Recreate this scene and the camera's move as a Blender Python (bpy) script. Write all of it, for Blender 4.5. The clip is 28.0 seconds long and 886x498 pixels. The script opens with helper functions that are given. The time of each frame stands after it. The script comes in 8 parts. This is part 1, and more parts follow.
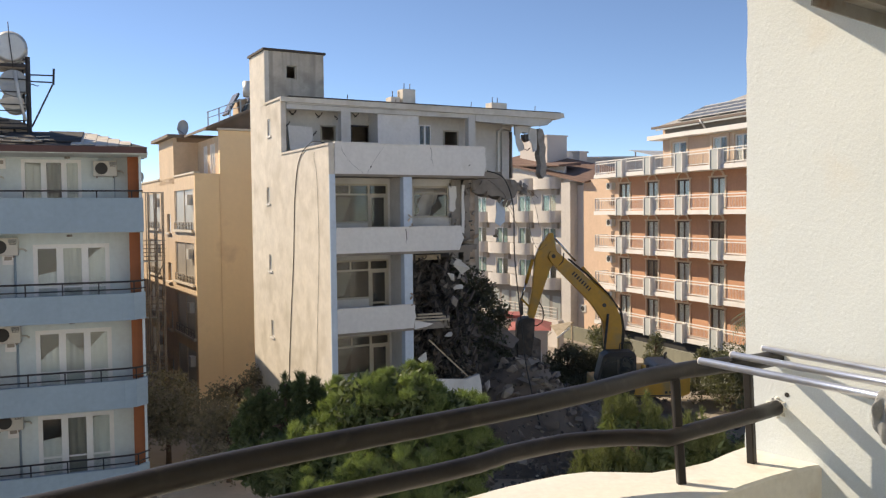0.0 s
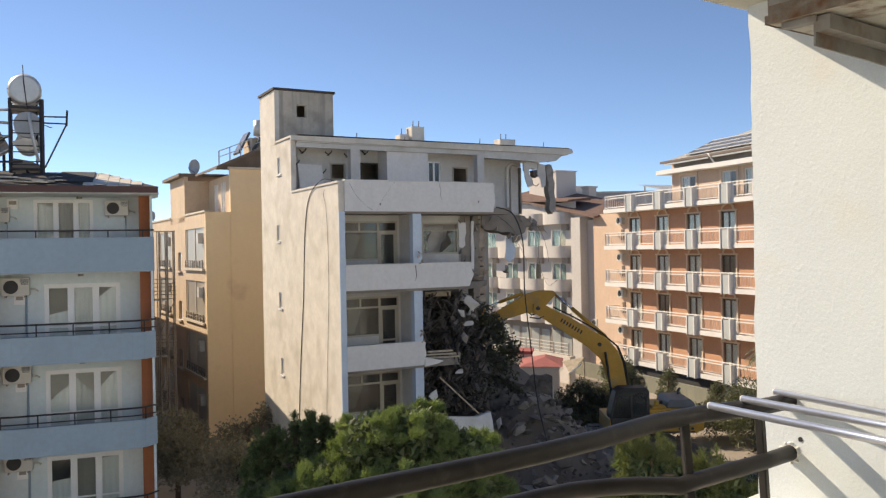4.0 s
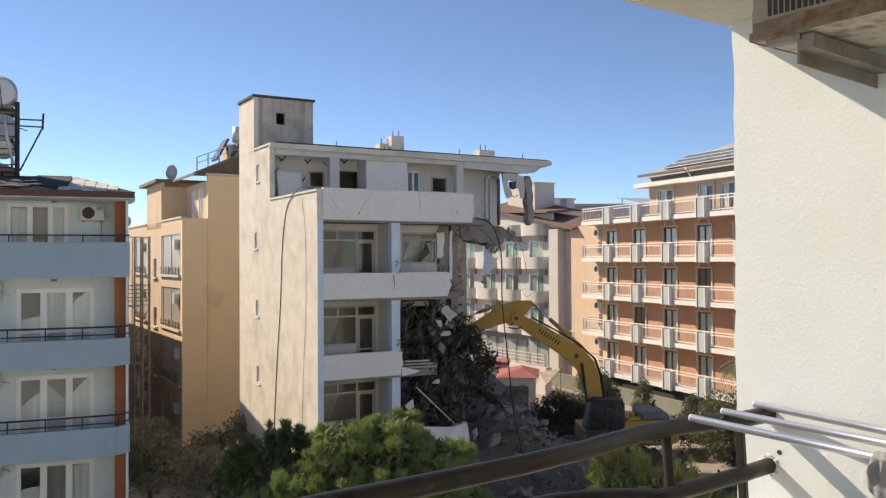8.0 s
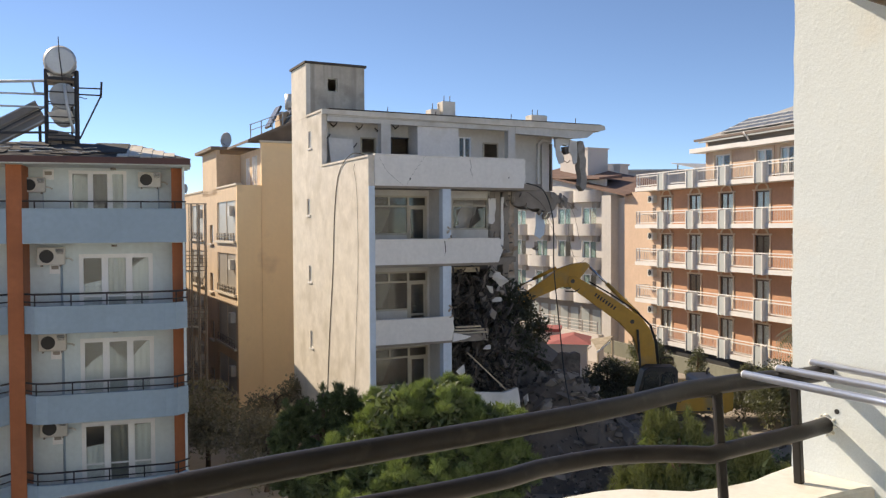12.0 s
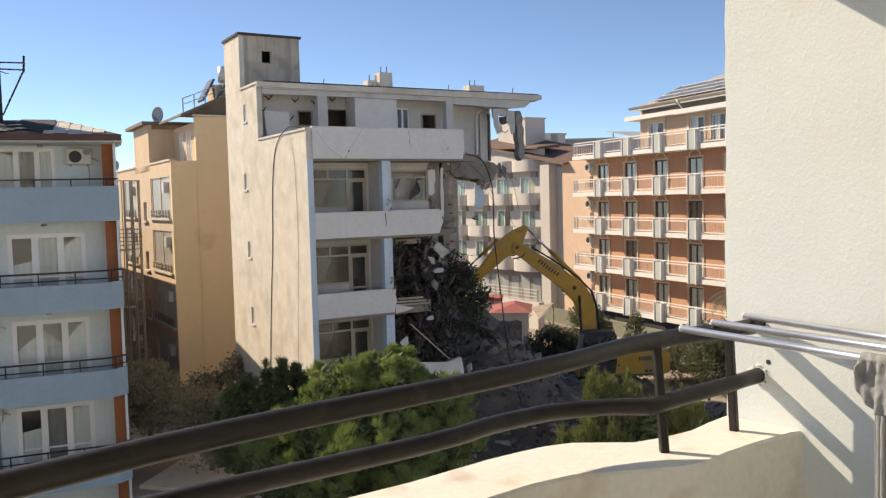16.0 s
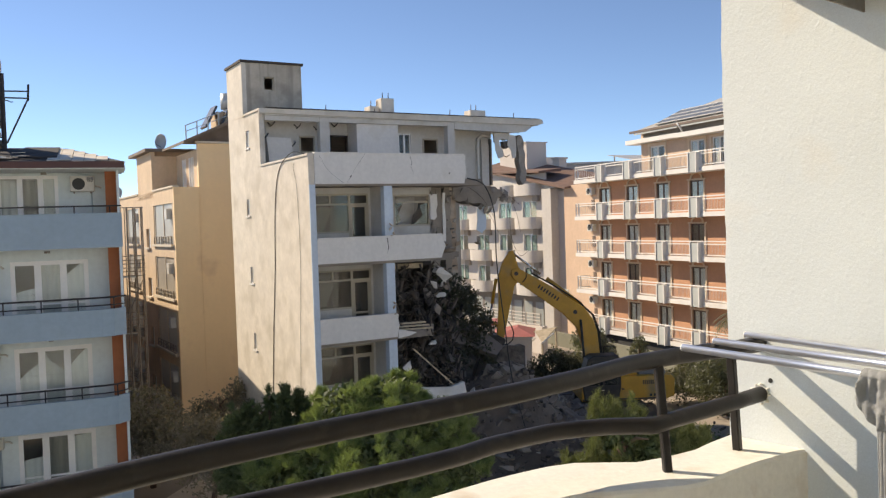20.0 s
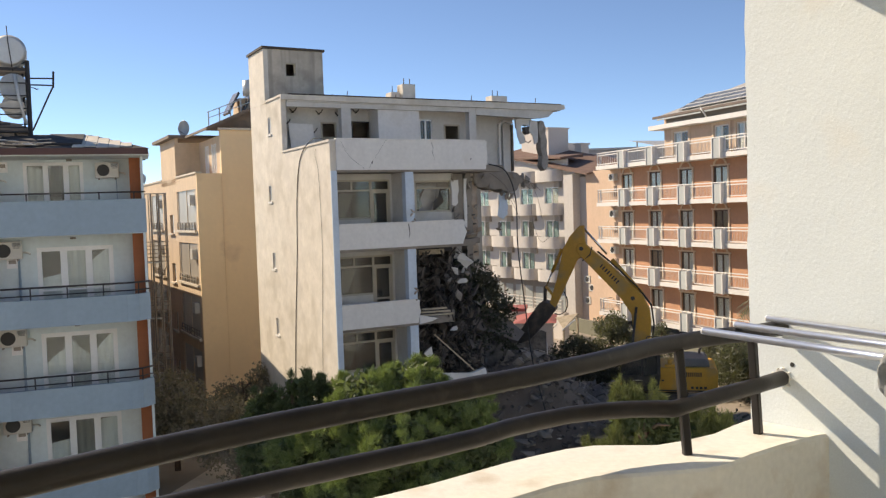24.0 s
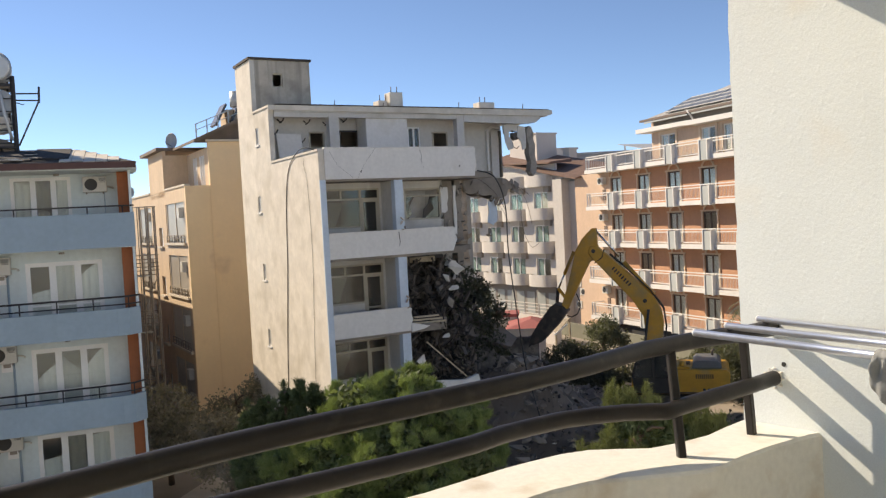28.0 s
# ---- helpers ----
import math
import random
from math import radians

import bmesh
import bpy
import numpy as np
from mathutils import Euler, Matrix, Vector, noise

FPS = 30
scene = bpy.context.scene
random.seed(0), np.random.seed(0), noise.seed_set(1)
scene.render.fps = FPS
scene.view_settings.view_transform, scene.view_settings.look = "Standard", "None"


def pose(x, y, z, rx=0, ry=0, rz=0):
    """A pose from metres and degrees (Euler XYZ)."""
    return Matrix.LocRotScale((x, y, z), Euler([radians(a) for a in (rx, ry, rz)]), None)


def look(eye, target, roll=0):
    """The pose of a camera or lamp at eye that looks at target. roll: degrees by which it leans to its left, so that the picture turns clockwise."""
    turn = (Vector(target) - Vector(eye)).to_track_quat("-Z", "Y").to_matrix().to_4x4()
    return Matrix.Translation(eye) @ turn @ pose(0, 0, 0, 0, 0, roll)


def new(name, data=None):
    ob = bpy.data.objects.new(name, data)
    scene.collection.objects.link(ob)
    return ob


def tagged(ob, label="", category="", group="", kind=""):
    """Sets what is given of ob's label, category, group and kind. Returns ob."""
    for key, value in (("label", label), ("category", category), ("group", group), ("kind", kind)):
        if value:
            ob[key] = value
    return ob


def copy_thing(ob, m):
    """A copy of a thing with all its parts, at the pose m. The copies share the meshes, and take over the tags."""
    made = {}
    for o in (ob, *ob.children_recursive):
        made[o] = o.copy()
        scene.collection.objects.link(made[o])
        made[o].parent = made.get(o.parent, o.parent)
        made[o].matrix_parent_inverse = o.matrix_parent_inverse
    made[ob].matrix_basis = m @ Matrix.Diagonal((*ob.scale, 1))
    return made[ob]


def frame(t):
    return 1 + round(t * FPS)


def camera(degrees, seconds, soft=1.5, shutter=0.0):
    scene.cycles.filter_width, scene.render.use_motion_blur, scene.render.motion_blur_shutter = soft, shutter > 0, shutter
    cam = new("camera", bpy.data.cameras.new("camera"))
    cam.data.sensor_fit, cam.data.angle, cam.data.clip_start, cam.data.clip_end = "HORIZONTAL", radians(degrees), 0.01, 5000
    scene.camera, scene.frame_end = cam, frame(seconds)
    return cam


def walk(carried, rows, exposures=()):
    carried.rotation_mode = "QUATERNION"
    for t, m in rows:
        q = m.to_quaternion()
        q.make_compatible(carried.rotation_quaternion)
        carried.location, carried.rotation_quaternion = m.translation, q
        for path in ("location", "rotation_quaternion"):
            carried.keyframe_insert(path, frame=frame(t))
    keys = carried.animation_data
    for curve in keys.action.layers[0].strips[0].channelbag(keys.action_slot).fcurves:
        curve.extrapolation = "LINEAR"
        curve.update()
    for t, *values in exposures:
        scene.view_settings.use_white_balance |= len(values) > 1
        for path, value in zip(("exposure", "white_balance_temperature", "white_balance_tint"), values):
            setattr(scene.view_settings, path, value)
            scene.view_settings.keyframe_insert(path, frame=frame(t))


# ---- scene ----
cam = camera(55.8, 28.0, soft=1.3)
PATH = [
    (0, (-0.011, 0.002, 10.192), (-0.011, 2.001, 10.110), -0.6),
    (0.5, (-0.010, 0.005, 10.196), (-0.002, 2.003, 10.109), -1.0),
    (1, (-0.013, 0.002, 10.196), (0.011, 2.0, 10.114), -1.1),
    (1.5, (-0.012, 0.007, 10.200), (0.035, 2.005, 10.131), -1.1),
    (2, (-0.008, 0.022, 10.199), (0.029, 2.021, 10.148), -1.3),
    (2.5, (-0.005, 0.014, 10.199), (0.040, 2.013, 10.157), -1.5),
    (3, (-0.005, 0.026, 10.202), (0.038, 2.025, 10.161), -1.7),
    (3.5, (0.010, 0.028, 10.213), (-0.014, 2.027, 10.211), -0.7),
    (5.5, (-0.001, 0.043, 10.211), (0.009, 2.043, 10.219), -2.3),
    (6, (-0.009, 0.032, 10.209), (0.011, 2.032, 10.219), -0.5),
    (6.5, (-0.009, 0.031, 10.212), (0.015, 2.031, 10.233), 0.3),
    (7, (-0.008, 0.036, 10.213), (0.013, 2.036, 10.240), 0.2),
    (7.5, (-0.011, 0.025, 10.216), (0.015, 2.024, 10.244), -0.2),
    (8, (-0.011, 0.028, 10.213), (0.019, 2.028, 10.240), -0.3),
    (8.5, (-0.007, 0.032, 10.215), (0.022, 2.032, 10.235), -0.5),
    (9, (-0.006, 0.031, 10.214), (0.031, 2.031, 10.234), -0.6),
    (9.5, (-0.008, 0.031, 10.214), (0.036, 2.03, 10.233), -0.6),
    (10, (0.001, 0.039, 10.213), (0.041, 2.039, 10.231), -0.8),
    (10.5, (0.003, 0.016, 10.217), (0.037, 2.016, 10.232), -1.0),
    (11, (0.001, 0.013, 10.215), (-0.045, 2.012, 10.188), -0.7),
    (11.2, (0.0, -0.014, 10.216), (-0.108, 1.983, 10.203), -1.0),
    (11.3, (0.01, 0.018, 10.206), (-0.131, 2.013, 10.199), -0.9),
    (11.5, (0.001, 0.02, 10.203), (-0.182, 2.012, 10.187), -0.2),
    (11.7, (0.008, 0.039, 10.194), (-0.192, 2.029, 10.171), -0.8),
    (11.8, (0.005, 0.036, 10.191), (-0.173, 2.028, 10.164), -0.8),
    (12, (0.011, 0.075, 10.170), (-0.083, 2.072, 10.119), -0.3),
    (12.5, (-0.001, 0.051, 10.149), (0.08, 2.045, 10.019), -1.0),
    (14.5, (-0.002, 0.038, 10.15), (0.086, 2.032, 10.015), -1.3),
    (15, (-0.01, 0.033, 10.151), (0.057, 2.028, 10.022), -0.7),
    (15.5, (-0.012, 0.03, 10.155), (0.035, 2.026, 10.041), -1.1),
    (16, (-0.006, 0.038, 10.154), (0.041, 2.034, 10.034), -1.5),
    (16.5, (0.004, 0.043, 10.156), (0.055, 2.039, 10.048), -1.6),
    (17, (0.007, 0.04, 10.16), (0.063, 2.037, 10.064), -2.0),
    (17.5, (0.005, 0.039, 10.162), (0.058, 2.036, 10.077), -2.4),
    (18, (0.007, 0.036, 10.162), (0.061, 2.034, 10.088), -2.5),
    (18.5, (0.004, 0.032, 10.164), (0.065, 2.03, 10.098), -2.4),
    (19, (0.008, 0.032, 10.165), (0.061, 2.03, 10.107), -2.5),
    (19.5, (0.006, 0.029, 10.16), (0.061, 2.027, 10.106), -2.5),
    (20, (-0.003, 0.025, 10.143), (0.04, 2.023, 10.082), -1.9),
    (20.5, (-0.002, 0.024, 10.148), (0.016, 2.023, 10.095), -1.3),
    (21, (0.006, 0.016, 10.154), (0.021, 2.015, 10.098), -1.8),
    (21.5, (0.003, 0.015, 10.148), (0.007, 2.014, 10.079), -1.4),
    (23.5, (0.001, 0.015, 10.135), (-0.004, 2.013, 10.047), -1.6),
    (24, (0.0, 0.017, 10.134), (-0.009, 2.014, 10.042), -1.9),
    (24.5, (0.008, 0.013, 10.141), (-0.006, 2.011, 10.049), -2.1),
    (25, (0.006, 0.019, 10.14), (0.009, 2.018, 10.057), -2.5),
    (25.5, (0.006, 0.019, 10.14), (0.016, 2.017, 10.061), -2.6),
    (26, (0.009, 0.019, 10.142), (0.02, 2.018, 10.066), -2.7),
    (26.5, (0.011, 0.021, 10.141), (0.025, 2.02, 10.066), -2.9),
    (27, (0.009, 0.015, 10.14), (0.022, 2.014, 10.067), -3.0),
    (27.5, (0.003, 0.017, 10.14), (0.019, 2.016, 10.068), -3.1),
    (28, (0.003, 0.022, 10.134), (0.017, 2.021, 10.058), -3.1),
]
walk(cam, [(t, look(eye, target, roll)) for t, eye, target, roll in PATH],
     exposures=[(0.0, 0.82, 8250, 12), (6.0, 0.82, 8150, 12), (12.2, 0.80, 8050, 12), (14.8, 0.83, 8700, 12), (17.0, 0.83, 8300, 12), (28.0, 0.83, 8250, 12)])


# ---- light: low morning sun from the far left, clear sky ----
SUN_TO = Vector((-0.84, 0.50, 0.65)).normalized()      # towards the sun
world = bpy.data.worlds.new("sky")
scene.world = world
world.use_nodes = True
wt = world.node_tree
sky = wt.nodes.new("ShaderNodeTexSky")
sky.sky_type = "NISHITA"
sky.sun_disc = False
sky.sun_elevation = math.asin(SUN_TO.z)
sky.sun_rotation = math.atan2(SUN_TO.x, SUN_TO.y)
sky.altitude = 4500
sky.air_density = 1.0
sky.dust_density = 0.0
sky.ozone_density = 6.5
bg = wt.nodes["Background"]
bg.inputs["Strength"].default_value = 0.116
tint = wt.nodes.new("ShaderNodeMix")          # a touch less green than the clear-sky model
tint.data_type = "RGBA"
tint.blend_type = "MULTIPLY"
tint.inputs["Factor"].default_value = 1.0
tint.inputs["B"].default_value = (1.03, 0.985, 0.952, 1)
wt.links.new(sky.outputs[0], tint.inputs["A"])
wt.links.new(tint.outputs["Result"], bg.inputs[0])
sun = new("sun", bpy.data.lights.new("sun", "SUN"))
sun.data.energy = 3.4
sun.data.angle = radians(0.53)
sun.data.color = (1.0, 0.94, 0.85)
sun.matrix_basis = look(SUN_TO * 100, (0, 0, 0))


# ---- materials ----
def mat(name, color, rough=0.8, metal=0.0, vary=0.12, scale=1.2, fine=18.0, bump=0.15, bump_scale=40.0,
        stain=None, stain_amount=0.0, stain_scale=0.6, streak=0.0, island=0.0, bump_dist=0.02, grain=0.72):
    """A procedural surface: base colour broken up at two scales, optional stains or vertical streaks, fine relief."""
    m = bpy.data.materials.new(name)
    m.use_nodes = True
    nt = m.node_tree
    bs = nt.nodes["Principled BSDF"]
    bs.inputs["Roughness"].default_value = rough
    bs.inputs["Metallic"].default_value = metal
    tc = nt.nodes.new("ShaderNodeTexCoord")
    geo = nt.nodes.new("ShaderNodeNewGeometry")

    def noise_tex(sc, detail=4.0, vec=None):
        n = nt.nodes.new("ShaderNodeTexNoise")
        n.inputs["Scale"].default_value = sc
        n.inputs["Detail"].default_value = detail
        nt.links.new(vec or geo.outputs["Position"], n.inputs["Vector"])
        return n

    def ramp(src, lo, hi):
        r = nt.nodes.new("ShaderNodeMapRange")
        r.inputs["From Min"].default_value, r.inputs["From Max"].default_value = lo, hi
        nt.links.new(src, r.inputs["Value"])
        return r.outputs[0]

    def mix(fac, a, b):
        x = nt.nodes.new("ShaderNodeMix")
        x.data_type = "RGBA"
        nt.links.new(fac, x.inputs["Factor"])
        for sock, v in ((x.inputs["A"], a), (x.inputs["B"], b)):
            if isinstance(v, tuple):
                sock.default_value = (*v, 1)
            else:
                nt.links.new(v, sock)
        return x.outputs["Result"]

    dark = tuple(c * (1 - vary) for c in color)
    light = tuple(min(c * (1 + vary), 1.0) for c in color)
    col = mix(ramp(noise_tex(scale).outputs["Fac"], 0.3, 0.7), dark, light)
    col = mix(ramp(noise_tex(fine, 3).outputs["Fac"], 0.25, 1.6), col, tuple(c * grain for c in color))
    if stain:
        s = noise_tex(stain_scale, 6)
        col = mix(ramp(s.outputs["Fac"], 0.62 - 0.35 * stain_amount, 0.80 - 0.15 * stain_amount), col, stain)
    if streak:
        mp = nt.nodes.new("ShaderNodeMapping")
        mp.inputs["Scale"].default_value = (2.2, 2.2, 0.14)
        nt.links.new(geo.outputs["Position"], mp.inputs["Vector"])
        s = noise_tex(1.3, 6, mp.outputs["Vector"])
        col = mix(ramp(s.outputs["Fac"], 0.5, 1.0 / max(streak, 0.01) * 0.35 + 0.5), col, tuple(c * 0.55 for c in color))
    if island:
        hv = nt.nodes.new("ShaderNodeHueSaturation")
        nt.links.new(ramp(geo.outputs["Random Per Island"], 0.0, 1.0), hv.inputs["Value"])
        r = nt.nodes.new("ShaderNodeMapRange")
        r.inputs["To Min"].default_value, r.inputs["To Max"].default_value = 1 - island, 1 + island
        nt.links.new(geo.outputs["Random Per Island"], r.inputs["Value"])
        nt.links.new(r.outputs[0], hv.inputs["Value"])
        nt.links.new(col, hv.inputs["Color"])
        col = hv.outputs["Color"]
    nt.links.new(col, bs.inputs["Base Color"])
    if bump:
        b = nt.nodes.new("ShaderNodeBump")
        b.inputs["Strength"].default_value = bump
        b.inputs["Distance"].default_value = bump_dist
        nt.links.new(noise_tex(bump_scale, 5).outputs["Fac"], b.inputs["Height"])
        nt.links.new(b.outputs[0], bs.inputs["Normal"])
    return m


def glass_mat(name, tint=(0.75, 0.82, 0.82), clear=0.75, film=0.0):
    m = bpy.data.materials.new(name)
    m.use_nodes = True
    nt = m.node_tree
    nt.nodes.remove(nt.nodes["Principled BSDF"])
    out = nt.nodes["Material Output"]
    tr = nt.nodes.new("ShaderNodeBsdfTransparent")
    tr.inputs["Color"].default_value = tuple(c * clear for c in tint) + (1,)
    gl = nt.nodes.new("ShaderNodeBsdfGlossy")
    gl.inputs["Roughness"].default_value = 0.03
    lw = nt.nodes.new("ShaderNodeLayerWeight")
    pw = nt.nodes.new("ShaderNodeMath")
    pw.operation = "POWER"
    pw.inputs[1].default_value = 4.0
    fr = nt.nodes.new("ShaderNodeMapRange")
    fr.inputs["To Min"].default_value, fr.inputs["To Max"].default_value = 0.045, 0.75
    nt.links.new(lw.outputs["Facing"], pw.inputs[0])
    nt.links.new(pw.outputs[0], fr.inputs["Value"])
    mx = nt.nodes.new("ShaderNodeMixShader")
    nt.links.new(fr.outputs[0], mx.inputs[0])
    nt.links.new(tr.outputs[0], mx.inputs[1])
    nt.links.new(gl.outputs[0], mx.inputs[2])
    surface = mx.outputs[0]
    if film:
        df = nt.nodes.new("ShaderNodeBsdfDiffuse")
        df.inputs["Color"].default_value = (0.55, 0.51, 0.44, 1)
        no = nt.nodes.new("ShaderNodeTexNoise")
        no.inputs["Scale"].default_value = 1.6
        mr = nt.nodes.new("ShaderNodeMapRange")
        mr.inputs["From Min"].default_value, mr.inputs["From Max"].default_value = 0.3, 0.7
        mr.inputs["To Min"].default_value, mr.inputs["To Max"].default_value = film * 0.5, film * 1.5
        geo = nt.nodes.new("ShaderNodeNewGeometry")
        nt.links.new(geo.outputs["Position"], no.inputs["Vector"])
        nt.links.new(no.outputs["Fac"], mr.inputs["Value"])
        dm = nt.nodes.new("ShaderNodeMixShader")
        nt.links.new(mr.outputs[0], dm.inputs[0])
        nt.links.new(surface, dm.inputs[1])
        nt.links.new(df.outputs[0], dm.inputs[2])
        surface = dm.outputs[0]
    nt.links.new(surface, out.inputs["Surface"])
    return m


def leaf_mat(name, color, rough=0.6, spread=0.35):
    m = mat(name, color, rough, vary=0.25, scale=0.9, fine=9, bump=0.0, island=spread)
    nt = m.node_tree
    bs = nt.nodes["Principled BSDF"]
    tl = nt.nodes.new("ShaderNodeBsdfTranslucent")
    tl.inputs["Color"].default_value = (color[0] * 1.6, color[1] * 1.6, color[2] * 0.7, 1)
    mx = nt.nodes.new("ShaderNodeMixShader")
    mx.inputs[0].default_value = 0.3
    out = nt.nodes["Material Output"]
    nt.links.new(bs.outputs[0], mx.inputs[1])
    nt.links.new(tl.outputs[0], mx.inputs[2])
    nt.links.new(mx.outputs[0], out.inputs["Surface"])
    return m


PLASTER_NEAR = mat("rough_cream_plaster", (0.68, 0.735, 0.748), 0.9, vary=0.035, scale=2.5, fine=220, bump=0.22, bump_scale=110, bump_dist=0.004,
                   stain=(0.68, 0.65, 0.58), stain_amount=0.1, stain_scale=2.0)
def add_specks(m, scale, amount):
    """Irregular lumps in the plaster, dragged downwards by the trowel, on top of its relief."""
    nt = m.node_tree
    bump = next(n for n in nt.nodes if n.type == "BUMP")
    src = bump.inputs["Height"].links[0].from_socket
    geo = nt.nodes.new("ShaderNodeNewGeometry")
    mp = nt.nodes.new("ShaderNodeMapping")
    mp.inputs["Scale"].default_value = (1.0, 1.0, 0.55)
    nt.links.new(geo.outputs["Position"], mp.inputs["Vector"])
    for sc, lo, hi, k in ((scale, 0.56, 0.70, amount), (scale * 2.2, 0.60, 0.72, amount * 0.5), (scale * 0.35, 0.45, 0.75, amount * 0.6)):
        no = nt.nodes.new("ShaderNodeTexNoise")
        no.inputs["Scale"].default_value = sc
        no.inputs["Detail"].default_value = 3.0
        nt.links.new(mp.outputs["Vector"], no.inputs["Vector"])
        mr = nt.nodes.new("ShaderNodeMapRange")
        mr.inputs["From Min"].default_value, mr.inputs["From Max"].default_value = lo, hi
        mr.inputs["To Min"].default_value, mr.inputs["To Max"].default_value = 0.0, k
        nt.links.new(no.outputs["Fac"], mr.inputs["Value"])
        add = nt.nodes.new("ShaderNodeMath")
        nt.links.new(src, add.inputs[0])
        nt.links.new(mr.outputs[0], add.inputs[1])
        src = add.outputs[0]
    nt.links.new(src, bump.inputs["Height"])


add_specks(PLASTER_NEAR, 46, 0.42)
LEDGE = mat("painted_ledge", (0.81, 0.795, 0.725), 0.85, vary=0.03, scale=4, fine=50, bump=0.3, bump_scale=55, bump_dist=0.005,
            stain=(0.58, 0.5, 0.4), stain_amount=0.2, stain_scale=7)
SOFFIT = mat("cream_soffit", (0.64, 0.65, 0.60), 0.9, vary=0.05, scale=2, bump=0.2, bump_scale=30)
TILE_FLOOR = mat("balcony_floor_tile", (0.66, 0.62, 0.54), 0.5, vary=0.08, scale=5)
BLACK_PAINT = mat("black_gloss_paint", (0.024, 0.020, 0.0172), 0.46, vary=0.3, scale=14, fine=90, bump=0.05, bump_scale=160,
                  stain=(0.05, 0.042, 0.036), stain_amount=0.1, stain_scale=22)
BLACK_PAINT.node_tree.nodes["Principled BSDF"].inputs["Specular IOR Level"].default_value = 0.36
CHROME = mat("brushed_aluminium_tube", (0.62, 0.65, 0.72), 0.30, 0.85, vary=0.05, scale=20, bump=0.04, bump_scale=150)
CLOTH = mat("grey_cotton_cloth", (0.27, 0.28, 0.285), 0.95, vary=0.14, scale=30, fine=200, bump=0.3, bump_scale=400)
AC_WHITE = mat("aged_white_enamel", (0.31, 0.295, 0.265), 0.5, vary=0.06, scale=3, bump=0.05, stain=(0.40, 0.33, 0.25), stain_amount=0.2, stain_scale=5)
AC_RUSTY = mat("rust_spotted_enamel", (0.52, 0.49, 0.42), 0.7, vary=0.12, scale=8, fine=60, bump=0.2, bump_scale=90, stain=(0.20, 0.10, 0.05), stain_amount=0.4, stain_scale=22)
RUST_BAND = mat("rust_creep", (0.24, 0.21, 0.175), 0.8, vary=0.3, scale=22, fine=120, bump=0.3, bump_scale=120, stain=(0.17, 0.075, 0.03), stain_amount=0.75, stain_scale=26)
BRACKET = mat("dull_steel_bracket", (0.30, 0.28, 0.25), 0.6, 0.3, vary=0.2, scale=10, stain=(0.22, 0.12, 0.07), stain_amount=0.2, stain_scale=12)
DARK_GAP = mat("dark_plastic_and_gaps", (0.03, 0.03, 0.03), 0.6, vary=0.2)

W_SIDE = mat("weathered_cream_render", (0.69, 0.63, 0.545), 0.92, vary=0.09, scale=1.6, fine=6, bump=0.3, bump_scale=9,
             stain=(0.50, 0.445, 0.365), stain_amount=0.35, stain_scale=0.9, streak=0.06)
W_TOWER = mat("weathered_grey_render", (0.50, 0.435, 0.355), 0.92, vary=0.16, scale=1.3, fine=8, bump=0.25, bump_scale=14,
              stain=(0.25, 0.21, 0.17), stain_amount=0.42, stain_scale=1.1, streak=1.5)
W_WHITE = mat("white_balcony_paint", (0.755, 0.73, 0.695), 0.85, vary=0.022, scale=0.9, fine=7, bump=0.15, bump_scale=18,
              stain=(0.62, 0.585, 0.53), stain_amount=0.07, stain_scale=0.9, streak=0.15)
W_WALL = mat("off_white_room_wall", (0.61, 0.59, 0.55), 0.9, vary=0.05, scale=0.9, fine=7, stain=(0.45, 0.42, 0.37), stain_amount=0.2, stain_scale=0.8)
W_BLUE = mat("pale_blue_trim_paint", (0.57, 0.66, 0.75), 0.8, vary=0.06, scale=1.2, fine=8, streak=0.2)
W_FRAME = mat("beige_window_frame", (0.47, 0.42, 0.33), 0.6, vary=0.08, scale=3)
W_INNER = mat("bare_room_plaster", (0.50, 0.455, 0.39), 0.95, vary=0.2, scale=0.8, stain=(0.24, 0.20, 0.16), stain_amount=0.4)
CONCRETE = mat("broken_concrete", (0.27, 0.235, 0.20), 0.95, vary=0.22, scale=1.6, fine=9, bump=0.6, bump_scale=12, stain=(0.2, 0.17, 0.14), stain_amount=0.3)
CONCRETE_DARK = mat("dark_concrete", (0.115, 0.10, 0.088), 0.95, vary=0.3, scale=1.4, fine=9, bump=0.6, bump_scale=12)
BEAM_GREY = mat("torn_grey_beam", (0.36, 0.325, 0.285), 0.95, vary=0.3, scale=2.5, fine=12, bump=0.8, bump_scale=9, bump_dist=0.05, stain=(0.2, 0.17, 0.14), stain_amount=0.4, stain_scale=2.5)
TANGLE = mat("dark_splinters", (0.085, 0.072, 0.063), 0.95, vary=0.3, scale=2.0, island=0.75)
BRICK_RED = mat("torn_brickwork", (0.40, 0.30, 0.22), 0.95, vary=0.3, scale=3.0, fine=16, bump=0.6, bump_scale=20, stain=(0.5, 0.45, 0.39), stain_amount=0.5, stain_scale=2)
REMNANT = mat("mottled_torn_wall", (0.215, 0.185, 0.165), 0.95, vary=0.45, scale=2.2, fine=9, bump=0.9, bump_scale=5, bump_dist=0.06, stain=(0.105, 0.088, 0.075), stain_amount=0.55, stain_scale=2.0)
RUBBLE = mat("grey_rubble_dust", (0.155, 0.132, 0.118), 0.97, vary=0.2, scale=0.9, fine=4, bump=0.8, bump_scale=7, stain=(0.15, 0.13, 0.12), stain_amount=0.3)
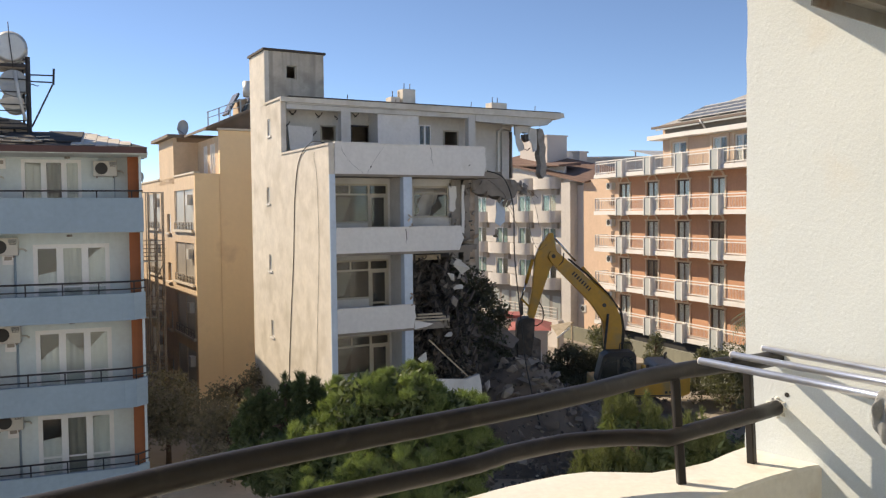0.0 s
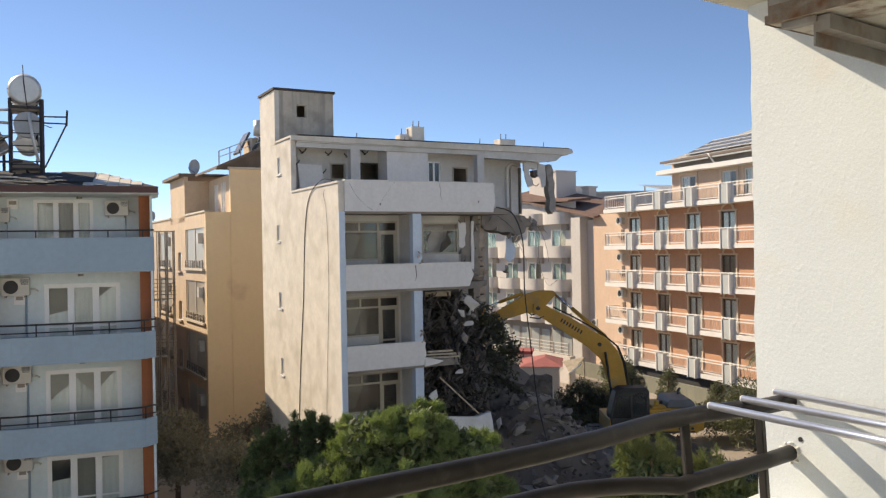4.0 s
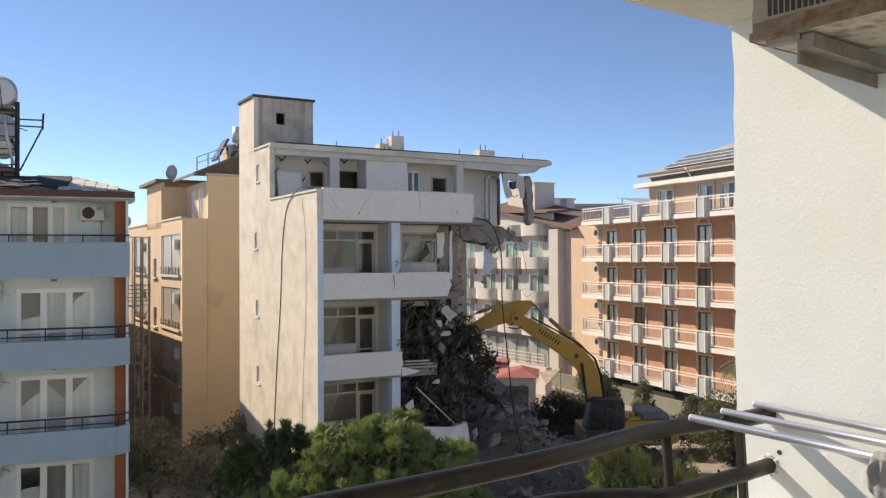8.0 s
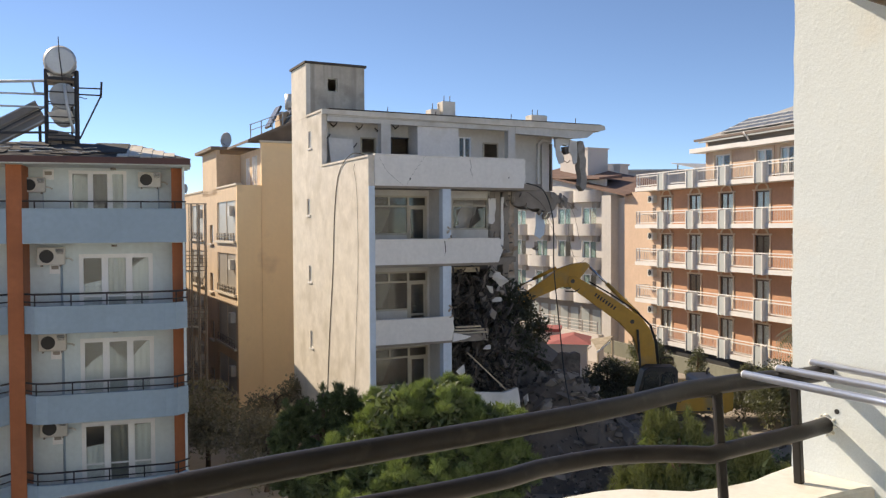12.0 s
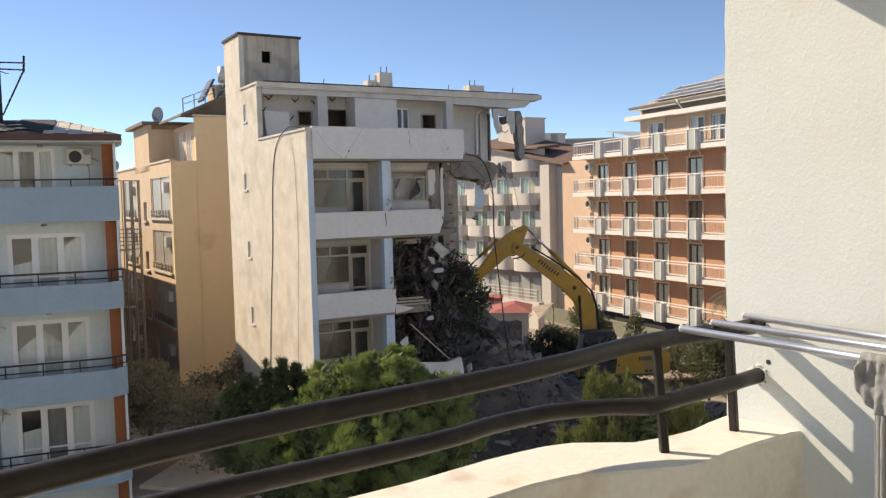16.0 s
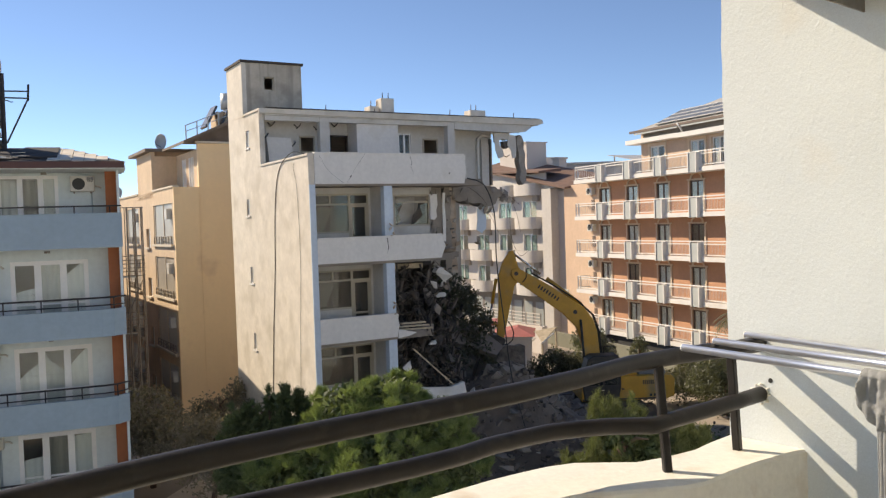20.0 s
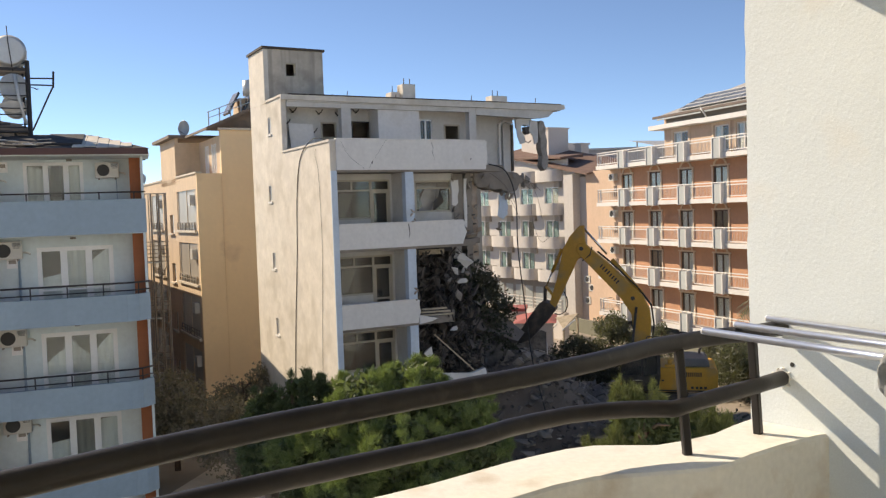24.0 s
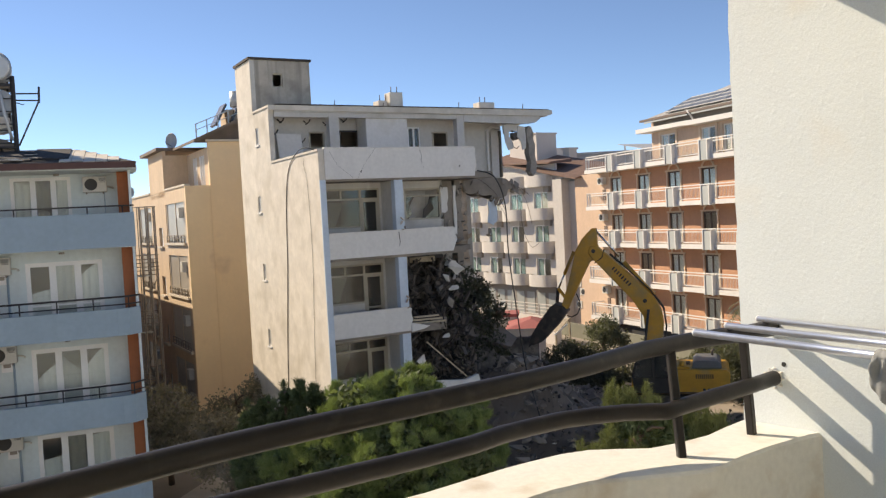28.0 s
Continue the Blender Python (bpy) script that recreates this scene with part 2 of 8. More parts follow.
REBAR = mat("rusted_rebar", (0.12, 0.085, 0.065), 0.8, 0.3, vary=0.3)
CABLE = mat("black_cable", (0.02, 0.02, 0.02), 0.6, vary=0.2)
SCATTER = mat("mixed_rubble_bits", (0.125, 0.106, 0.093), 0.96, vary=0.25, scale=3.0, island=0.55)
WOOD = mat("pale_plank", (0.52, 0.43, 0.31), 0.8, vary=0.2, scale=4)

L_WALL = mat("pale_blue_render", (0.67, 0.755, 0.765), 0.88, vary=0.05, scale=0.8, fine=6, bump=0.12, bump_scale=20, streak=0.15)
L_PARAPET = mat("grey_blue_balcony_paint", (0.33, 0.435, 0.51), 0.85, vary=0.05, scale=0.7, fine=6, bump=0.1, bump_scale=20, streak=0.2)
L_ORANGE = mat("terracotta_paint", (0.41, 0.14, 0.06), 0.85, vary=0.14, scale=1.0, fine=7, streak=0.7)
WHITE_PVC = mat("white_window_frame", (0.86, 0.86, 0.85), 0.4, vary=0.04)
CURTAIN = mat("white_net_curtain", (0.82, 0.81, 0.78), 0.9, vary=0.08, scale=6, bump=0.2, bump_scale=60)
CURTAIN_TAN = mat("tan_curtain", (0.31, 0.285, 0.25), 0.9, vary=0.12, scale=6, bump=0.2, bump_scale=60)
L_ROOF = mat("dark_roof_sheet", (0.045, 0.043, 0.045), 0.95, vary=0.2, scale=1.5, stain=(0.12, 0.11, 0.10), stain_amount=0.1, stain_scale=1.5)
L_FASCIA = mat("maroon_fascia", (0.10, 0.042, 0.035), 0.6, vary=0.12)
ROOF_PALE = mat("pale_roof_boards", (0.72, 0.65, 0.55), 0.85, vary=0.2, scale=2)
STEEL_DARK = mat("dark_angle_steel", (0.045, 0.04, 0.04), 0.6, 0.3, vary=0.25, scale=5)
TANK = mat("aluminium_tank_jacket", (0.60, 0.60, 0.58), 0.45, 0.25, vary=0.1, scale=2)
TANK_GREY = mat("galvanised_tank", (0.36, 0.37, 0.37), 0.5, 0.3, vary=0.15, scale=2)
COLLECTOR_BACK = mat("brown_collector_sheet", (0.27, 0.225, 0.185), 0.7, vary=0.2, scale=1.5)
ROOF_FELT = mat("dark_roof_felt", (0.07, 0.055, 0.045), 0.9, vary=0.2)
COLLECTOR = mat("solar_collector_glass", (0.055, 0.05, 0.05), 0.25, vary=0.2)
AC_FAR = mat("white_unit_casing", (0.62, 0.60, 0.55), 0.5, vary=0.06)

# front tone raised to stand in for light bounced onto it
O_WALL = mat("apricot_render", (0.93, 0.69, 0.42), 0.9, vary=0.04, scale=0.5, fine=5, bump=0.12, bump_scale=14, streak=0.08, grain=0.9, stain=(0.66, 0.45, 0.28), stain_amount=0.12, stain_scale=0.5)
# side and terrace walls in a separate, less saturated tone
O_PALE = mat("pale_apricot_render", (0.70, 0.53, 0.37), 0.9, vary=0.07, scale=0.6, fine=5, bump=0.15, bump_scale=14, streak=0.35)
O_TRIM = mat("cream_sill", (0.66, 0.58, 0.47), 0.8, vary=0.06)
O_ROOF = mat("brown_eave_sheet", (0.20, 0.155, 0.12), 0.8, vary=0.2)
SCAFFOLD = mat("dull_scaffold_tube", (0.33, 0.28, 0.225), 0.7, 0.0, vary=0.2, scale=4)
LOGGIA = mat("pale_loggia_glazing", (0.43, 0.395, 0.345), 0.35, vary=0.1, scale=0.7, fine=4)
# the white net again, with the room's shade put into its tone
CURTAIN_SHADED = mat("shaded_net_curtain", (0.58, 0.57, 0.54), 0.9, vary=0.1, scale=5, bump=0.2, bump_scale=60)
# flat pale grey in place of brightly reflecting glass; also tints pergola slats
PALE_PANE = mat("pale_grey_pane", (0.50, 0.49, 0.45), 0.3, vary=0.08)
CURTAIN_DARK = mat("dark_grey_curtain", (0.13, 0.118, 0.105), 0.9, vary=0.15, scale=5, bump=0.2, bump_scale=60)
UNIT_DARK = mat("grimy_unit_casing", (0.34, 0.30, 0.26), 0.6, vary=0.15, scale=3)
BLIND = mat("closed_grey_shutter", (0.50, 0.44, 0.36), 0.7, vary=0.1, scale=1.5)

H_PEACH = mat("peach_render", (0.64, 0.46, 0.335), 0.9, vary=0.05, scale=0.5, fine=5, streak=0.15)
H_ORANGE = mat("burnt_orange_render", (0.56, 0.30, 0.18), 0.9, vary=0.07, scale=0.6, fine=5, streak=0.15)
H_WHITE = mat("white_balcony_trim", (0.75, 0.73, 0.695), 0.75, vary=0.05, scale=1.0, streak=0.15)
# pier grey, darkened further for the shade on the pier fronts
H_GREY = mat("pale_grey_pier", (0.47, 0.50, 0.49), 0.85, vary=0.05, scale=0.8, streak=0.2)
H_DOOR = mat("brown_door_frame", (0.15, 0.105, 0.08), 0.6, vary=0.15)
H_ROOF = mat("grey_roof_sheet", (0.40, 0.385, 0.36), 0.7, vary=0.15)
SOLAR = mat("solar_panel_blue_grey", (0.16, 0.175, 0.195), 0.3, 0.1, vary=0.15, scale=2)
SURROUND = mat("cream_door_surround", (0.70, 0.55, 0.41), 0.85, vary=0.06, scale=1.0)
GROUND_PALE = mat("pale_ground_slab", (0.66, 0.57, 0.48), 0.95, vary=0.12, scale=0.7, fine=5, bump=0.3, bump_scale=12)
GARDEN_WALL = mat("grey_green_garden_wall", (0.22, 0.22, 0.17), 0.92, vary=0.12, scale=0.5, fine=4, streak=0.3)

G_WHITE = mat("bright_white_render", (0.62, 0.58, 0.53), 0.85, vary=0.04, scale=0.6, fine=5, streak=0.12)
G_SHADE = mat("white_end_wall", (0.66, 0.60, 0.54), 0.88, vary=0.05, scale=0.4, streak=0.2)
TEAL = mat("teal_curtain", (0.19, 0.29, 0.28), 0.85, vary=0.15, scale=4)
TILE_BROWN = mat("brown_roof_tile", (0.21, 0.13, 0.10), 0.85, vary=0.2, scale=1.5, fine=8, bump=0.5, bump_scale=9)
RED_ROOF = mat("faded_red_awning", (0.42, 0.135, 0.115), 0.7, vary=0.12, scale=1.5)
SHOP_PANE = mat("dusty_shop_glass", (0.36, 0.38, 0.36), 0.25, vary=0.12, scale=0.8)
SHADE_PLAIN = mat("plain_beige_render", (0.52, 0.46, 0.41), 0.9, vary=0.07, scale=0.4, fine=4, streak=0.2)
SHADE_GREY = mat("shaded_brown_grey_facade", (0.24, 0.215, 0.19), 0.85, vary=0.1)

YELLOW = mat("dusty_yellow_paint", (0.55, 0.28, 0.03), 0.5, vary=0.12, scale=1.5, fine=9, bump=0.1, stain=(0.32, 0.22, 0.09), stain_amount=0.35, stain_scale=1.3)
DARK_STEEL = mat("dark_machine_steel", (0.05, 0.043, 0.04), 0.6, 0.2, vary=0.3, scale=3, stain=(0.14, 0.11, 0.09), stain_amount=0.4, stain_scale=2)
RUBBER = mat("black_rubber_hose", (0.02, 0.02, 0.02), 0.7, vary=0.2)
ROD_CHROME = mat("polished_piston_rod", (0.62, 0.62, 0.62), 0.2, 1.0, vary=0.05)
CAB_DARK = mat("black_cab_paint", (0.03, 0.026, 0.024), 0.6, vary=0.25, scale=4, stain=(0.07, 0.06, 0.05), stain_amount=0.3, stain_scale=2)
HOOD_GREY = mat("dark_hood_cover", (0.13, 0.135, 0.14), 0.5, vary=0.1)
# the last value is a grey film that lifts the panes from black
CAB_GLASS = glass_mat("cab_glass", (0.35, 0.38, 0.40), 0.5, 0.1)
GLASS = glass_mat("window_glass", (0.94, 0.97, 0.96), 0.97)
GLASS_DUSTY = glass_mat("dusty_window_glass", (0.8, 0.78, 0.72), 0.8, 0.06)

BARK = mat("pine_bark", (0.15, 0.10, 0.07), 0.95, vary=0.3, scale=4, bump=0.8, bump_scale=15)
PINE = leaf_mat("bright_pine_needles", (0.17, 0.23, 0.095))
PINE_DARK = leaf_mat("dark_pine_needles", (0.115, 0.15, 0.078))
SHRUB = leaf_mat("dull_shrub_leaves", (0.215, 0.19, 0.155), spread=0.2)
LEAF_DARK = leaf_mat("dark_tree_leaves", (0.072, 0.074, 0.055))
DUSTY_LEAF = leaf_mat("dusty_tree_leaves", (0.098, 0.10, 0.076), spread=0.25)
OLIVE = leaf_mat("grey_green_leaves", (0.115, 0.125, 0.088), spread=0.3)
OLEANDER = leaf_mat("yellow_green_shoots", (0.125, 0.145, 0.06))
SOIL = mat("dusty_ground", (0.37, 0.315, 0.26), 0.97, vary=0.2, scale=0.15, fine=1.5, bump=0.5, bump_scale=3, stain=(0.17, 0.15, 0.11), stain_amount=0.3, stain_scale=0.12)


# ---- building blocks ----
def bm_new():
    return bmesh.new()


def box(bm, x0, x1, y0, y1, z0, z1):
    v = [bm.verts.new(p) for p in ((x0, y0, z0), (x1, y0, z0), (x1, y1, z0), (x0, y1, z0),
                                   (x0, y0, z1), (x1, y0, z1), (x1, y1, z1), (x0, y1, z1))]
    for f in ((0, 3, 2, 1), (4, 5, 6, 7), (0, 1, 5, 4), (1, 2, 6, 5), (2, 3, 7, 6), (3, 0, 4, 7)):
        bm.faces.new([v[i] for i in f])
    return bm


def one_box(*a):
    return box(bm_new(), *a)


def prism(bm, poly, z0, z1):
    """An upright prism over a plan outline (counter-clockwise)."""
    lo = [bm.verts.new((x, y, z0)) for x, y in poly]
    hi = [bm.verts.new((x, y, z1)) for x, y in poly]
    n = len(poly)
    bm.faces.new(lo[::-1])
    bm.faces.new(hi)
    for i in range(n):
        bm.faces.new((lo[i], lo[(i + 1) % n], hi[(i + 1) % n], hi[i]))
    return bm


def extrude_xz(bm, poly, y0, y1):
    """A plate with an outline in x and z, from y0 to y1."""
    a = [bm.verts.new((x, y0, z)) for x, z in poly]
    b = [bm.verts.new((x, y1, z)) for x, z in poly]
    n = len(poly)
    bm.faces.new(a)
    bm.faces.new(b[::-1])
    for i in range(n):
        bm.faces.new((a[i], b[i], b[(i + 1) % n], a[(i + 1) % n]))
    return bm


def tube(bm, pts, r, sides=8, r_end=None):
    """A round bar along a line of points."""
    pts = [Vector(p) for p in pts]
    rings = []
    for i, p in enumerate(pts):
        d = (pts[min(i + 1, len(pts) - 1)] - pts[max(i - 1, 0)]).normalized()
        a = d.orthogonal() if i == 0 else (side - d * side.dot(d))
        side = a.normalized()
        other = d.cross(side)
        rr = r if r_end is None else r + (r_end - r) * i / max(len(pts) - 1, 1)
        rings.append([bm.verts.new(p + (side * math.cos(k * math.tau / sides) + other * math.sin(k * math.tau / sides)) * rr) for k in range(sides)])
    for a, b in zip(rings, rings[1:]):
        for k in range(sides):
            f = bm.faces.new((a[k], a[(k + 1) % sides], b[(k + 1) % sides], b[k]))
            f.smooth = True
    bm.faces.new(rings[0][::-1])
    bm.faces.new(rings[-1])
    return bm


def bar(bm, p, q, w, h=None):
    """A square bar from p to q."""
    p, q = Vector(p), Vector(q)
    d = (q - p).normalized()
    a = d.orthogonal().normalized() if abs(d.z) > 0.99 else d.cross(Vector((0, 0, 1))).normalized()
    b = a.cross(d).normalized()
    h = h or w
    ring = [(a * sx * w + b * sz * h) / 2 for sx, sz in ((-1, -1), (1, -1), (1, 1), (-1, 1))]
    lo, hi = [bm.verts.new(p + o) for o in ring], [bm.verts.new(q + o) for o in ring]
    bm.faces.new(lo)
    bm.faces.new(hi[::-1])
    for i in range(4):
        bm.faces.new((lo[i], hi[i], hi[(i + 1) % 4], lo[(i + 1) % 4]))
    return bm


def weld(bm):
    bmesh.ops.remove_doubles(bm, verts=bm.verts[:], dist=1e-4)
    return bm


def wall_grid(bm, a0, a1, z0, z1, d0, d1, holes=(), axis="x"):
    """A wall along x (or y) with real openings: holes are (a0, a1, z0, z1)."""
    cuts = sorted({a0, a1, *[min(max(h[i], a0), a1) for h in holes for i in (0, 1)]})
    for p, q in zip(cuts, cuts[1:]):
        if q - p < 1e-4:
            continue
        mid, low = (p + q) / 2, z0
        for h in sorted([h for h in holes if h[0] < mid < h[1]], key=lambda h: h[2]):
            if h[2] > low + 1e-4:
                box(bm, p, q, d0, d1, low, h[2]) if axis == "x" else box(bm, d0, d1, p, q, low, h[2])
            low = max(low, h[3])
        if z1 > low + 1e-4:
            box(bm, p, q, d0, d1, low, z1) if axis == "x" else box(bm, d0, d1, p, q, low, z1)
    return weld(bm)


def mesh_of(name, bm, material, bevel=0.0):
    bmesh.ops.recalc_face_normals(bm, faces=bm.faces)
    if bevel:
        bmesh.ops.bevel(bm, geom=bm.edges[:], offset=bevel, segments=1, affect="EDGES", clamp_overlap=True)
    me = bpy.data.meshes.new(name)
    bm.to_mesh(me)
    bm.free()
    me.materials.append(material)
    return me


def part(name, bm, material, parent, label="", bevel=0.0):
    ob = new(name, mesh_of(name, bm, material, bevel))
    ob.parent = parent
    return tagged(ob, label) if label else ob


def part_mesh(name, me, parent, m=None):
    ob = new(name, me)
    ob.parent = parent
    if m is not None:
        ob.matrix_basis = m
    return ob


def thing(name, label, category, m=None, group="", kind=""):
    ob = new(name)
    ob.empty_display_size = 0.2
    if m is not None:
        ob.matrix_basis = m
    return tagged(ob, label, category, group, kind)


def solid(name, bm, material, label, category, m=None, group="", kind="", bevel=0.0):
    ob = new(name, mesh_of(name, bm, material, bevel))
    if m is not None:
        ob.matrix_basis = m
    return tagged(ob, label, category, group, kind)


def window(parent, x0, x1, z0, z1, y, frame_mat, glass, mullions=(), transom=None, fw=0.06, sill=False, curtains=(), name="window"):
    """A framed window in a wall along x, seen from -y: frame, one pane a light, curtains behind."""
    bm = bm_new()
    box(bm, x0, x0 + fw, y - 0.03, y + 0.05, z0, z1)
    box(bm, x1 - fw, x1, y - 0.03, y + 0.05, z0, z1)
    box(bm, x0 + fw, x1 - fw, y - 0.03, y + 0.05, z0, z0 + fw)
    box(bm, x0 + fw, x1 - fw, y - 0.03, y + 0.05, z1 - fw, z1)
    w = part(name, weld(bm), frame_mat, parent)
    for mx in mullions:
        part("mullion", one_box(mx - fw * 0.75, mx + fw * 0.75, y - 0.026, y + 0.046, z0 + fw, z1 - fw), frame_mat, w)
    xs = [x0 + fw / 2, *mullions, x1 - fw / 2]
    for a, b in zip(xs, xs[1:]):
        p = part("pane", one_box(a, b, y + 0.008, y + 0.014, z0 + fw / 2, z1 - fw / 2), glass, w)
        p.visible_shadow = False
    if sill:
        part("window_sill", one_box(x0 - 0.08, x1 + 0.08, y - 0.16, y - 0.03, z0 - 0.07, z0), sill, w)
    for a, b, m, *h in curtains:
        h0, h1 = h or (1.0, 1.0)
        n = max(int((b - a) / 0.06), 4)
        bm = bm_new()
        prev = None
        for i in range(n + 1):
            x = a + (b - a) * i / n
            yy = y + 0.075 + 0.025 * math.sin(i * 1.9 + a * 7)
            cur = (bm.verts.new((x, yy, z0 + 0.03)), bm.verts.new((x, yy, z0 + 0.05 + (z1 - z0 - 0.08) * (h0 + (h1 - h0) * (i / n) ** 0.7))))
            if prev:
                bm.faces.new((prev[0], cur[0], cur[1], prev[1])).smooth = True
            prev = cur
        part("curtain", bm, m, w)
    return w


# ---- foliage ----
def leaf_mesh(name, centres, normals_up, size, material, count, spread, rng, aspect=0.45):
    """Many small leaf quads scattered round clump centres."""
    c = np.repeat(np.asarray(centres), count, axis=0)
    n = len(c)
    sp = np.repeat(np.asarray(spread), count)[:, None] if np.ndim(spread) else spread
    d = rng.normal(size=(n, 3))
    d /= np.linalg.norm(d, axis=1)[:, None]
    p = c + d * sp * (rng.random((n, 1)) ** 0.45)
    a = rng.normal(size=(n, 3)) + np.array([0, 0, normals_up])
    a /= np.linalg.norm(a, axis=1)[:, None]
    b = np.cross(a, rng.normal(size=(n, 3)))
    b /= np.linalg.norm(b, axis=1)[:, None]
    s = size * (0.6 + 0.8 * rng.random((n, 1)))
    v = np.stack([p - b * s * aspect, p + a * s * 0.5 - b * s * 0.1, p + a * s, p + b * s * aspect + a * s * 0.4], axis=1).reshape(-1, 3)
    me = bpy.data.meshes.new(name)
    me.from_pydata(v.tolist(), [], np.arange(n * 4).reshape(-1, 4).tolist())
    me.materials.append(material)
    return me


def needle_mesh(name, tips, dirs, length, material, rng, needles=16, width=0.02):
    """Tufts of long needles fanning round shoot directions."""
    n = len(tips)
    t = np.repeat(np.asarray(tips), needles, axis=0)
    d = np.repeat(np.asarray(dirs), needles, axis=0)
    d = d + rng.normal(size=d.shape) * 0.52
    d /= np.linalg.norm(d, axis=1)[:, None]
    side = np.cross(d, rng.normal(size=d.shape))
    side /= np.linalg.norm(side, axis=1)[:, None]
    base = t - np.repeat(np.asarray(dirs), needles, axis=0) * length * rng.random((n * needles, 1)) * 0.9
    L = length * (0.6 + 0.5 * rng.random((n * needles, 1)))
    v = np.stack([base - side * width, base + side * width, base + d * L + side * width * 0.3, base + d * L - side * width * 0.3], axis=1).reshape(-1, 3)
    me = bpy.data.meshes.new(name)
    me.from_pydata(v.tolist(), [], np.arange(n * needles * 4).reshape(-1, 4).tolist())
    me.materials.append(material)
    return me


def limbs(parent, base, top, spread, rng, count=9, r=0.14):
    trunk = bm_new()
    mid = (Vector(base) + Vector(top)) / 2 + Vector((rng.normal() * 0.15, rng.normal() * 0.15, 0))
    tube(trunk, [base, mid, top], r, 9, r * 0.3)
    part("trunk", trunk, BARK, parent)
    bm = bm_new()
    for i in range(count):
        f = 0.3 + 0.65 * i / count
        p = Vector(base).lerp(Vector(top), f)
        a = rng.random() * math.tau
        q = p + Vector((math.cos(a) * spread * (1.1 - f * 0.6), math.sin(a) * spread * (1.1 - f * 0.6), spread * (0.25 + 0.4 * rng.random())))
        tube(bm, [p, (p + q) / 2 + Vector((0, 0, 0.12)), q], r * 0.4, 6, r * 0.1)
    part("limbs", bm, BARK, parent)


def crown_points(rng, blobs, n):
    """Points near the skins of overlapping ellipsoids, and their outward directions."""
    pts, ds = [], []
    w = np.array([b[3] * b[4] for b in blobs], float)
    for i in rng.choice(len(blobs), n, p=w / w.sum()):
        x, y, z, r, h = blobs[i]
        d = rng.normal(size=3)
        d[2] = abs(d[2]) * 0.9 - 0.25
        d /= np.linalg.norm(d)
        k = 0.72 + 0.34 * rng.random()
        pts.append((x + d[0] * r * k, y + d[1] * r * k, z + d[2] * h * k))
        ds.append(d)
    return np.array(pts), np.array(ds)


def broad_tree(name, label, base, blobs, material, seed, leaf=0.16, clumps=260, count=26, spread=0.35, category="tree", trunk=True):
    rng = np.random.default_rng(seed)
    t = thing(name, label, category, pose(*base))
    if trunk:
        top = max(b[2] for b in blobs)
        limbs(t, (0, 0, -0.1), (0, 0, top), max(b[3] for b in blobs) * 0.8, rng, 9, 0.05 * top)
    pts, _ = crown_points(rng, blobs, clumps)
    part_mesh("crown", leaf_mesh("crown", pts, 0.5, leaf, material, count, spread, rng), t)
    return t


def pine_tree(name, label, base, blobs, material, seed, clumps=150, tufts=16, clump_r=0.24, length=0.17, needles=11, width=0.009, up=0.7, stretch=1.0, core=True):
    """A pine: rounded pads of needle tufts on the skins of the crown's masses, a core of darker leaves painting the
    shaded gaps, trunk and limbs.
    """
    rng = np.random.default_rng(seed)
    t = thing(name, label, "tree", pose(*base))
    top = max(b[2] + b[4] * 0.3 for b in blobs)
    limbs(t, (0, 0, -0.1), (0, 0, top), max(b[3] for b in blobs) * 0.8, rng, 14, 0.15)
    pts, ds = crown_points(rng, blobs, clumps)
    d = rng.normal(size=(clumps * tufts, 3))
    d[:, 2] = np.abs(d[:, 2]) * 1.1 - 0.15
    d /= np.linalg.norm(d, axis=1)[:, None]
    size = np.repeat(0.7 + 0.6 * rng.random((clumps, 1)), tufts, axis=0)
    tips = np.repeat(pts, tufts, axis=0) + d * clump_r * size * np.array([1, 1, stretch])
    d = d * 0.8 + np.array([0, 0, up])
    d /= np.linalg.norm(d, axis=1)[:, None]
    part_mesh("crown", needle_mesh("crown", tips, d, length, material, rng, needles, width), t)
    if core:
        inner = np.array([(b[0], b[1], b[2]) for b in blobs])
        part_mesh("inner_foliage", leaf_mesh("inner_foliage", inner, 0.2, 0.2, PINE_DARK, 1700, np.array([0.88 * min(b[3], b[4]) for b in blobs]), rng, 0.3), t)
    return t


def chunk_meshes(material, n=8, seed=5):
    rng = random.Random(seed)
    out = []
    for _ in range(n):
        bm = bm_new()
        sx, sy, sz = 0.5, 0.25 + rng.random() * 0.25, 0.1 + rng.random() * 0.22
        for _ in range(12):
            bm.verts.new((rng.uniform(-sx, sx), rng.uniform(-sy, sy), rng.uniform(-sz, sz)))
        r = bmesh.ops.convex_hull(bm, input=bm.verts[:])
        bmesh.ops.delete(bm, geom=[v for v in bm.verts if not v.link_faces], context="VERTS")
        out.append(mesh_of("concrete_chunk", bm, material))
    return out


# ---- ground ----
def build_ground():
    bm = bm_new()
    xs = [-900, -300, -120, -60] + [-40 + 4 * i for i in range(21)] + [60, 120, 300, 900]
    ys = [-900, -200, -60, -20] + [4 * i for i in range(22)] + [100, 160, 400, 2500]
    grid = [[bm.verts.new((x, y, 0.12 * noise.noise(Vector((x * 0.13, y * 0.13, 0))) - 0.05)) for x in xs] for y in ys]
    for j in range(len(ys) - 1):
        for i in range(len(xs) - 1):
            bm.faces.new((grid[j][i], grid[j][i + 1], grid[j + 1][i + 1], grid[j + 1][i])).smooth = True
    solid("ground", bm, SOIL, "dusty brown bare ground between the apartment blocks", "ground", kind="structure")


build_ground()
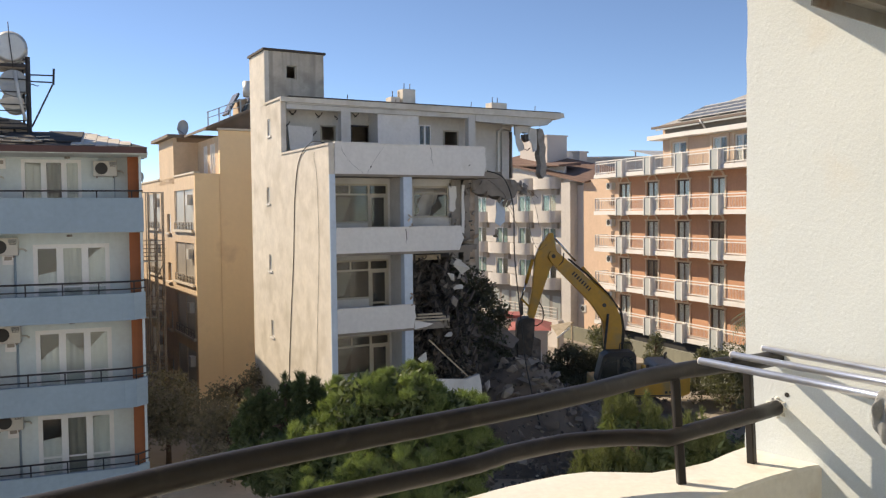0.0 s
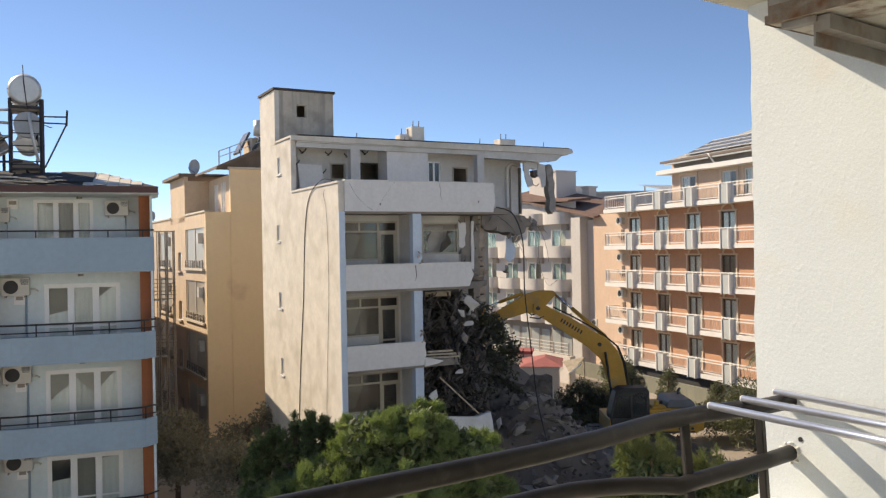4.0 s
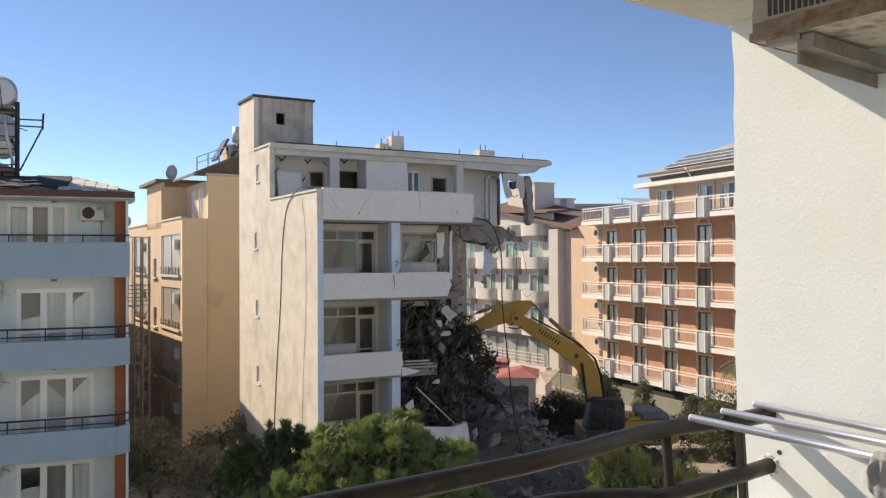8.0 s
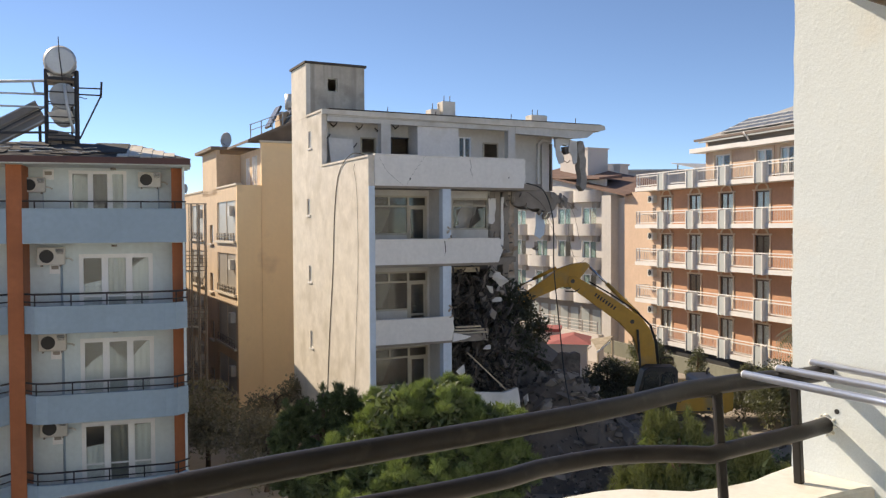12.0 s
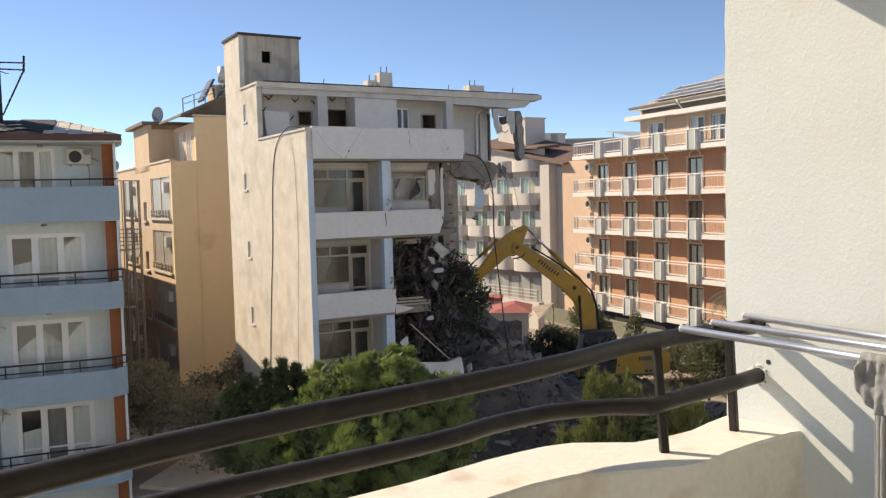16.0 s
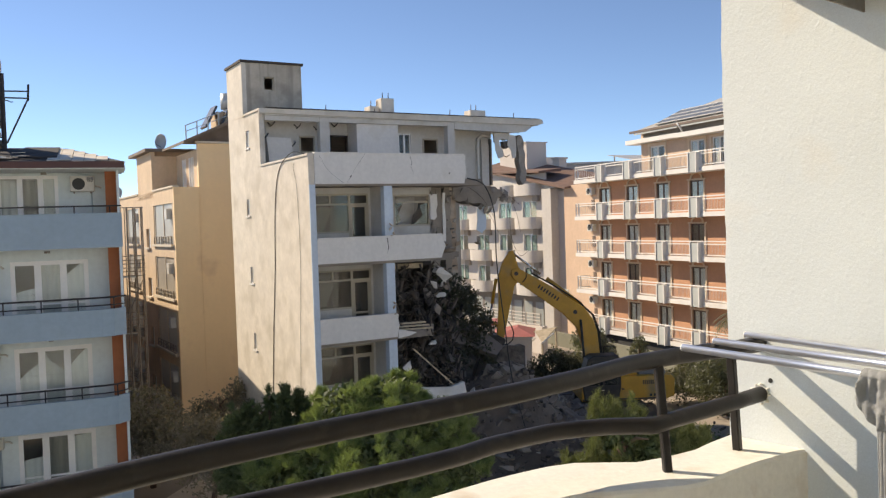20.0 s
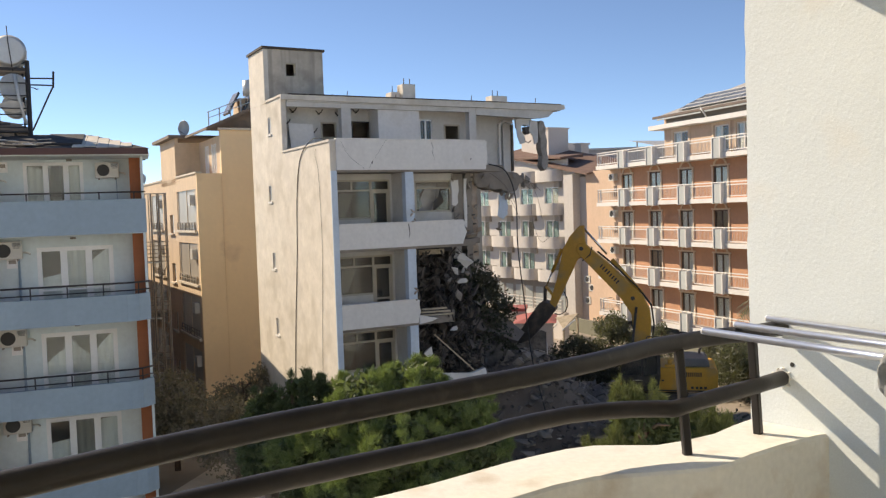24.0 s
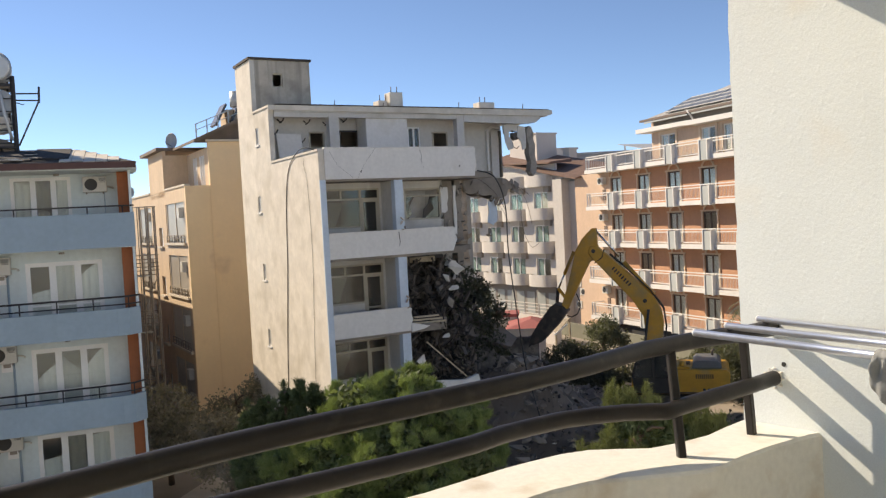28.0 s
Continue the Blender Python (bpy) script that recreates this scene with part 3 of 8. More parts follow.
# a separate pale tone for this piece of ground
solid("path", prism(bm_new(), [(-10.5, 30.0), (-5.6, 28.6), (-4.4, 29.8), (-6.4, 34.6), (-9.4, 34.9)], -0.3, 0.09), GROUND_PALE, "pale slab on the ground between the blocks", "path", kind="structure")

# ---- the balcony from which the clip is taken ----
WALL_END = Vector((0.929, 2.608, 0))
WALL_DIR = Vector((0.58, -0.815, 0)).normalized()      # along the wall, towards the viewer
WALL_OUT = Vector((-0.815, -0.58, 0)).normalized()     # out of the wall
FLOOR_Z, LEDGE_Z, CEIL_Z, BEAM_Z = 8.72, 9.455, 11.36, 10.945
OUTER = [(0.927, 2.603), (0.838, 2.525), (0.762, 2.449), (0.661, 2.389), (0.57, 2.352), (0.477, 2.362), (0.398, 2.368), (0.314, 2.342), (0.229, 2.293),
         (0.147, 2.240), (0.069, 2.180), (-0.06, 2.080), (-0.282, 1.937), (-0.62, 1.71), (-1.2, 1.32), (-2.6, 0.38)]
INNER = [(1.09, 2.40), (1.042, 2.385), (0.904, 2.302), (0.797, 2.225), (0.701, 2.142), (0.645, 2.120), (0.527, 2.105), (0.424, 2.092), (0.352, 2.082), (0.25, 2.03),
         (0.14, 1.95), (-0.02, 1.83), (-0.2, 1.70), (-0.5, 1.49), (-1.08, 1.10), (-2.48, 0.16)]


def wall_point(a, off, z):
    p = WALL_END + WALL_DIR * a + WALL_OUT * off
    return Vector((p.x, p.y, z))


def build_balcony():
    # the long side wall, with uneven hand-laid plaster along its end
    bm = bm_new()
    rng = random.Random(3)
    n = 46
    rows = []
    for i in range(n + 1):
        z = FLOOR_Z - 0.6 + (CEIL_Z + 0.2 - FLOOR_Z + 0.6) * i / n
        j = rng.uniform(-0.004, 0.004)
        rows.append([bm.verts.new(p) for p in (wall_point(0.004 + j, 0, z), wall_point(-0.002 + j, -0.012, z), wall_point(0.0 + j, -0.25, z),
                                               wall_point(4.2, -0.25, z), wall_point(4.2, 0, z))])
    for a, b in zip(rows, rows[1:]):
        for k in range(5):
            bm.faces.new((a[k], a[(k + 1) % 5], b[(k + 1) % 5], b[k]))
    bm.faces.new(rows[0][::-1])
    bm.faces.new(rows[-1])
    solid("wall_balcony_side", bm, PLASTER_NEAR, "rough cream plastered side wall of the balcony", "wall", kind="structure")
    # parapet with a flat painted top and softened edges
    poly = OUTER[::-1] + INNER
    bm = prism(bm_new(), poly, FLOOR_Z - 0.3, LEDGE_Z)
    solid("parapet", bm, LEDGE, "low curved balcony parapet with a cream painted top", "parapet", kind="structure", bevel=0.008)
    floor = [(0.94, 2.58), (-2.7, 0.2), (-1.9, -2.3), (4.3, -1.8)]
    solid("floor", prism(bm_new(), floor, FLOOR_Z - 0.25, FLOOR_Z - 0.02), TILE_FLOOR, "tiled balcony floor", "floor", kind="structure")
    ceil = [(0.96, 2.66), (-2.75, 0.05), (-1.9, -2.4), (4.4, -1.9)]
    solid("ceiling", prism(bm_new(), ceil, CEIL_Z, CEIL_Z + 0.2), SOFFIT, "cream balcony ceiling slab", "ceiling", kind="structure")
    # edge beam under the slab, over the railing
    beam = [(0.96, 2.665), (-2.75, 0.157), (-2.62, -0.02), (1.085, 2.452)]
    solid("trim_edge_beam", prism(bm_new(), beam, BEAM_Z, CEIL_Z - 0.003), SOFFIT, "cream painted edge beam above the balcony", "beam", kind="structure")
    # the balcony's own house, out of view: a long sunlit facade added to bounce light onto shaded fronts
    d, nrm = Vector((0.8, 0.6)), Vector((-0.6, 0.8))
    def at(k, o):
        return (1.5 + d.x * k + nrm.x * o, -1.0 + d.y * k + nrm.y * o)
    solid("wall_house", prism(bm_new(), [at(-26, -0.3), at(24, -0.3), at(24, 0), at(-26, 0)], -0.3, 16.5), PLASTER_NEAR, "cream plastered house facade behind the balcony", "wall", kind="structure")
    solid("wall_below", prism(bm_new(), [(0.9, 2.45), (-2.5, 0.1), at(-3.5, 0.01), at(1.0, 0.01)], -0.3, FLOOR_Z - 0.31), PLASTER_NEAR,
          "cream plastered house wall under the balcony", "wall", kind="structure")
    # an unseen plain neighbour, added to shade the apricot block; dark paint dims the gap
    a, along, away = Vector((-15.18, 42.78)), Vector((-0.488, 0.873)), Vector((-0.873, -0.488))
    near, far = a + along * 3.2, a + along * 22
    solid("wall_unseen_neighbour", prism(bm_new(), [(-14.8, 39.6), tuple(near), tuple(far), tuple(far + away * 6), (-20.5, 36.0)], -0.3, 9.35), SHADE_GREY, "unseen plain neighbouring house wall, painted dark to dim the gap", "wall", kind="structure")


build_balcony()


def build_railing():
    t = thing("railing", "black painted steel pipe railing on the balcony parapet", "railing", pose(0.886, 2.445, LEDGE_Z))
    o = Vector((0.886, 2.445, LEDGE_Z))
    z = 9.7495
    top = [(1.003, 2.519), (0.877, 2.43), (0.803, 2.404), (0.689, 2.348), (0.535, 2.243), (0.438, 2.145), (0.351, 2.057), (0.198, 1.928), (0.065, 1.828), (-0.054, 1.740),
           (-0.163, 1.662), (-0.26, 1.590), (-0.345, 1.524), (-0.42, 1.460), (-0.481, 1.405), (-0.542, 1.345), (-0.62, 1.27), (-0.9, 1.02), (-1.4, 0.57), (-2.5, -0.40)]
    part("top_rail", tube(bm_new(), [Vector((x, y, z)) - o for x, y in top], 0.0236, 18), BLACK_PAINT, t, bevel=0)
    low = [(0.995, 2.512, 9.598), (0.880, 2.415, 9.598), (0.743, 2.330, 9.592), (0.640, 2.271, 9.585), (0.604, 2.246, 9.582), (0.588, 2.240, 9.582), (0.556, 2.246, 9.582), (0.481, 2.252, 9.582), (0.402, 2.240, 9.582), (0.310, 2.213, 9.582),
           (0.226, 2.161, 9.582), (0.141, 2.101, 9.582), (0.068, 2.026, 9.582), (-0.052, 1.937, 9.582), (-0.175, 1.858, 9.582), (-0.288, 1.786, 9.582), (-0.391, 1.721, 9.582), (-0.514, 1.633, 9.582), (-0.823, 1.397, 9.582), (-1.337, 0.996, 9.582), (-2.570, 0.050, 9.582)]
    part("lower_rail", tube(bm_new(), [Vector(p) - o for p in low], 0.0227, 18), BLACK_PAINT, t)
    for x, y, lean, back in ((0.89, 2.428, -0.013, 0.006), (0.631, 2.243, -0.004, 0.06), (-0.385, 1.735, 0.004, 0.006), (-1.37, 0.985, 0.004, 0.006)):
        bm = bm_new()
        bar(bm, Vector((x, y, LEDGE_Z - 0.03)) - o, Vector((x + lean, y + back, 9.742 if x > 0 else 9.585)) - o, 0.023)
        part("post", bm, BLACK_PAINT, t, bevel=0.003)
    # wall flange of the lower rail with a loose bolt hole above it
    p = wall_point(0.115, 0.0, 9.6) - o
    bm = tube(bm_new(), [p + WALL_OUT * -0.005, p + WALL_OUT * 0.004], 0.027, 9)
    part("wall_flange", bm, LEDGE, t, "worn plaster patch round the rail end")
    crumbs = chunk_meshes(LEDGE, 4, 71)
    for k in range(9):
        a = k * 0.7
        q = wall_point(0.115 + 0.028 * math.cos(a), 0.001, 9.598 + 0.030 * math.sin(a)) - o
        part_mesh("plaster_crumb", crumbs[k % 4], t, Matrix.Translation(q) @ Matrix.Rotation(a * 2, 4, "Z") @ Matrix.Scale(0.015 + 0.005 * (k % 3), 4))
    p = wall_point(0.148, 0.0, 9.642) - o
    part("bolt", tube(bm_new(), [p - WALL_OUT * 0.004, p + WALL_OUT * 0.0015], 0.0075, 9), DARK_GAP, t, "dark empty bolt hole")


build_railing()


def build_drying_rack():
    o = Vector((0.9, 1.4, FLOOR_Z - 0.02))
    t = thing("drying_rack", "folding clothes drying rack of bright aluminium tube", "drying rack", pose(*o))
    z = 9.778      # the rods lie on the top rail
    ends = [((0.703, 2.315), (0.962, 1.841)), ((0.823, 2.407), (1.091, 1.915)), ((0.956, 2.515), (1.165, 2.043))]
    fars = []
    for i, ((x0, y0), (x1, y1)) in enumerate(ends):
        d = Vector((x1 - x0, y1 - y0, 0)).normalized()
        p = Vector((x0, y0, z))
        q = p + d * 1.4
        fars.append((p, q, d))
        part("rod", tube(bm_new(), [p - o, q - o], 0.0103, 16), CHROME, t)
        part("end_cap", tube(bm_new(), [p - d * 0.004 - o, p - d * 0.0002 - o], 0.0101, 16), WHITE_PVC, t, "white plastic end cap")
    bm = bm_new()
    a, b = fars[0][0] + fars[0][2] * 0.635, fars[2][0] + fars[2][2] * 0.635
    tube(bm, [a - Vector((0, 0, 0.02)) - o, b - Vector((0, 0, 0.02)) - o], 0.008, 10)
    part("cross_bar", bm, CHROME, t)
    bm = bm_new()
    a2, b2 = fars[0][1], fars[2][1]
    tube(bm, [a2 - Vector((0, 0, 0.02)) - o, b2 - Vector((0, 0, 0.02)) - o], 0.008, 10)
    part("cross_bar", bm, CHROME, t)
    for p in (a + Vector((0, 0, 0)), b, a2, b2):
        part("leg", tube(bm_new(), [p - Vector((0, 0, 0.02)) - o, Vector((p.x, p.y, FLOOR_Z - 0.02)) - o], 0.008, 10), DARK_STEEL, t, "dark painted leg")
    # cloth hung over the outer rod
    d = fars[0][2]
    side = Vector((-d.y, d.x, 0))
    start = fars[0][0] + d * 0.533
    big = 1.154
    bm = bm_new()
    nu, nv = 130, 60
    rows = []
    for i in range(nu + 1):
        u = i / nu * 0.36
        fold = 0.0044 * math.sin(u * 290 + 2 * math.sin(u * 40)) + 0.0055 * math.sin(u * 131 + 1)
        row = []
        for j in range(nv + 1):
            s = j / nv
            drop_front = 0.083 + 0.012 * math.sin(u * 17.0) + 0.008 * math.sin(u * 41) - 0.03 * max(0.0, 1 - u / 0.03)
            drop_back = 0.52 + 0.03 * math.sin(u * 9)
            back_in = 0.0
            if s < 0.4:
                k = (0.4 - s) / 0.4
                w, dz = 0.011 + fold * min(k * 4.0, 1.0) * (1.0 + 0.6 * math.sin(k * 5 + u * 60)) + 0.002 * k, -drop_front * k
            elif s < 0.6:
                g = (s - 0.5) / 0.1
                w, dz = -0.013 * g, 0.0125 * math.cos(g * math.pi / 2)
            else:
                k = (s - 0.6) / 0.4
                w, dz = -0.013 - fold * min(k * 4, 1.0) * 1.6 - 0.004 * k, -drop_back * k
                back_in = 0.012 * min(k * 5, 1.0) * max(0.0, 1 - u / 0.25)
            pos = start + (d * (u + back_in - (0.008 * min(max(0.4 - s, 0) * 3, 1) * max(0, 1 - u / 0.1))) - side * w + Vector((0, 0, dz))) * big
            crumple = noise.fractal(pos * 60, 0.9, 2.1, 3) * 0.002 + abs(noise.noise(pos * 45)) * 0.006
            row.append(bm.verts.new(pos - side * crumple + Vector((0, 0, crumple * 0.5))))
        rows.append(row)
    for a, b in zip(rows, rows[1:]):
        for j in range(nv):
            bm.faces.new((a[j], b[j], b[j + 1], a[j + 1])).smooth = True
    ob = solid("cloth", bm, CLOTH, "crumpled grey cotton cloth hung over the drying rack", "cloth")
    ob.modifiers.new("thickness", "SOLIDIFY").thickness = 0.003


build_drying_rack()


def build_near_air_conditioner():
    base = wall_point(0.334, 0.055, 10.755)
    ang = math.degrees(math.atan2(WALL_DIR.y, WALL_DIR.x))
    t = thing("air_conditioner", "old white outdoor air conditioner with a rusty base on wall brackets", "air conditioner", pose(base.x, base.y, base.z, 0, 0, ang))
    # local x along the wall towards the viewer, y into the wall is positive (out is negative)
    d0, d1 = -0.345, -0.03
    part("casing", one_box(0.0, 0.80, d0, d1, 0.02, 0.56), AC_WHITE, t, bevel=0.006)
    part("base_pan", one_box(-0.0015, 0.8015, d0 - 0.004, d1, 0.0, 0.0195), AC_RUSTY, t, "rust-stained base pan", bevel=0.004)
    part("pan_edge", one_box(-0.0035, 0.8035, d0 - 0.0062, d0 - 0.0042, -0.001, 0.0205), RUST_BAND, t, "rusted pan edge")
    part("pan_edge", one_box(-0.0035, -0.0017, d0 - 0.004, d1, -0.001, 0.0205), RUST_BAND, t, "rusted pan edge")
    part("base_lip", one_box(0.03, 0.12, d0 + 0.012, d0 + 0.04, -0.016, -0.001), BRACKET, t)
    part("rust_band", one_box(0.004, 0.796, d0 - 0.0022, d0 - 0.0004, 0.021, 0.044), RUST_BAND, t, "rust creeping up the casing")
    part("rust_band", one_box(-0.0022, -0.0004, d0 + 0.006, d1 - 0.006, 0.021, 0.075), RUST_BAND, t, "rust creeping up the casing")
    gr = part("vent_grille", one_box(0.032, 0.41, d0 - 0.004, d0 - 0.0005, 0.046, 0.40), AC_WHITE, t, "raised vent grille", bevel=0.0015)
    for i in range(22):
        for z in (0.052, 0.118, 0.184, 0.250, 0.316):
            x = 0.048 + i * 0.0155
            part("vent_slot", one_box(x, x + 0.0095, d0 - 0.0065, d0 - 0.0042, z, z + 0.056), DARK_GAP, gr)
    bm = tube(bm_new(), [(0.60, d0 - 0.012, 0.30), (0.60, d0 + 0.002, 0.30)], 0.17, 28)
    part("fan_grille", bm, DARK_GAP, t, "dark round fan grille")
    for x in (0.11, 0.66):
        bm = bm_new()
        bar(bm, (x + 0.02, d0 + 0.02, -0.022), (x + 0.02, 0.055, -0.032), 0.042, 0.036)
        bar(bm, (x + 0.001, d0 + 0.02, -0.055), (x + 0.001, 0.055, -0.07), 0.005, 0.035)
        part("bracket_arm", bm, BRACKET, t, "dull steel bracket arm")


build_near_air_conditioner()


# ---- far apartment block under demolition ----
def jagged(x0, x1, y0, y1, z0, z1, rng, amount=0.35, steps=7):
    """A slab whose far end (x1) is torn off unevenly."""
    bm = bm_new()
    pts = [(x0, y0)]
    for i in range(steps + 1):
        pts.append((x1 + rng.uniform(-amount, amount), y0 + (y1 - y0) * i / steps))
    pts.append((x0, y1))
    lo = [bm.verts.new((x, y, z0)) for x, y in pts]
    hi = [bm.verts.new((x + (rng.uniform(-amount, amount) * 0.5 if 0 < i < len(pts) - 1 else 0), y, z1)) for i, (x, y) in enumerate(pts)]
    n = len(pts)
    bm.faces.new(lo[::-1])
    bm.faces.new(hi)
    for i in range(n):
        bm.faces.new((lo[i], lo[(i + 1) % n], hi[(i + 1) % n], hi[i]))
    return bm


def torn_panel(pts, y0, y1):
    return extrude_xz(bm_new(), pts, y0, y1)


def build_demolished_block():
    rng = random.Random(11)
    t = thing("demolished_apartment_block", "half-demolished cream and white apartment block with torn floors", "building", pose(-4.06, 29.97, 0, 0, 0, 29.2))
    # long blind side wall with four slot windows
    slots = [(6.62, 7.05, 13.62, 14.35), (6.85, 7.28, 10.75, 11.45), (6.72, 7.15, 7.85, 8.55), (6.6, 7.03, 5.0, 5.72)]
    bm = bm_new()
    wall_grid(bm, 0.0, 5.24, -0.2, 12.72, 0.0, 0.22, [], "y")
    wall_grid(bm, 5.24, 9.55, -0.2, 15.0, 0.0, 0.22, slots, "y")
    part("side_wall", bm, W_SIDE, t, "stained cream rendered side wall")
    part("wall_coping", one_box(-0.04, 0.26, -0.04, 5.24, 12.72, 12.80), W_SIDE, t)
    part("roof_felt", one_box(0.27, 14.1, 4.96, 5.6, 15.102, 15.13), ROOF_FELT, t, "dark roofing felt edge")
    for pts in ([(4.1, 12.74), (4.16, 12.5), (4.12, 12.35), (4.24, 12.05), (4.132, 12.35), (4.172, 12.5), (4.112, 12.74)], [(1.58, 11.98), (1.66, 12.02), (1.61, 11.9)],
                [(5.78, 12.1), (5.86, 12.14), (5.82, 12.05)], [(3.0, 9.68), (3.04, 9.3), (3.0, 9.1), (3.07, 9.3), (3.03, 9.68)]):
        part("crack", torn_panel(pts, -0.066, -0.062), DARK_GAP, t, "dark crack in the plaster")
    for y0, y1, z0, z1 in slots:
        bm = bm_new()
        box(bm, 0.03, 0.09, y0, y1, z0, z0 + 0.05)
        box(bm, 0.03, 0.09, y0, y1, z1 - 0.05, z1)
        box(bm, 0.03, 0.09, y0, y0 + 0.05, z0 + 0.05, z1 - 0.05)
        box(bm, 0.03, 0.09, y1 - 0.05, y1, z0 + 0.05, z1 - 0.05)
        w = part("slot_window", bm, W_WHITE, t)
        part("window_sill", one_box(-0.05, 0.029, y0 - 0.06, y1 + 0.06, z0 - 0.07, z0), W_WHITE, w)
        part("pane", one_box(0.055, 0.061, y0 + 0.04, y1 - 0.04, z0 + 0.04, z1 - 0.04), PALE_PANE, w)
    # stair tower over the roof
    bm = bm_new()
    wall_grid(bm, 0.2, 2.72, 14.8, 17.36, 7.34, 7.54, [(0.98, 1.45, 16.2, 16.8)], "x")
    wall_grid(bm, 7.54, 9.55, 14.8, 17.36, 2.52, 2.72, [], "y")
    wall_grid(bm, 0.2, 2.52, 14.8, 17.36, 9.35, 9.55, [], "x")
    tw = part("stair_tower", bm, W_TOWER, t, "stained grey rendered stair tower")
    part("tower_side", one_box(0.0, 0.198, 7.34, 9.55, 15.003, 17.358), W_SIDE, tw)
    part("tower_cap", one_box(-0.07, 2.80, 7.26, 9.62, 17.36, 17.46), ROOF_FELT, tw, "dark felt edge")
    bm = bm_new()
    for a in ((0.98, 1.03, 16.2, 16.8), (1.40, 1.45, 16.2, 16.8), (1.03, 1.40, 16.2, 16.25), (1.03, 1.40, 16.75, 16.8)):
        box(bm, a[0], a[1], 7.40, 7.46, a[2], a[3])
    part("tower_window", bm, W_FRAME, tw)
    # roof slab with an upstand edge
    part("roof_slab", jagged(0.224, 14.15, 5.1, 9.6, 14.82, 15.0, rng, 0.12, 6), W_WALL, t, "cream concrete roof slab torn at its end")
    part("roof_edge", torn_panel([(-0.06, 14.88), (13.6, 14.80), (14.2, 14.86), (14.35, 14.9), (14.3, 15.1), (-0.06, 15.08)], 5.0, 5.1), W_SIDE, t)
    part("wall_coping", one_box(-0.05, 0.26, 5.102, 7.33, 15.003, 15.09), W_SIDE, t)
    part("roof_beam", torn_panel([(9.3, 14.5), (12.6, 14.42), (13.4, 14.5), (13.7, 14.72), (13.6, 14.82), (9.3, 14.82)], 5.12, 5.45), W_WALL, t)
    for x0, x1, y0, z1 in ((6.2, 6.85, 6.4, 15.98), (5.7, 6.15, 6.6, 15.62), (11.4, 12.3, 7.0, 15.72)):
        c = part("chimney", one_box(x0, x1, y0, y0 + 0.6, 14.97, z1), W_SIDE, t, bevel=0.02)
        for k in range(2):
            part("pipe", tube(bm_new(), [(x0 + 0.15 + 0.3 * k, y0 + 0.2, z1 - 0.1), (x0 + 0.17 + 0.3 * k, y0 + 0.22, z1 + 0.28)], 0.02, 6), STEEL_DARK, c)
    for x, y, h in ((2.95, 5.3, 0.35), (9.2, 5.4, 0.4), (12.9, 5.5, 0.42), (5.3, 5.4, 0.3)):
        part("rebar_stub", tube(bm_new(), [(x, y, 14.95), (x + 0.05, y, 15.02 + h)], 0.018, 5), REBAR, t)
    part("pipe_stub", tube(bm_new(), [(2.75, 7.2, 15.1), (3.05, 7.0, 15.42)], 0.07, 8), STEEL_DARK, t)
    # set-back top storey
    holes = [(2.11, 2.83, 13.42, 14.14), (3.52, 4.62, 11.9, 14.2), (6.95, 7.6, 13.3, 14.37), (8.22, 9.05, 13.4, 14.16)]
    part("top_wall", wall_grid(bm_new(), 0.22, 9.7, 11.9, 14.82, 6.3, 6.48, holes), W_WALL, t, "off-white top storey wall")
    part("top_wall_end", torn_panel([(9.7, 11.7), (12.2, 11.8), (12.22, 12.6), (12.3, 13.2), (12.22, 14.2), (12.4, 14.82), (9.7, 14.82)], 6.6, 6.75), W_WALL, t)
    part("closet_block", one_box(4.40, 6.42, 5.3, 6.29, 11.9, 14.81), W_WHITE, t)
    for x0, x1 in ((2.62, 3.06), (8.93, 9.30)):
        part("pilaster", one_box(x0, x1, 5.14, 5.5, 11.9, 14.81), W_WALL, t)
    part("eave_beam", one_box(0.22, 9.3, 5.16, 5.34, 14.62, 14.815), W_WALL, t)
    for x0, x1, z0, z1 in ((2.11, 2.83, 13.42, 14.14), (8.22, 9.05, 13.4, 14.16)):
        bm = bm_new()
        for a in ((x0, x0 + 0.07, z0, z1), (x1 - 0.07, x1, z0, z1), (x0 + 0.07, x1 - 0.07, z1 - 0.07, z1), (x0 + 0.07, x1 - 0.07, z0, z0 + 0.07)):
            box(bm, a[0], a[1], 6.26, 6.36, a[2], a[3])
        part("empty_window_frame", weld(bm), W_FRAME, t)
    bm = bm_new()
    for a in ((3.52, 3.58, 11.9, 14.2), (4.56, 4.62, 11.9, 14.2), (3.58, 4.56, 14.14, 14.2)):
        box(bm, a[0], a[1], 6.26, 6.36, a[2], a[3])
    part("doorway_frame", weld(bm), DARK_STEEL, t, "dark empty door frame")
    window(t, 6.95, 7.6, 13.3, 14.37, 6.36, WHITE_PVC, GLASS_DUSTY, (7.27,))
    part("leaning_panel", torn_panel([(0.62, 12.9), (1.72, 12.85), (1.60, 13.98), (0.52, 14.02)], 5.9, 5.94), W_WHITE, t, "white door leaf leaning on the wall")
    for x, z in ((0.85, 14.55), (2.02, 14.5), (2.9, 14.45), (3.75, 14.6), (0.55, 14.05), (1.75, 13.7)):
        bm = bm_new()
        tube(bm, [(x - 0.16, 6.16, z + 0.10), (x - 0.07, 6.2, z + 0.03), (x + 0.02, 6.27, z), (x + 0.10, 6.2, z + 0.05), (x + 0.14, 6.14, z + 0.16)], 0.022, 6)
        bar(bm, (x - 0.03, 6.29, z - 0.04), (x + 0.06, 6.24, z - 0.02), 0.06, 0.03)
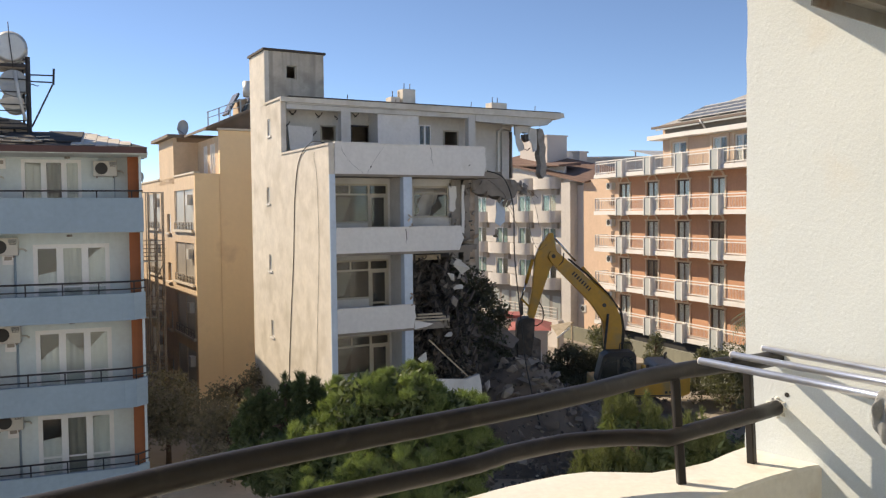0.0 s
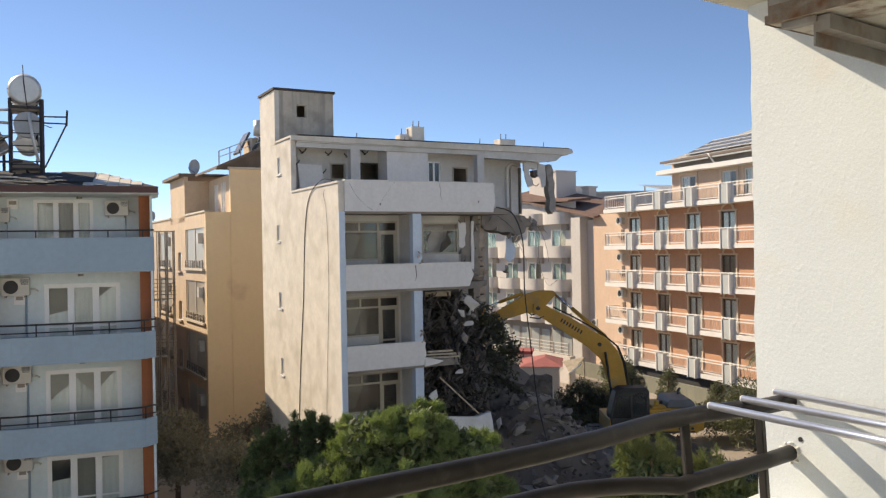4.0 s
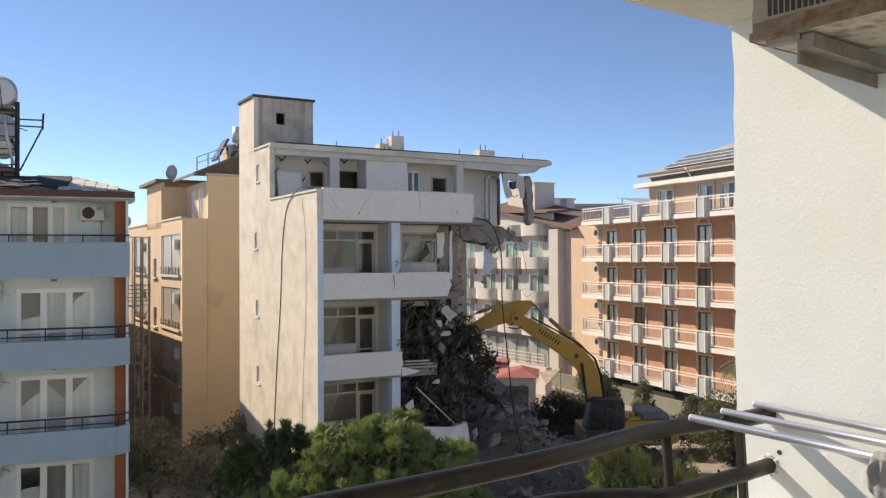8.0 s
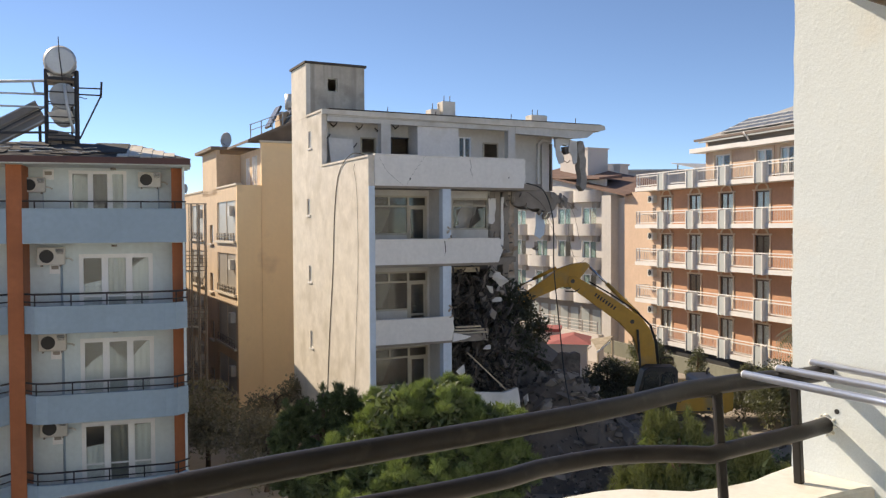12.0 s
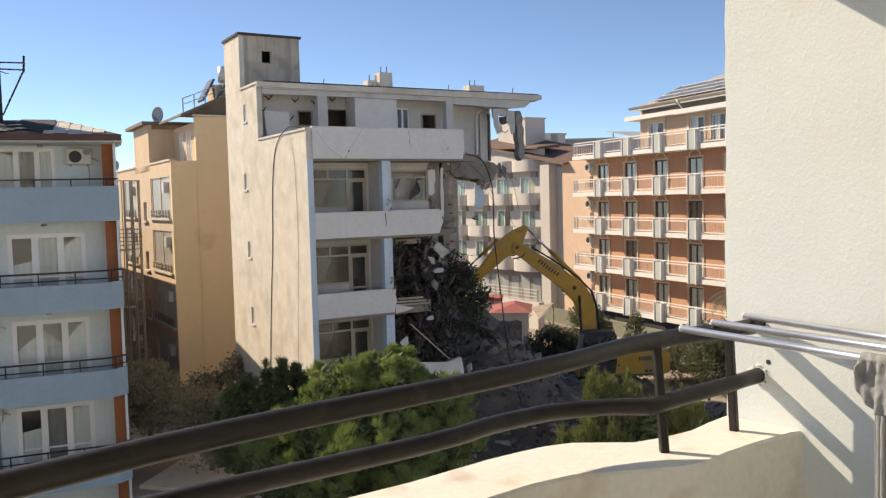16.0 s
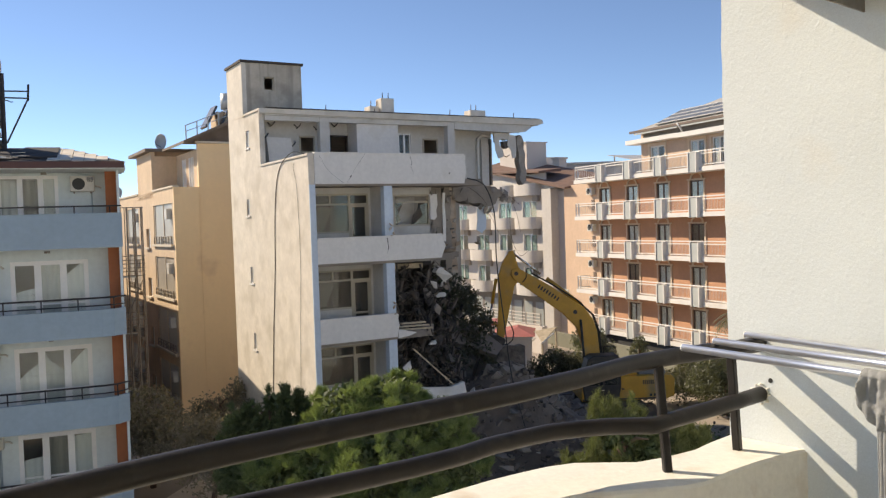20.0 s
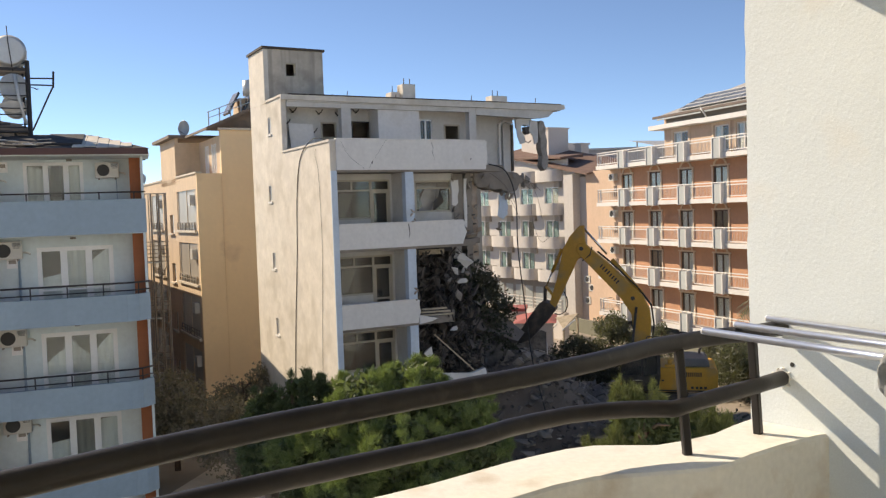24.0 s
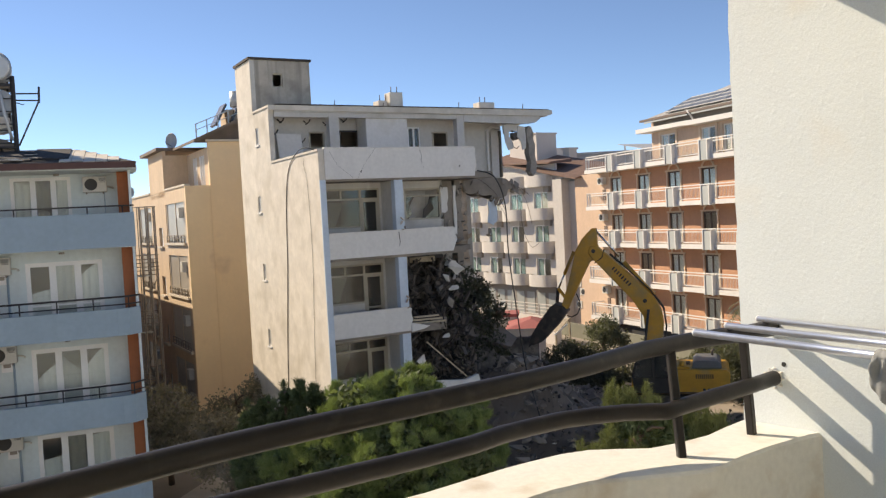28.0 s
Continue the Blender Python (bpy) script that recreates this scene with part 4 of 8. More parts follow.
        part("torn_fixing", bm, DARK_STEEL, t)
    df = part("door_frame", torn_panel([(11.36, 11.95), (11.46, 11.95), (11.48, 14.2), (11.7, 14.36), (12.2, 14.3), (12.2, 14.38), (11.66, 14.46), (11.38, 14.26)], 6.42, 6.58), W_WHITE, t, "white door frame left standing")
    part("door_leaf", torn_panel([(11.62, 12.0), (12.02, 11.95), (12.06, 13.9), (11.95, 14.28), (11.6, 14.2)], 6.45, 6.5), W_WALL, df, "pale door leaf")
    # narrow grey strip painting the thin shadow edge of the post
    part("post_shadow_strip", one_box(12.13, 12.2, 6.4, 6.59, 11.95, 14.25), CONCRETE, df)
    part("back_wall", one_box(0.22, 12.0, 9.3, 9.5, -0.2, 14.8), W_INNER, t)
    part("top_room_side", one_box(5.6, 5.75, 6.48, 9.3, 11.9, 14.8), W_INNER, t)
    part("top_room_side", one_box(9.5, 9.65, 6.48, 9.3, 11.9, 14.8), W_INNER, t)
    # floors
    for z, x1, am in ((11.62, 7.3, 0.45), (8.72, 6.0, 0.45), (5.82, 4.2, 0.5), (2.92, 6.3, 0.4)):
        part("floor_slab", jagged(0.22, x1, 0.02, 9.4, z, z + 0.26, rng, am, 9), CONCRETE, t, "torn concrete floor slab")
    bm = torn_panel([(6.9, 11.12), (7.2, 11.02), (7.5, 11.06), (7.85, 10.93), (8.2, 10.96), (8.45, 10.84), (8.75, 10.8), (9.0, 10.9), (9.1, 11.1), (9.2, 11.3), (9.18, 11.5), (9.0, 11.64), (8.6, 11.66), (7.9, 11.76), (6.9, 11.76)], 1.5, 2.4)
    part("hanging_slab", bm, CONCRETE, t, "broken slab edge hanging from bent rebar")
    lumps = chunk_meshes(CONCRETE, 6, 77)
    for x, y, z, sc in ((9.2, 1.5, 11.35, 0.4), (9.4, 1.5, 11.2, 0.42), (9.5, 1.5, 11.32, 0.36), (9.3, 1.45, 11.48, 0.34), (9.52, 1.5, 11.1, 0.3), (8.45, 1.5, 10.7, 0.4), (8.75, 1.45, 10.72, 0.4), (8.3, 1.5, 10.8, 0.32), (8.6, 1.45, 10.55, 0.3),
                        (7.6, 1.45, 11.05, 0.3), (8.8, 1.46, 11.5, 0.3), (8.0, 1.4, 9.25, 0.36), (7.3, 1.46, 11.5, 0.3)):
        part_mesh("torn_lump", lumps[int(x * 10 + z * 3) % 6], t, pose(x, y, z, 50 * x, 37 * z, 20 * x) @ Matrix.Scale(sc, 4))
    # parapets
    for z0, z1, x1, b in ((11.7, 12.8, 6.55, 0.05), (8.82, 9.71, 5.45, 0.1), (5.92, 6.78, 3.36, 0.05)):
        pts = [(0.222, z0), (x1 - b, z0), (x1 - 0.02, z0 + 0.2), (x1 + b, z0 + 0.45), (x1, z1 - 0.2), (x1 + b * 0.5, z1), (0.222, z1)]
        part("balcony_parapet", torn_panel(pts, -0.06, 0.09), W_WHITE, t, "white plastered balcony parapet, cracked")
        part("parapet_coping", one_box(0.224, x1 - 0.05, -0.09, 0.12, z1 + 0.002, z1 + 0.05), W_WHITE, t)
    part("balcony_parapet", torn_panel([(0.222, 2.6), (6.35, 2.6), (6.3, 3.4), (6.2, 3.86), (5.6, 3.72), (4.3, 3.86), (0.222, 3.86)], -0.06, 0.09), W_WHITE, t, "white plastered balcony parapet, chipped")
    # blue painted front edge of the side wall and the columns
    part("corner_trim", one_box(-0.004, 0.222, -0.05, -0.002, 0.0, 11.68), W_BLUE, t, "pale blue painted corner strip")
    for z0, z1 in ((8.98, 11.62), (6.08, 8.72), (3.18, 5.82)):
        part("column", one_box(2.97, 3.32, 0.0, 0.3, z0, z1), W_BLUE, t, "pale blue painted balcony column")
        part("partition_wall", one_box(3.02, 3.26, 0.302, 1.3, z0, z1), W_WALL, t)
    # rooms behind the balconies
    for z in (8.98, 6.08, 3.18):
        hs = [(0.55, 2.93, z + 0.02, z + 2.42)]
        if z > 8:
            hs.append((4.02, 5.65, z + 1.1, z + 2.36))
        part("room_wall", wall_grid(bm_new(), 0.22, 5.75 if z > 8 else 3.26, z, z + 2.64, 1.3, 1.46, hs), W_WALL, t)
        part("room_side", one_box(3.26, 3.4, 1.46, 7.0, z, z + 2.6), W_INNER, t)
        part("room_back", one_box(0.22, 3.26, 6.0, 6.15, z, z + 2.6), W_INNER, t)
        bm = bm_new()
        fr = 0.07
        for a in ((0.55, 0.62, z + 0.92, z + 2.42), (2.86, 2.93, z + 0.02, z + 2.42), (0.62, 2.86, z + 2.35, z + 2.42), (0.62, 2.08, z + 0.92, z + 0.99)):
            box(bm, a[0], a[1], 1.30, 1.40, a[2], a[3])
        w = part("balcony_window", weld(bm), W_FRAME, t, "beige timber window and balcony door, glass partly gone")
        part("mullion", one_box(2.08, 2.17, 1.303, 1.397, z + 0.02, z + 2.35), W_FRAME, w)
        part("transom", one_box(0.62, 2.08, 1.303, 1.397, z + 1.98, z + 2.05), W_FRAME, w)
        part("transom", one_box(2.17, 2.86, 1.303, 1.397, z + 1.98, z + 2.05), W_FRAME, w)
        part("mullion", one_box(1.30, 1.37, 1.303, 1.397, z + 2.05, z + 2.35), W_FRAME, w)
        part("sill_panel", one_box(0.55, 2.08, 1.31, 1.44, z + 0.02, z + 0.92), W_WALL, w)
        bm = bm_new()
        for a in ((2.17, 2.25, z + 0.02, z + 1.98), (2.78, 2.86, z + 0.02, z + 1.98), (2.25, 2.78, z + 1.9, z + 1.98), (2.25, 2.78, z + 0.7, z + 0.78)):
            box(bm, a[0], a[1], 1.33, 1.38, a[2], a[3])
        part("door_leaf", weld(bm), W_FRAME, w)
        for x0, x1, za, zb in ((0.62, 2.08, z + 0.99, z + 1.98), (0.62, 1.30, z + 2.05, z + 2.35), (1.37, 2.08, z + 2.05, z + 2.35), (2.17, 2.86, z + 2.05, z + 2.35), (2.25, 2.78, z + 0.78, z + 1.9)):
            p = part("pane", one_box(x0, x1, 1.345, 1.351, za, zb), GLASS_DUSTY, w, "dusty glass pane")
            p.visible_shadow = False
        bm = torn_panel([(0.75, z + 0.99), (1.35, z + 0.99), (1.75, z + 1.9), (1.2, z + 1.95)], 2.1, 2.12)
        part("loose_board", bm, CURTAIN, w)
    bm = bm_new()
    for a in ((4.02, 4.09, 10.08, 11.34), (5.58, 5.65, 10.08, 11.34), (4.09, 5.58, 11.27, 11.34), (4.09, 5.58, 10.08, 10.15), (4.09, 5.58, 11.0, 11.06)):
        box(bm, a[0], a[1], 1.30, 1.40, a[2], a[3])
    w = part("broken_window", bm, W_FRAME, t, "beige window frame with smashed glass")
    for pts in ([(4.09, 10.15), (4.35, 10.3), (4.22, 10.8), (4.5, 11.0), (4.09, 11.0)], [(4.9, 10.15), (5.58, 10.15), (5.58, 11.0), (5.2, 10.9), (5.35, 10.5)]):
        p = part("glass_shard", torn_panel(pts, 1.34, 1.346), GLASS_DUSTY, w)
        p.visible_shadow = False
    part("loose_board", torn_panel([(4.3, 10.0), (5.0, 10.0), (5.3, 10.6), (5.36, 11.26), (4.5, 11.26), (4.42, 10.9)], 2.0, 2.02), W_WALL, t, "pale board leaning in the room")
    part("torn_lining", torn_panel([(4.1, 10.15), (4.26, 10.15), (4.3, 10.55), (4.42, 10.8), (4.56, 11.05), (4.1, 11.08), (4.16, 10.6)], 1.46, 1.5), H_DOOR, t, "dark brown torn lining board")
    part("torn_lining", torn_panel([(4.95, 10.1), (5.6, 10.1), (5.6, 11.0), (5.35, 11.05), (5.25, 10.7), (5.05, 10.5)], 1.6, 1.64), CONCRETE_DARK, t, "dark torn board in the smashed window")
    # torn end of the walls: plaster strips, a stripped column, a brick pier in broken courses
    part("plaster_strip", torn_panel([(5.62, 10.35), (5.8, 10.3), (5.92, 10.42), (5.9, 10.7), (5.97, 10.9), (5.95, 11.34), (5.60, 11.34), (5.64, 10.9)], 1.20, 1.29), W_WHITE, t, "white plaster strip left on the torn wall")
    part("torn_wall_end", torn_panel([(5.66, 8.98), (5.92, 8.98), (5.9, 9.6), (5.98, 10.3), (5.9, 10.9), (5.97, 11.6), (5.66, 11.6)], 1.3, 1.5), CONCRETE, t)
    part("stripped_column", torn_panel([(5.99, 8.7), (6.24, 8.75), (6.22, 9.8), (6.27, 10.6), (6.24, 11.6), (6.0, 11.6), (5.985, 10.2)], 1.35, 1.65), CONCRETE, t, "bare grey concrete column")
    part("plaster_strip", torn_panel([(6.25, 9.45), (6.36, 9.4), (6.39, 10.3), (6.35, 10.9), (6.4, 11.4), (6.27, 11.4), (6.24, 10.6)], 1.28, 1.345), W_WHITE, t, "narrow white plaster strip")
    lumps_b = chunk_meshes(BRICK_RED, 5, 91) + chunk_meshes(CONCRETE, 3, 92)
    def ragged_strip(x0, x1, z0, z1, step, am):
        n = int((z1 - z0) / step)
        right = [(x1 + rng.uniform(-am, am), z0 + (z1 - z0) * i / n) for i in range(n + 1)]
        left = [(x0 + rng.uniform(-am, am), z0 + (z1 - z0) * i / n) for i in range(n + 1)]
        return right + left[::-1]
    part("stripped_pier", torn_panel(ragged_strip(6.44, 6.74, 8.15, 11.62, 0.13, 0.045), 1.47, 1.9), CONCRETE, t, "grey pier stripped of its plaster")
    part("brick_pier", torn_panel(ragged_strip(6.70, 7.04, 8.1, 11.62, 0.16, 0.03), 1.56, 2.0), BRICK_RED, t, "brown brick pier torn along its edge")
    for k in range(14):
        x, z = rng.uniform(6.42, 6.85), rng.uniform(8.2, 11.6)
        part("broken_course", torn_panel([(x, z), (x + rng.uniform(0.08, 0.2), z + 0.01), (x + rng.uniform(0.08, 0.2), z + 0.07), (x + 0.01, z + 0.06)], 1.42 + (0.08 if x > 6.7 else 0), 1.5 + (0.08 if x > 6.7 else 0)), (CONCRETE, CONCRETE_DARK)[k % 2], t)
    for x, y, z, sc in ((6.5, 1.2, 9.05, 0.6), (6.35, 1.15, 8.75, 0.5), (6.7, 1.3, 8.85, 0.5), (6.2, 1.1, 9.25, 0.35), (5.85, 1.1, 9.9, 0.3), (5.7, 1.15, 10.15, 0.26), (6.9, 1.4, 10.3, 0.3), (7.0, 1.4, 9.3, 0.32),
                        (6.5, 1.35, 11.1, 0.3), (6.9, 1.4, 11.3, 0.34), (5.62, 1.1, 11.4, 0.28)):
        part_mesh("torn_lump", lumps_b[int(x * 31 + z * 7) % 8], t, pose(x, y, z, 60 * x, 41 * z, 25 * x) @ Matrix.Scale(sc, 4))
    # ragged plaster hanging off the two balcony columns
    for x, z in ((3.2, 9.85), (3.25, 6.9)):
        for q in range(4):
            part_mesh("torn_lump", lumps_b[q], t, pose(x + 0.06 * math.sin(q * 2.1), -0.08, z + 0.13 * q - 0.1, 35 * q, 70 * q, 20) @ Matrix.Scale(0.20 + 0.05 * (q % 2), 4))
    part("parapet_shard", torn_panel([(3.36, 5.86), (3.9, 5.93), (4.15, 6.02), (3.8, 6.1), (3.36, 6.2)], -0.05, 0.5), W_WHITE, t, "white slab shard pointing out of the torn floor")
    part("room_ceiling_edge", one_box(3.4, 5.2, 1.2, 1.6, 8.4, 8.6), WOOD, t, "splintered pale lintel board")
    # rebar curls
    for k in range(9):
        bm = bm_new()
        x, z = rng.choice(((7.2, 11.7), (8.6, 11.3), (5.6, 8.9), (4.2, 6.0), (9.2, 11.3)))
        x += rng.uniform(-0.4, 0.4)
        y = rng.uniform(0.4, 3.2) + (4.0 if z > 14 else 0)
        pts = [Vector((x, y, z))]
        d = Vector((rng.uniform(0.1, 0.5), rng.uniform(-0.3, 0.3), rng.uniform(-0.3, 0.3)))
        for i in range(6):
            pts.append(pts[-1] + d * 0.55)
            d += Vector((rng.uniform(-0.15, 0.15), rng.uniform(-0.15, 0.15), -0.17))
        part("rebar", tube(bm, pts, 0.009, 5), REBAR, t)
    return t


W_BLOCK = build_demolished_block()
W_POSE = pose(-4.06, 29.97, 0, 0, 0, 29.2)


def w_at(x, y, z):
    return W_POSE @ Vector((x, y, z))


def build_hanging_debris():
    rng = random.Random(21)
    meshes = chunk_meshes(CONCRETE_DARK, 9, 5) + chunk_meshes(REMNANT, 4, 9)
    # torn pieces piled and wedged in the open bays
    for i in range(190):
        x = 3.4 + 2.6 * rng.random() ** 1.3
        z = 3.0 + 5.4 * rng.random() ** 1.3 * (1.0 if x < 6.2 else 0.75)
        y = 1.0 + rng.random() * 1.8 + max(0, z - 4) * 0.12
        m = W_POSE @ pose(x, y, z, rng.uniform(0, 180), rng.uniform(0, 180), rng.uniform(0, 360)) @ Matrix.Scale(rng.uniform(0.2, 0.8), 4)
        ob = new("concrete_chunk", meshes[rng.randrange(len(meshes))])
        ob.matrix_basis = m
        tagged(ob, "torn concrete chunk wedged in the collapsed bay", "rubble", "collapsed chunks")
    # added dark wall stands in for the darkness inside the torn bay
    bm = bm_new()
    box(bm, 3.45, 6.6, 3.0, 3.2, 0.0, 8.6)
    ob = solid("inner_wall", bm, CONCRETE_DARK, "plain dark wall added to keep the collapsed bay dark", "wall", W_POSE)
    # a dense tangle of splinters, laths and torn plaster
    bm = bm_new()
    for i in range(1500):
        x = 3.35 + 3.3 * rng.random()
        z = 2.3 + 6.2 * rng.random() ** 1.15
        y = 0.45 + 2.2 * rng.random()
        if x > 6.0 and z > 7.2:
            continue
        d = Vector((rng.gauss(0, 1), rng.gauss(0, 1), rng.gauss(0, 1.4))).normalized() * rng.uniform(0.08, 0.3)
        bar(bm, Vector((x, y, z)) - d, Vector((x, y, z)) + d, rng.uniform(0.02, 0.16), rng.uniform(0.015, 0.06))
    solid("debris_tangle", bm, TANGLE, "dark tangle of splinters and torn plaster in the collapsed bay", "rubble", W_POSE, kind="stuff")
    # pale pieces that catch the eye
    for x, y, z, s, m in ((5.6, 0.3, 8.12, 0.7, W_WALL), (5.2, 0.3, 7.78, 0.5, W_WALL), (4.95, 0.3, 7.42, 0.36, CONCRETE), (5.5, 0.32, 7.32, 0.45, W_WALL), (5.25, 0.28, 6.85, 0.5, CONCRETE), (5.75, 0.4, 7.62, 0.35, CONCRETE),
                          (4.1, 0.7, 4.6, 0.5, W_WHITE), (7.0, 0.6, 3.2, 0.5, W_WHITE), (5.75, 1.0, 8.25, 0.75, W_WALL), (5.95, 0.9, 7.75, 0.55, W_WALL), (5.6, 0.9, 7.3, 0.4, CONCRETE), (5.3, 0.8, 5.4, 0.5, W_WHITE), (5.05, 0.8, 6.0, 0.6, CONCRETE), (7.9, 1.2, 9.4, 0.35, CONCRETE)):
        ob = new("plaster_fragment", chunk_meshes(m, 1, int(x * 100 + z * 10))[0])
        ob.matrix_basis = W_POSE @ pose(x, y, z, rng.uniform(30, 110), rng.uniform(0, 360), rng.uniform(-40, 40)) @ Matrix.Scale(s, 4)
        tagged(ob, "pale plaster fragment hanging in the collapsed bay", "rubble", "plaster fragments")
    bm = bm_new()
    for k in range(3):
        bar(bm, w_at(3.42 + 0.15 * k, 0.45, 6.12 + 0.11 * k), w_at(5.0 - 0.1 * k, 0.25 + 0.1 * k, 6.1 + 0.11 * k), 0.13, 0.06)
    solid("plank", bm, WOOD, "splintered pale planks sticking out of the collapsed floor", "plank")
    bm = bm_new()
    bar(bm, w_at(4.3, 0.6, 5.3), w_at(5.9, 0.2, 3.7), 0.11, 0.05)
    solid("plank", bm, WOOD, "pale plank leaning in the rubble", "plank")
    # dark torn beam hanging from the roof
    t = thing("hanging_beam", "dark torn concrete beam hanging from the roof by rebar", "rubble", W_POSE @ pose(13.25, 5.6, 12.0) @ Matrix.Scale(0.8, 4))
    part("beam", extrude_xz(bm_new(), [(-0.28, 2.75), (-0.08, 2.95), (0.1, 2.9), (0.26, 2.5), (0.22, 2.1), (0.34, 1.8), (0.28, 1.2), (0.40, 0.6), (0.34, 0.15), (0.10, -0.1), (-0.12, 0.2), (-0.02, 0.8), (-0.16, 1.3), (-0.12, 1.8), (-0.26, 2.2)], -0.22, 0.26), BEAM_GREY, t)
    part("torn_brickwork", torn_panel([(-1.2, 2.55), (-0.9, 2.6), (-0.72, 2.45), (-0.78, 2.2), (-1.0, 2.1), (-1.15, 2.25)], -0.1, 0.25), CONCRETE_DARK, t, "dark torn brickwork under the roof edge")
    part("masonry_block", torn_panel([(-1.7, 3.2), (-0.75, 3.2), (-0.7, 2.75), (-0.95, 2.62), (-1.3, 2.7), (-1.65, 2.5)], -0.12, 0.3), W_WALL, t, "pale masonry left under the roof edge")
    part("plaster_shard", torn_panel([(-1.9, 3.0), (-1.55, 3.0), (-1.5, 2.3), (-1.3, 2.0), (-1.25, 1.6), (-1.6, 1.5), (-1.8, 2.0)], -0.16, -0.1), W_WALL, t, "pale hanging plaster shard")
    part("plaster_shard", torn_panel([(-0.85, 2.95), (-0.35, 2.9), (-0.3, 2.2), (-0.35, 1.6), (-0.6, 1.5), (-0.7, 2.0), (-0.95, 2.3)], -0.2, -0.14), W_WALL, t, "pale hanging plaster shard")
    part("bent_rebar", tube(bm_new(), [(-1.2, 0, 2.0), (-1.1, 0.05, 1.7), (-0.9, 0, 1.6), (-0.7, 0, 1.75)], 0.025, 6), REBAR, t)
    part("rebar", tube(bm_new(), [(0.0, 0, 3.1), (0.12, 0, 3.3), (-0.05, 0, 3.45)], 0.03, 6), REBAR, t)
    # curtain rag
    t = thing("torn_cloth", "pale blue torn cloth hanging from a broken slab", "cloth", W_POSE @ pose(8.0, 1.6, 9.4))
    part("cloth", torn_panel([(0.06, 0.42), (0.3, 0.3), (0.34, 0.26), (0.4, 0.36), (0.54, 0.45), (0.58, 0.9), (0.5, 1.35), (0.35, 1.42), (0.12, 1.3), (0.14, 0.9)], 0, 0.02), W_BLUE, t)
    # slack cables
    def cable(pts, r, label):
        p = [Vector(a) for a in pts]
        fine = []
        for i in range(len(p) - 1):
            a, b, c, d = p[max(i - 1, 0)], p[i], p[i + 1], p[min(i + 2, len(p) - 1)]
            for k in range(8):
                u = k / 8
                fine.append(0.5 * (2 * b + (c - a) * u + (2 * a - 5 * b + 4 * c - d) * u * u + (3 * b - a - 3 * c + d) * u ** 3))
        fine.append(p[-1])
        solid("cable", tube(bm_new(), fine, r, 6), CABLE, label, "cable", group="slack cables")
    side = lambda y, z, o=-0.022: w_at(o, y, z)
    cable([w_at(0.3, 1.0, 12.86), side(1.6, 12.95), side(3.0, 12.4), side(3.6, 11.0), side(3.9, 8.5), side(4.35, 6.0), side(4.68, 3.6), side(4.75, 1.5)], 0.016, "black cable hanging down the rendered side wall")
    cable([w_at(0.3, 1.1, 12.9), side(1.4, 12.5), side(1.15, 11.6), side(1.05, 9.0), side(1.35, 6.0), side(1.55, 3.6), side(1.7, 2.0)], 0.006, "thin grey cable hanging down the side wall")
    cable([w_at(6.6, -0.1, 11.9), w_at(7.2, -0.4, 11.6), w_at(7.5, -0.6, 10.5), w_at(7.55, -0.6, 8.5), w_at(7.7, -0.8, 6.0), w_at(7.9, -0.9, 4.0), w_at(8.3, -1.2, 1.8)], 0.024, "black cable hanging over the broken slab")
    cable([w_at(0.4, -0.1, 12.7), w_at(0.7, -0.12, 12.2), w_at(1.3, -0.12, 11.72)], 0.003, "thin wire slung across the parapet")
    cable([w_at(2.2, -0.1, 12.8), w_at(1.6, -0.12, 12.0), w_at(1.35, -0.12, 11.5)], 0.003, "thin wire slung across the parapet")
    cable([w_at(9.3, 2.0, 11.2), w_at(10.2, 2.3, 11.0), w_at(10.4, 2.4, 9.5), w_at(10.9, 2.5, 8.6), w_at(11.4, 2.5, 8.8)], 0.008, "thin bent wire hanging from the slab")


build_hanging_debris()


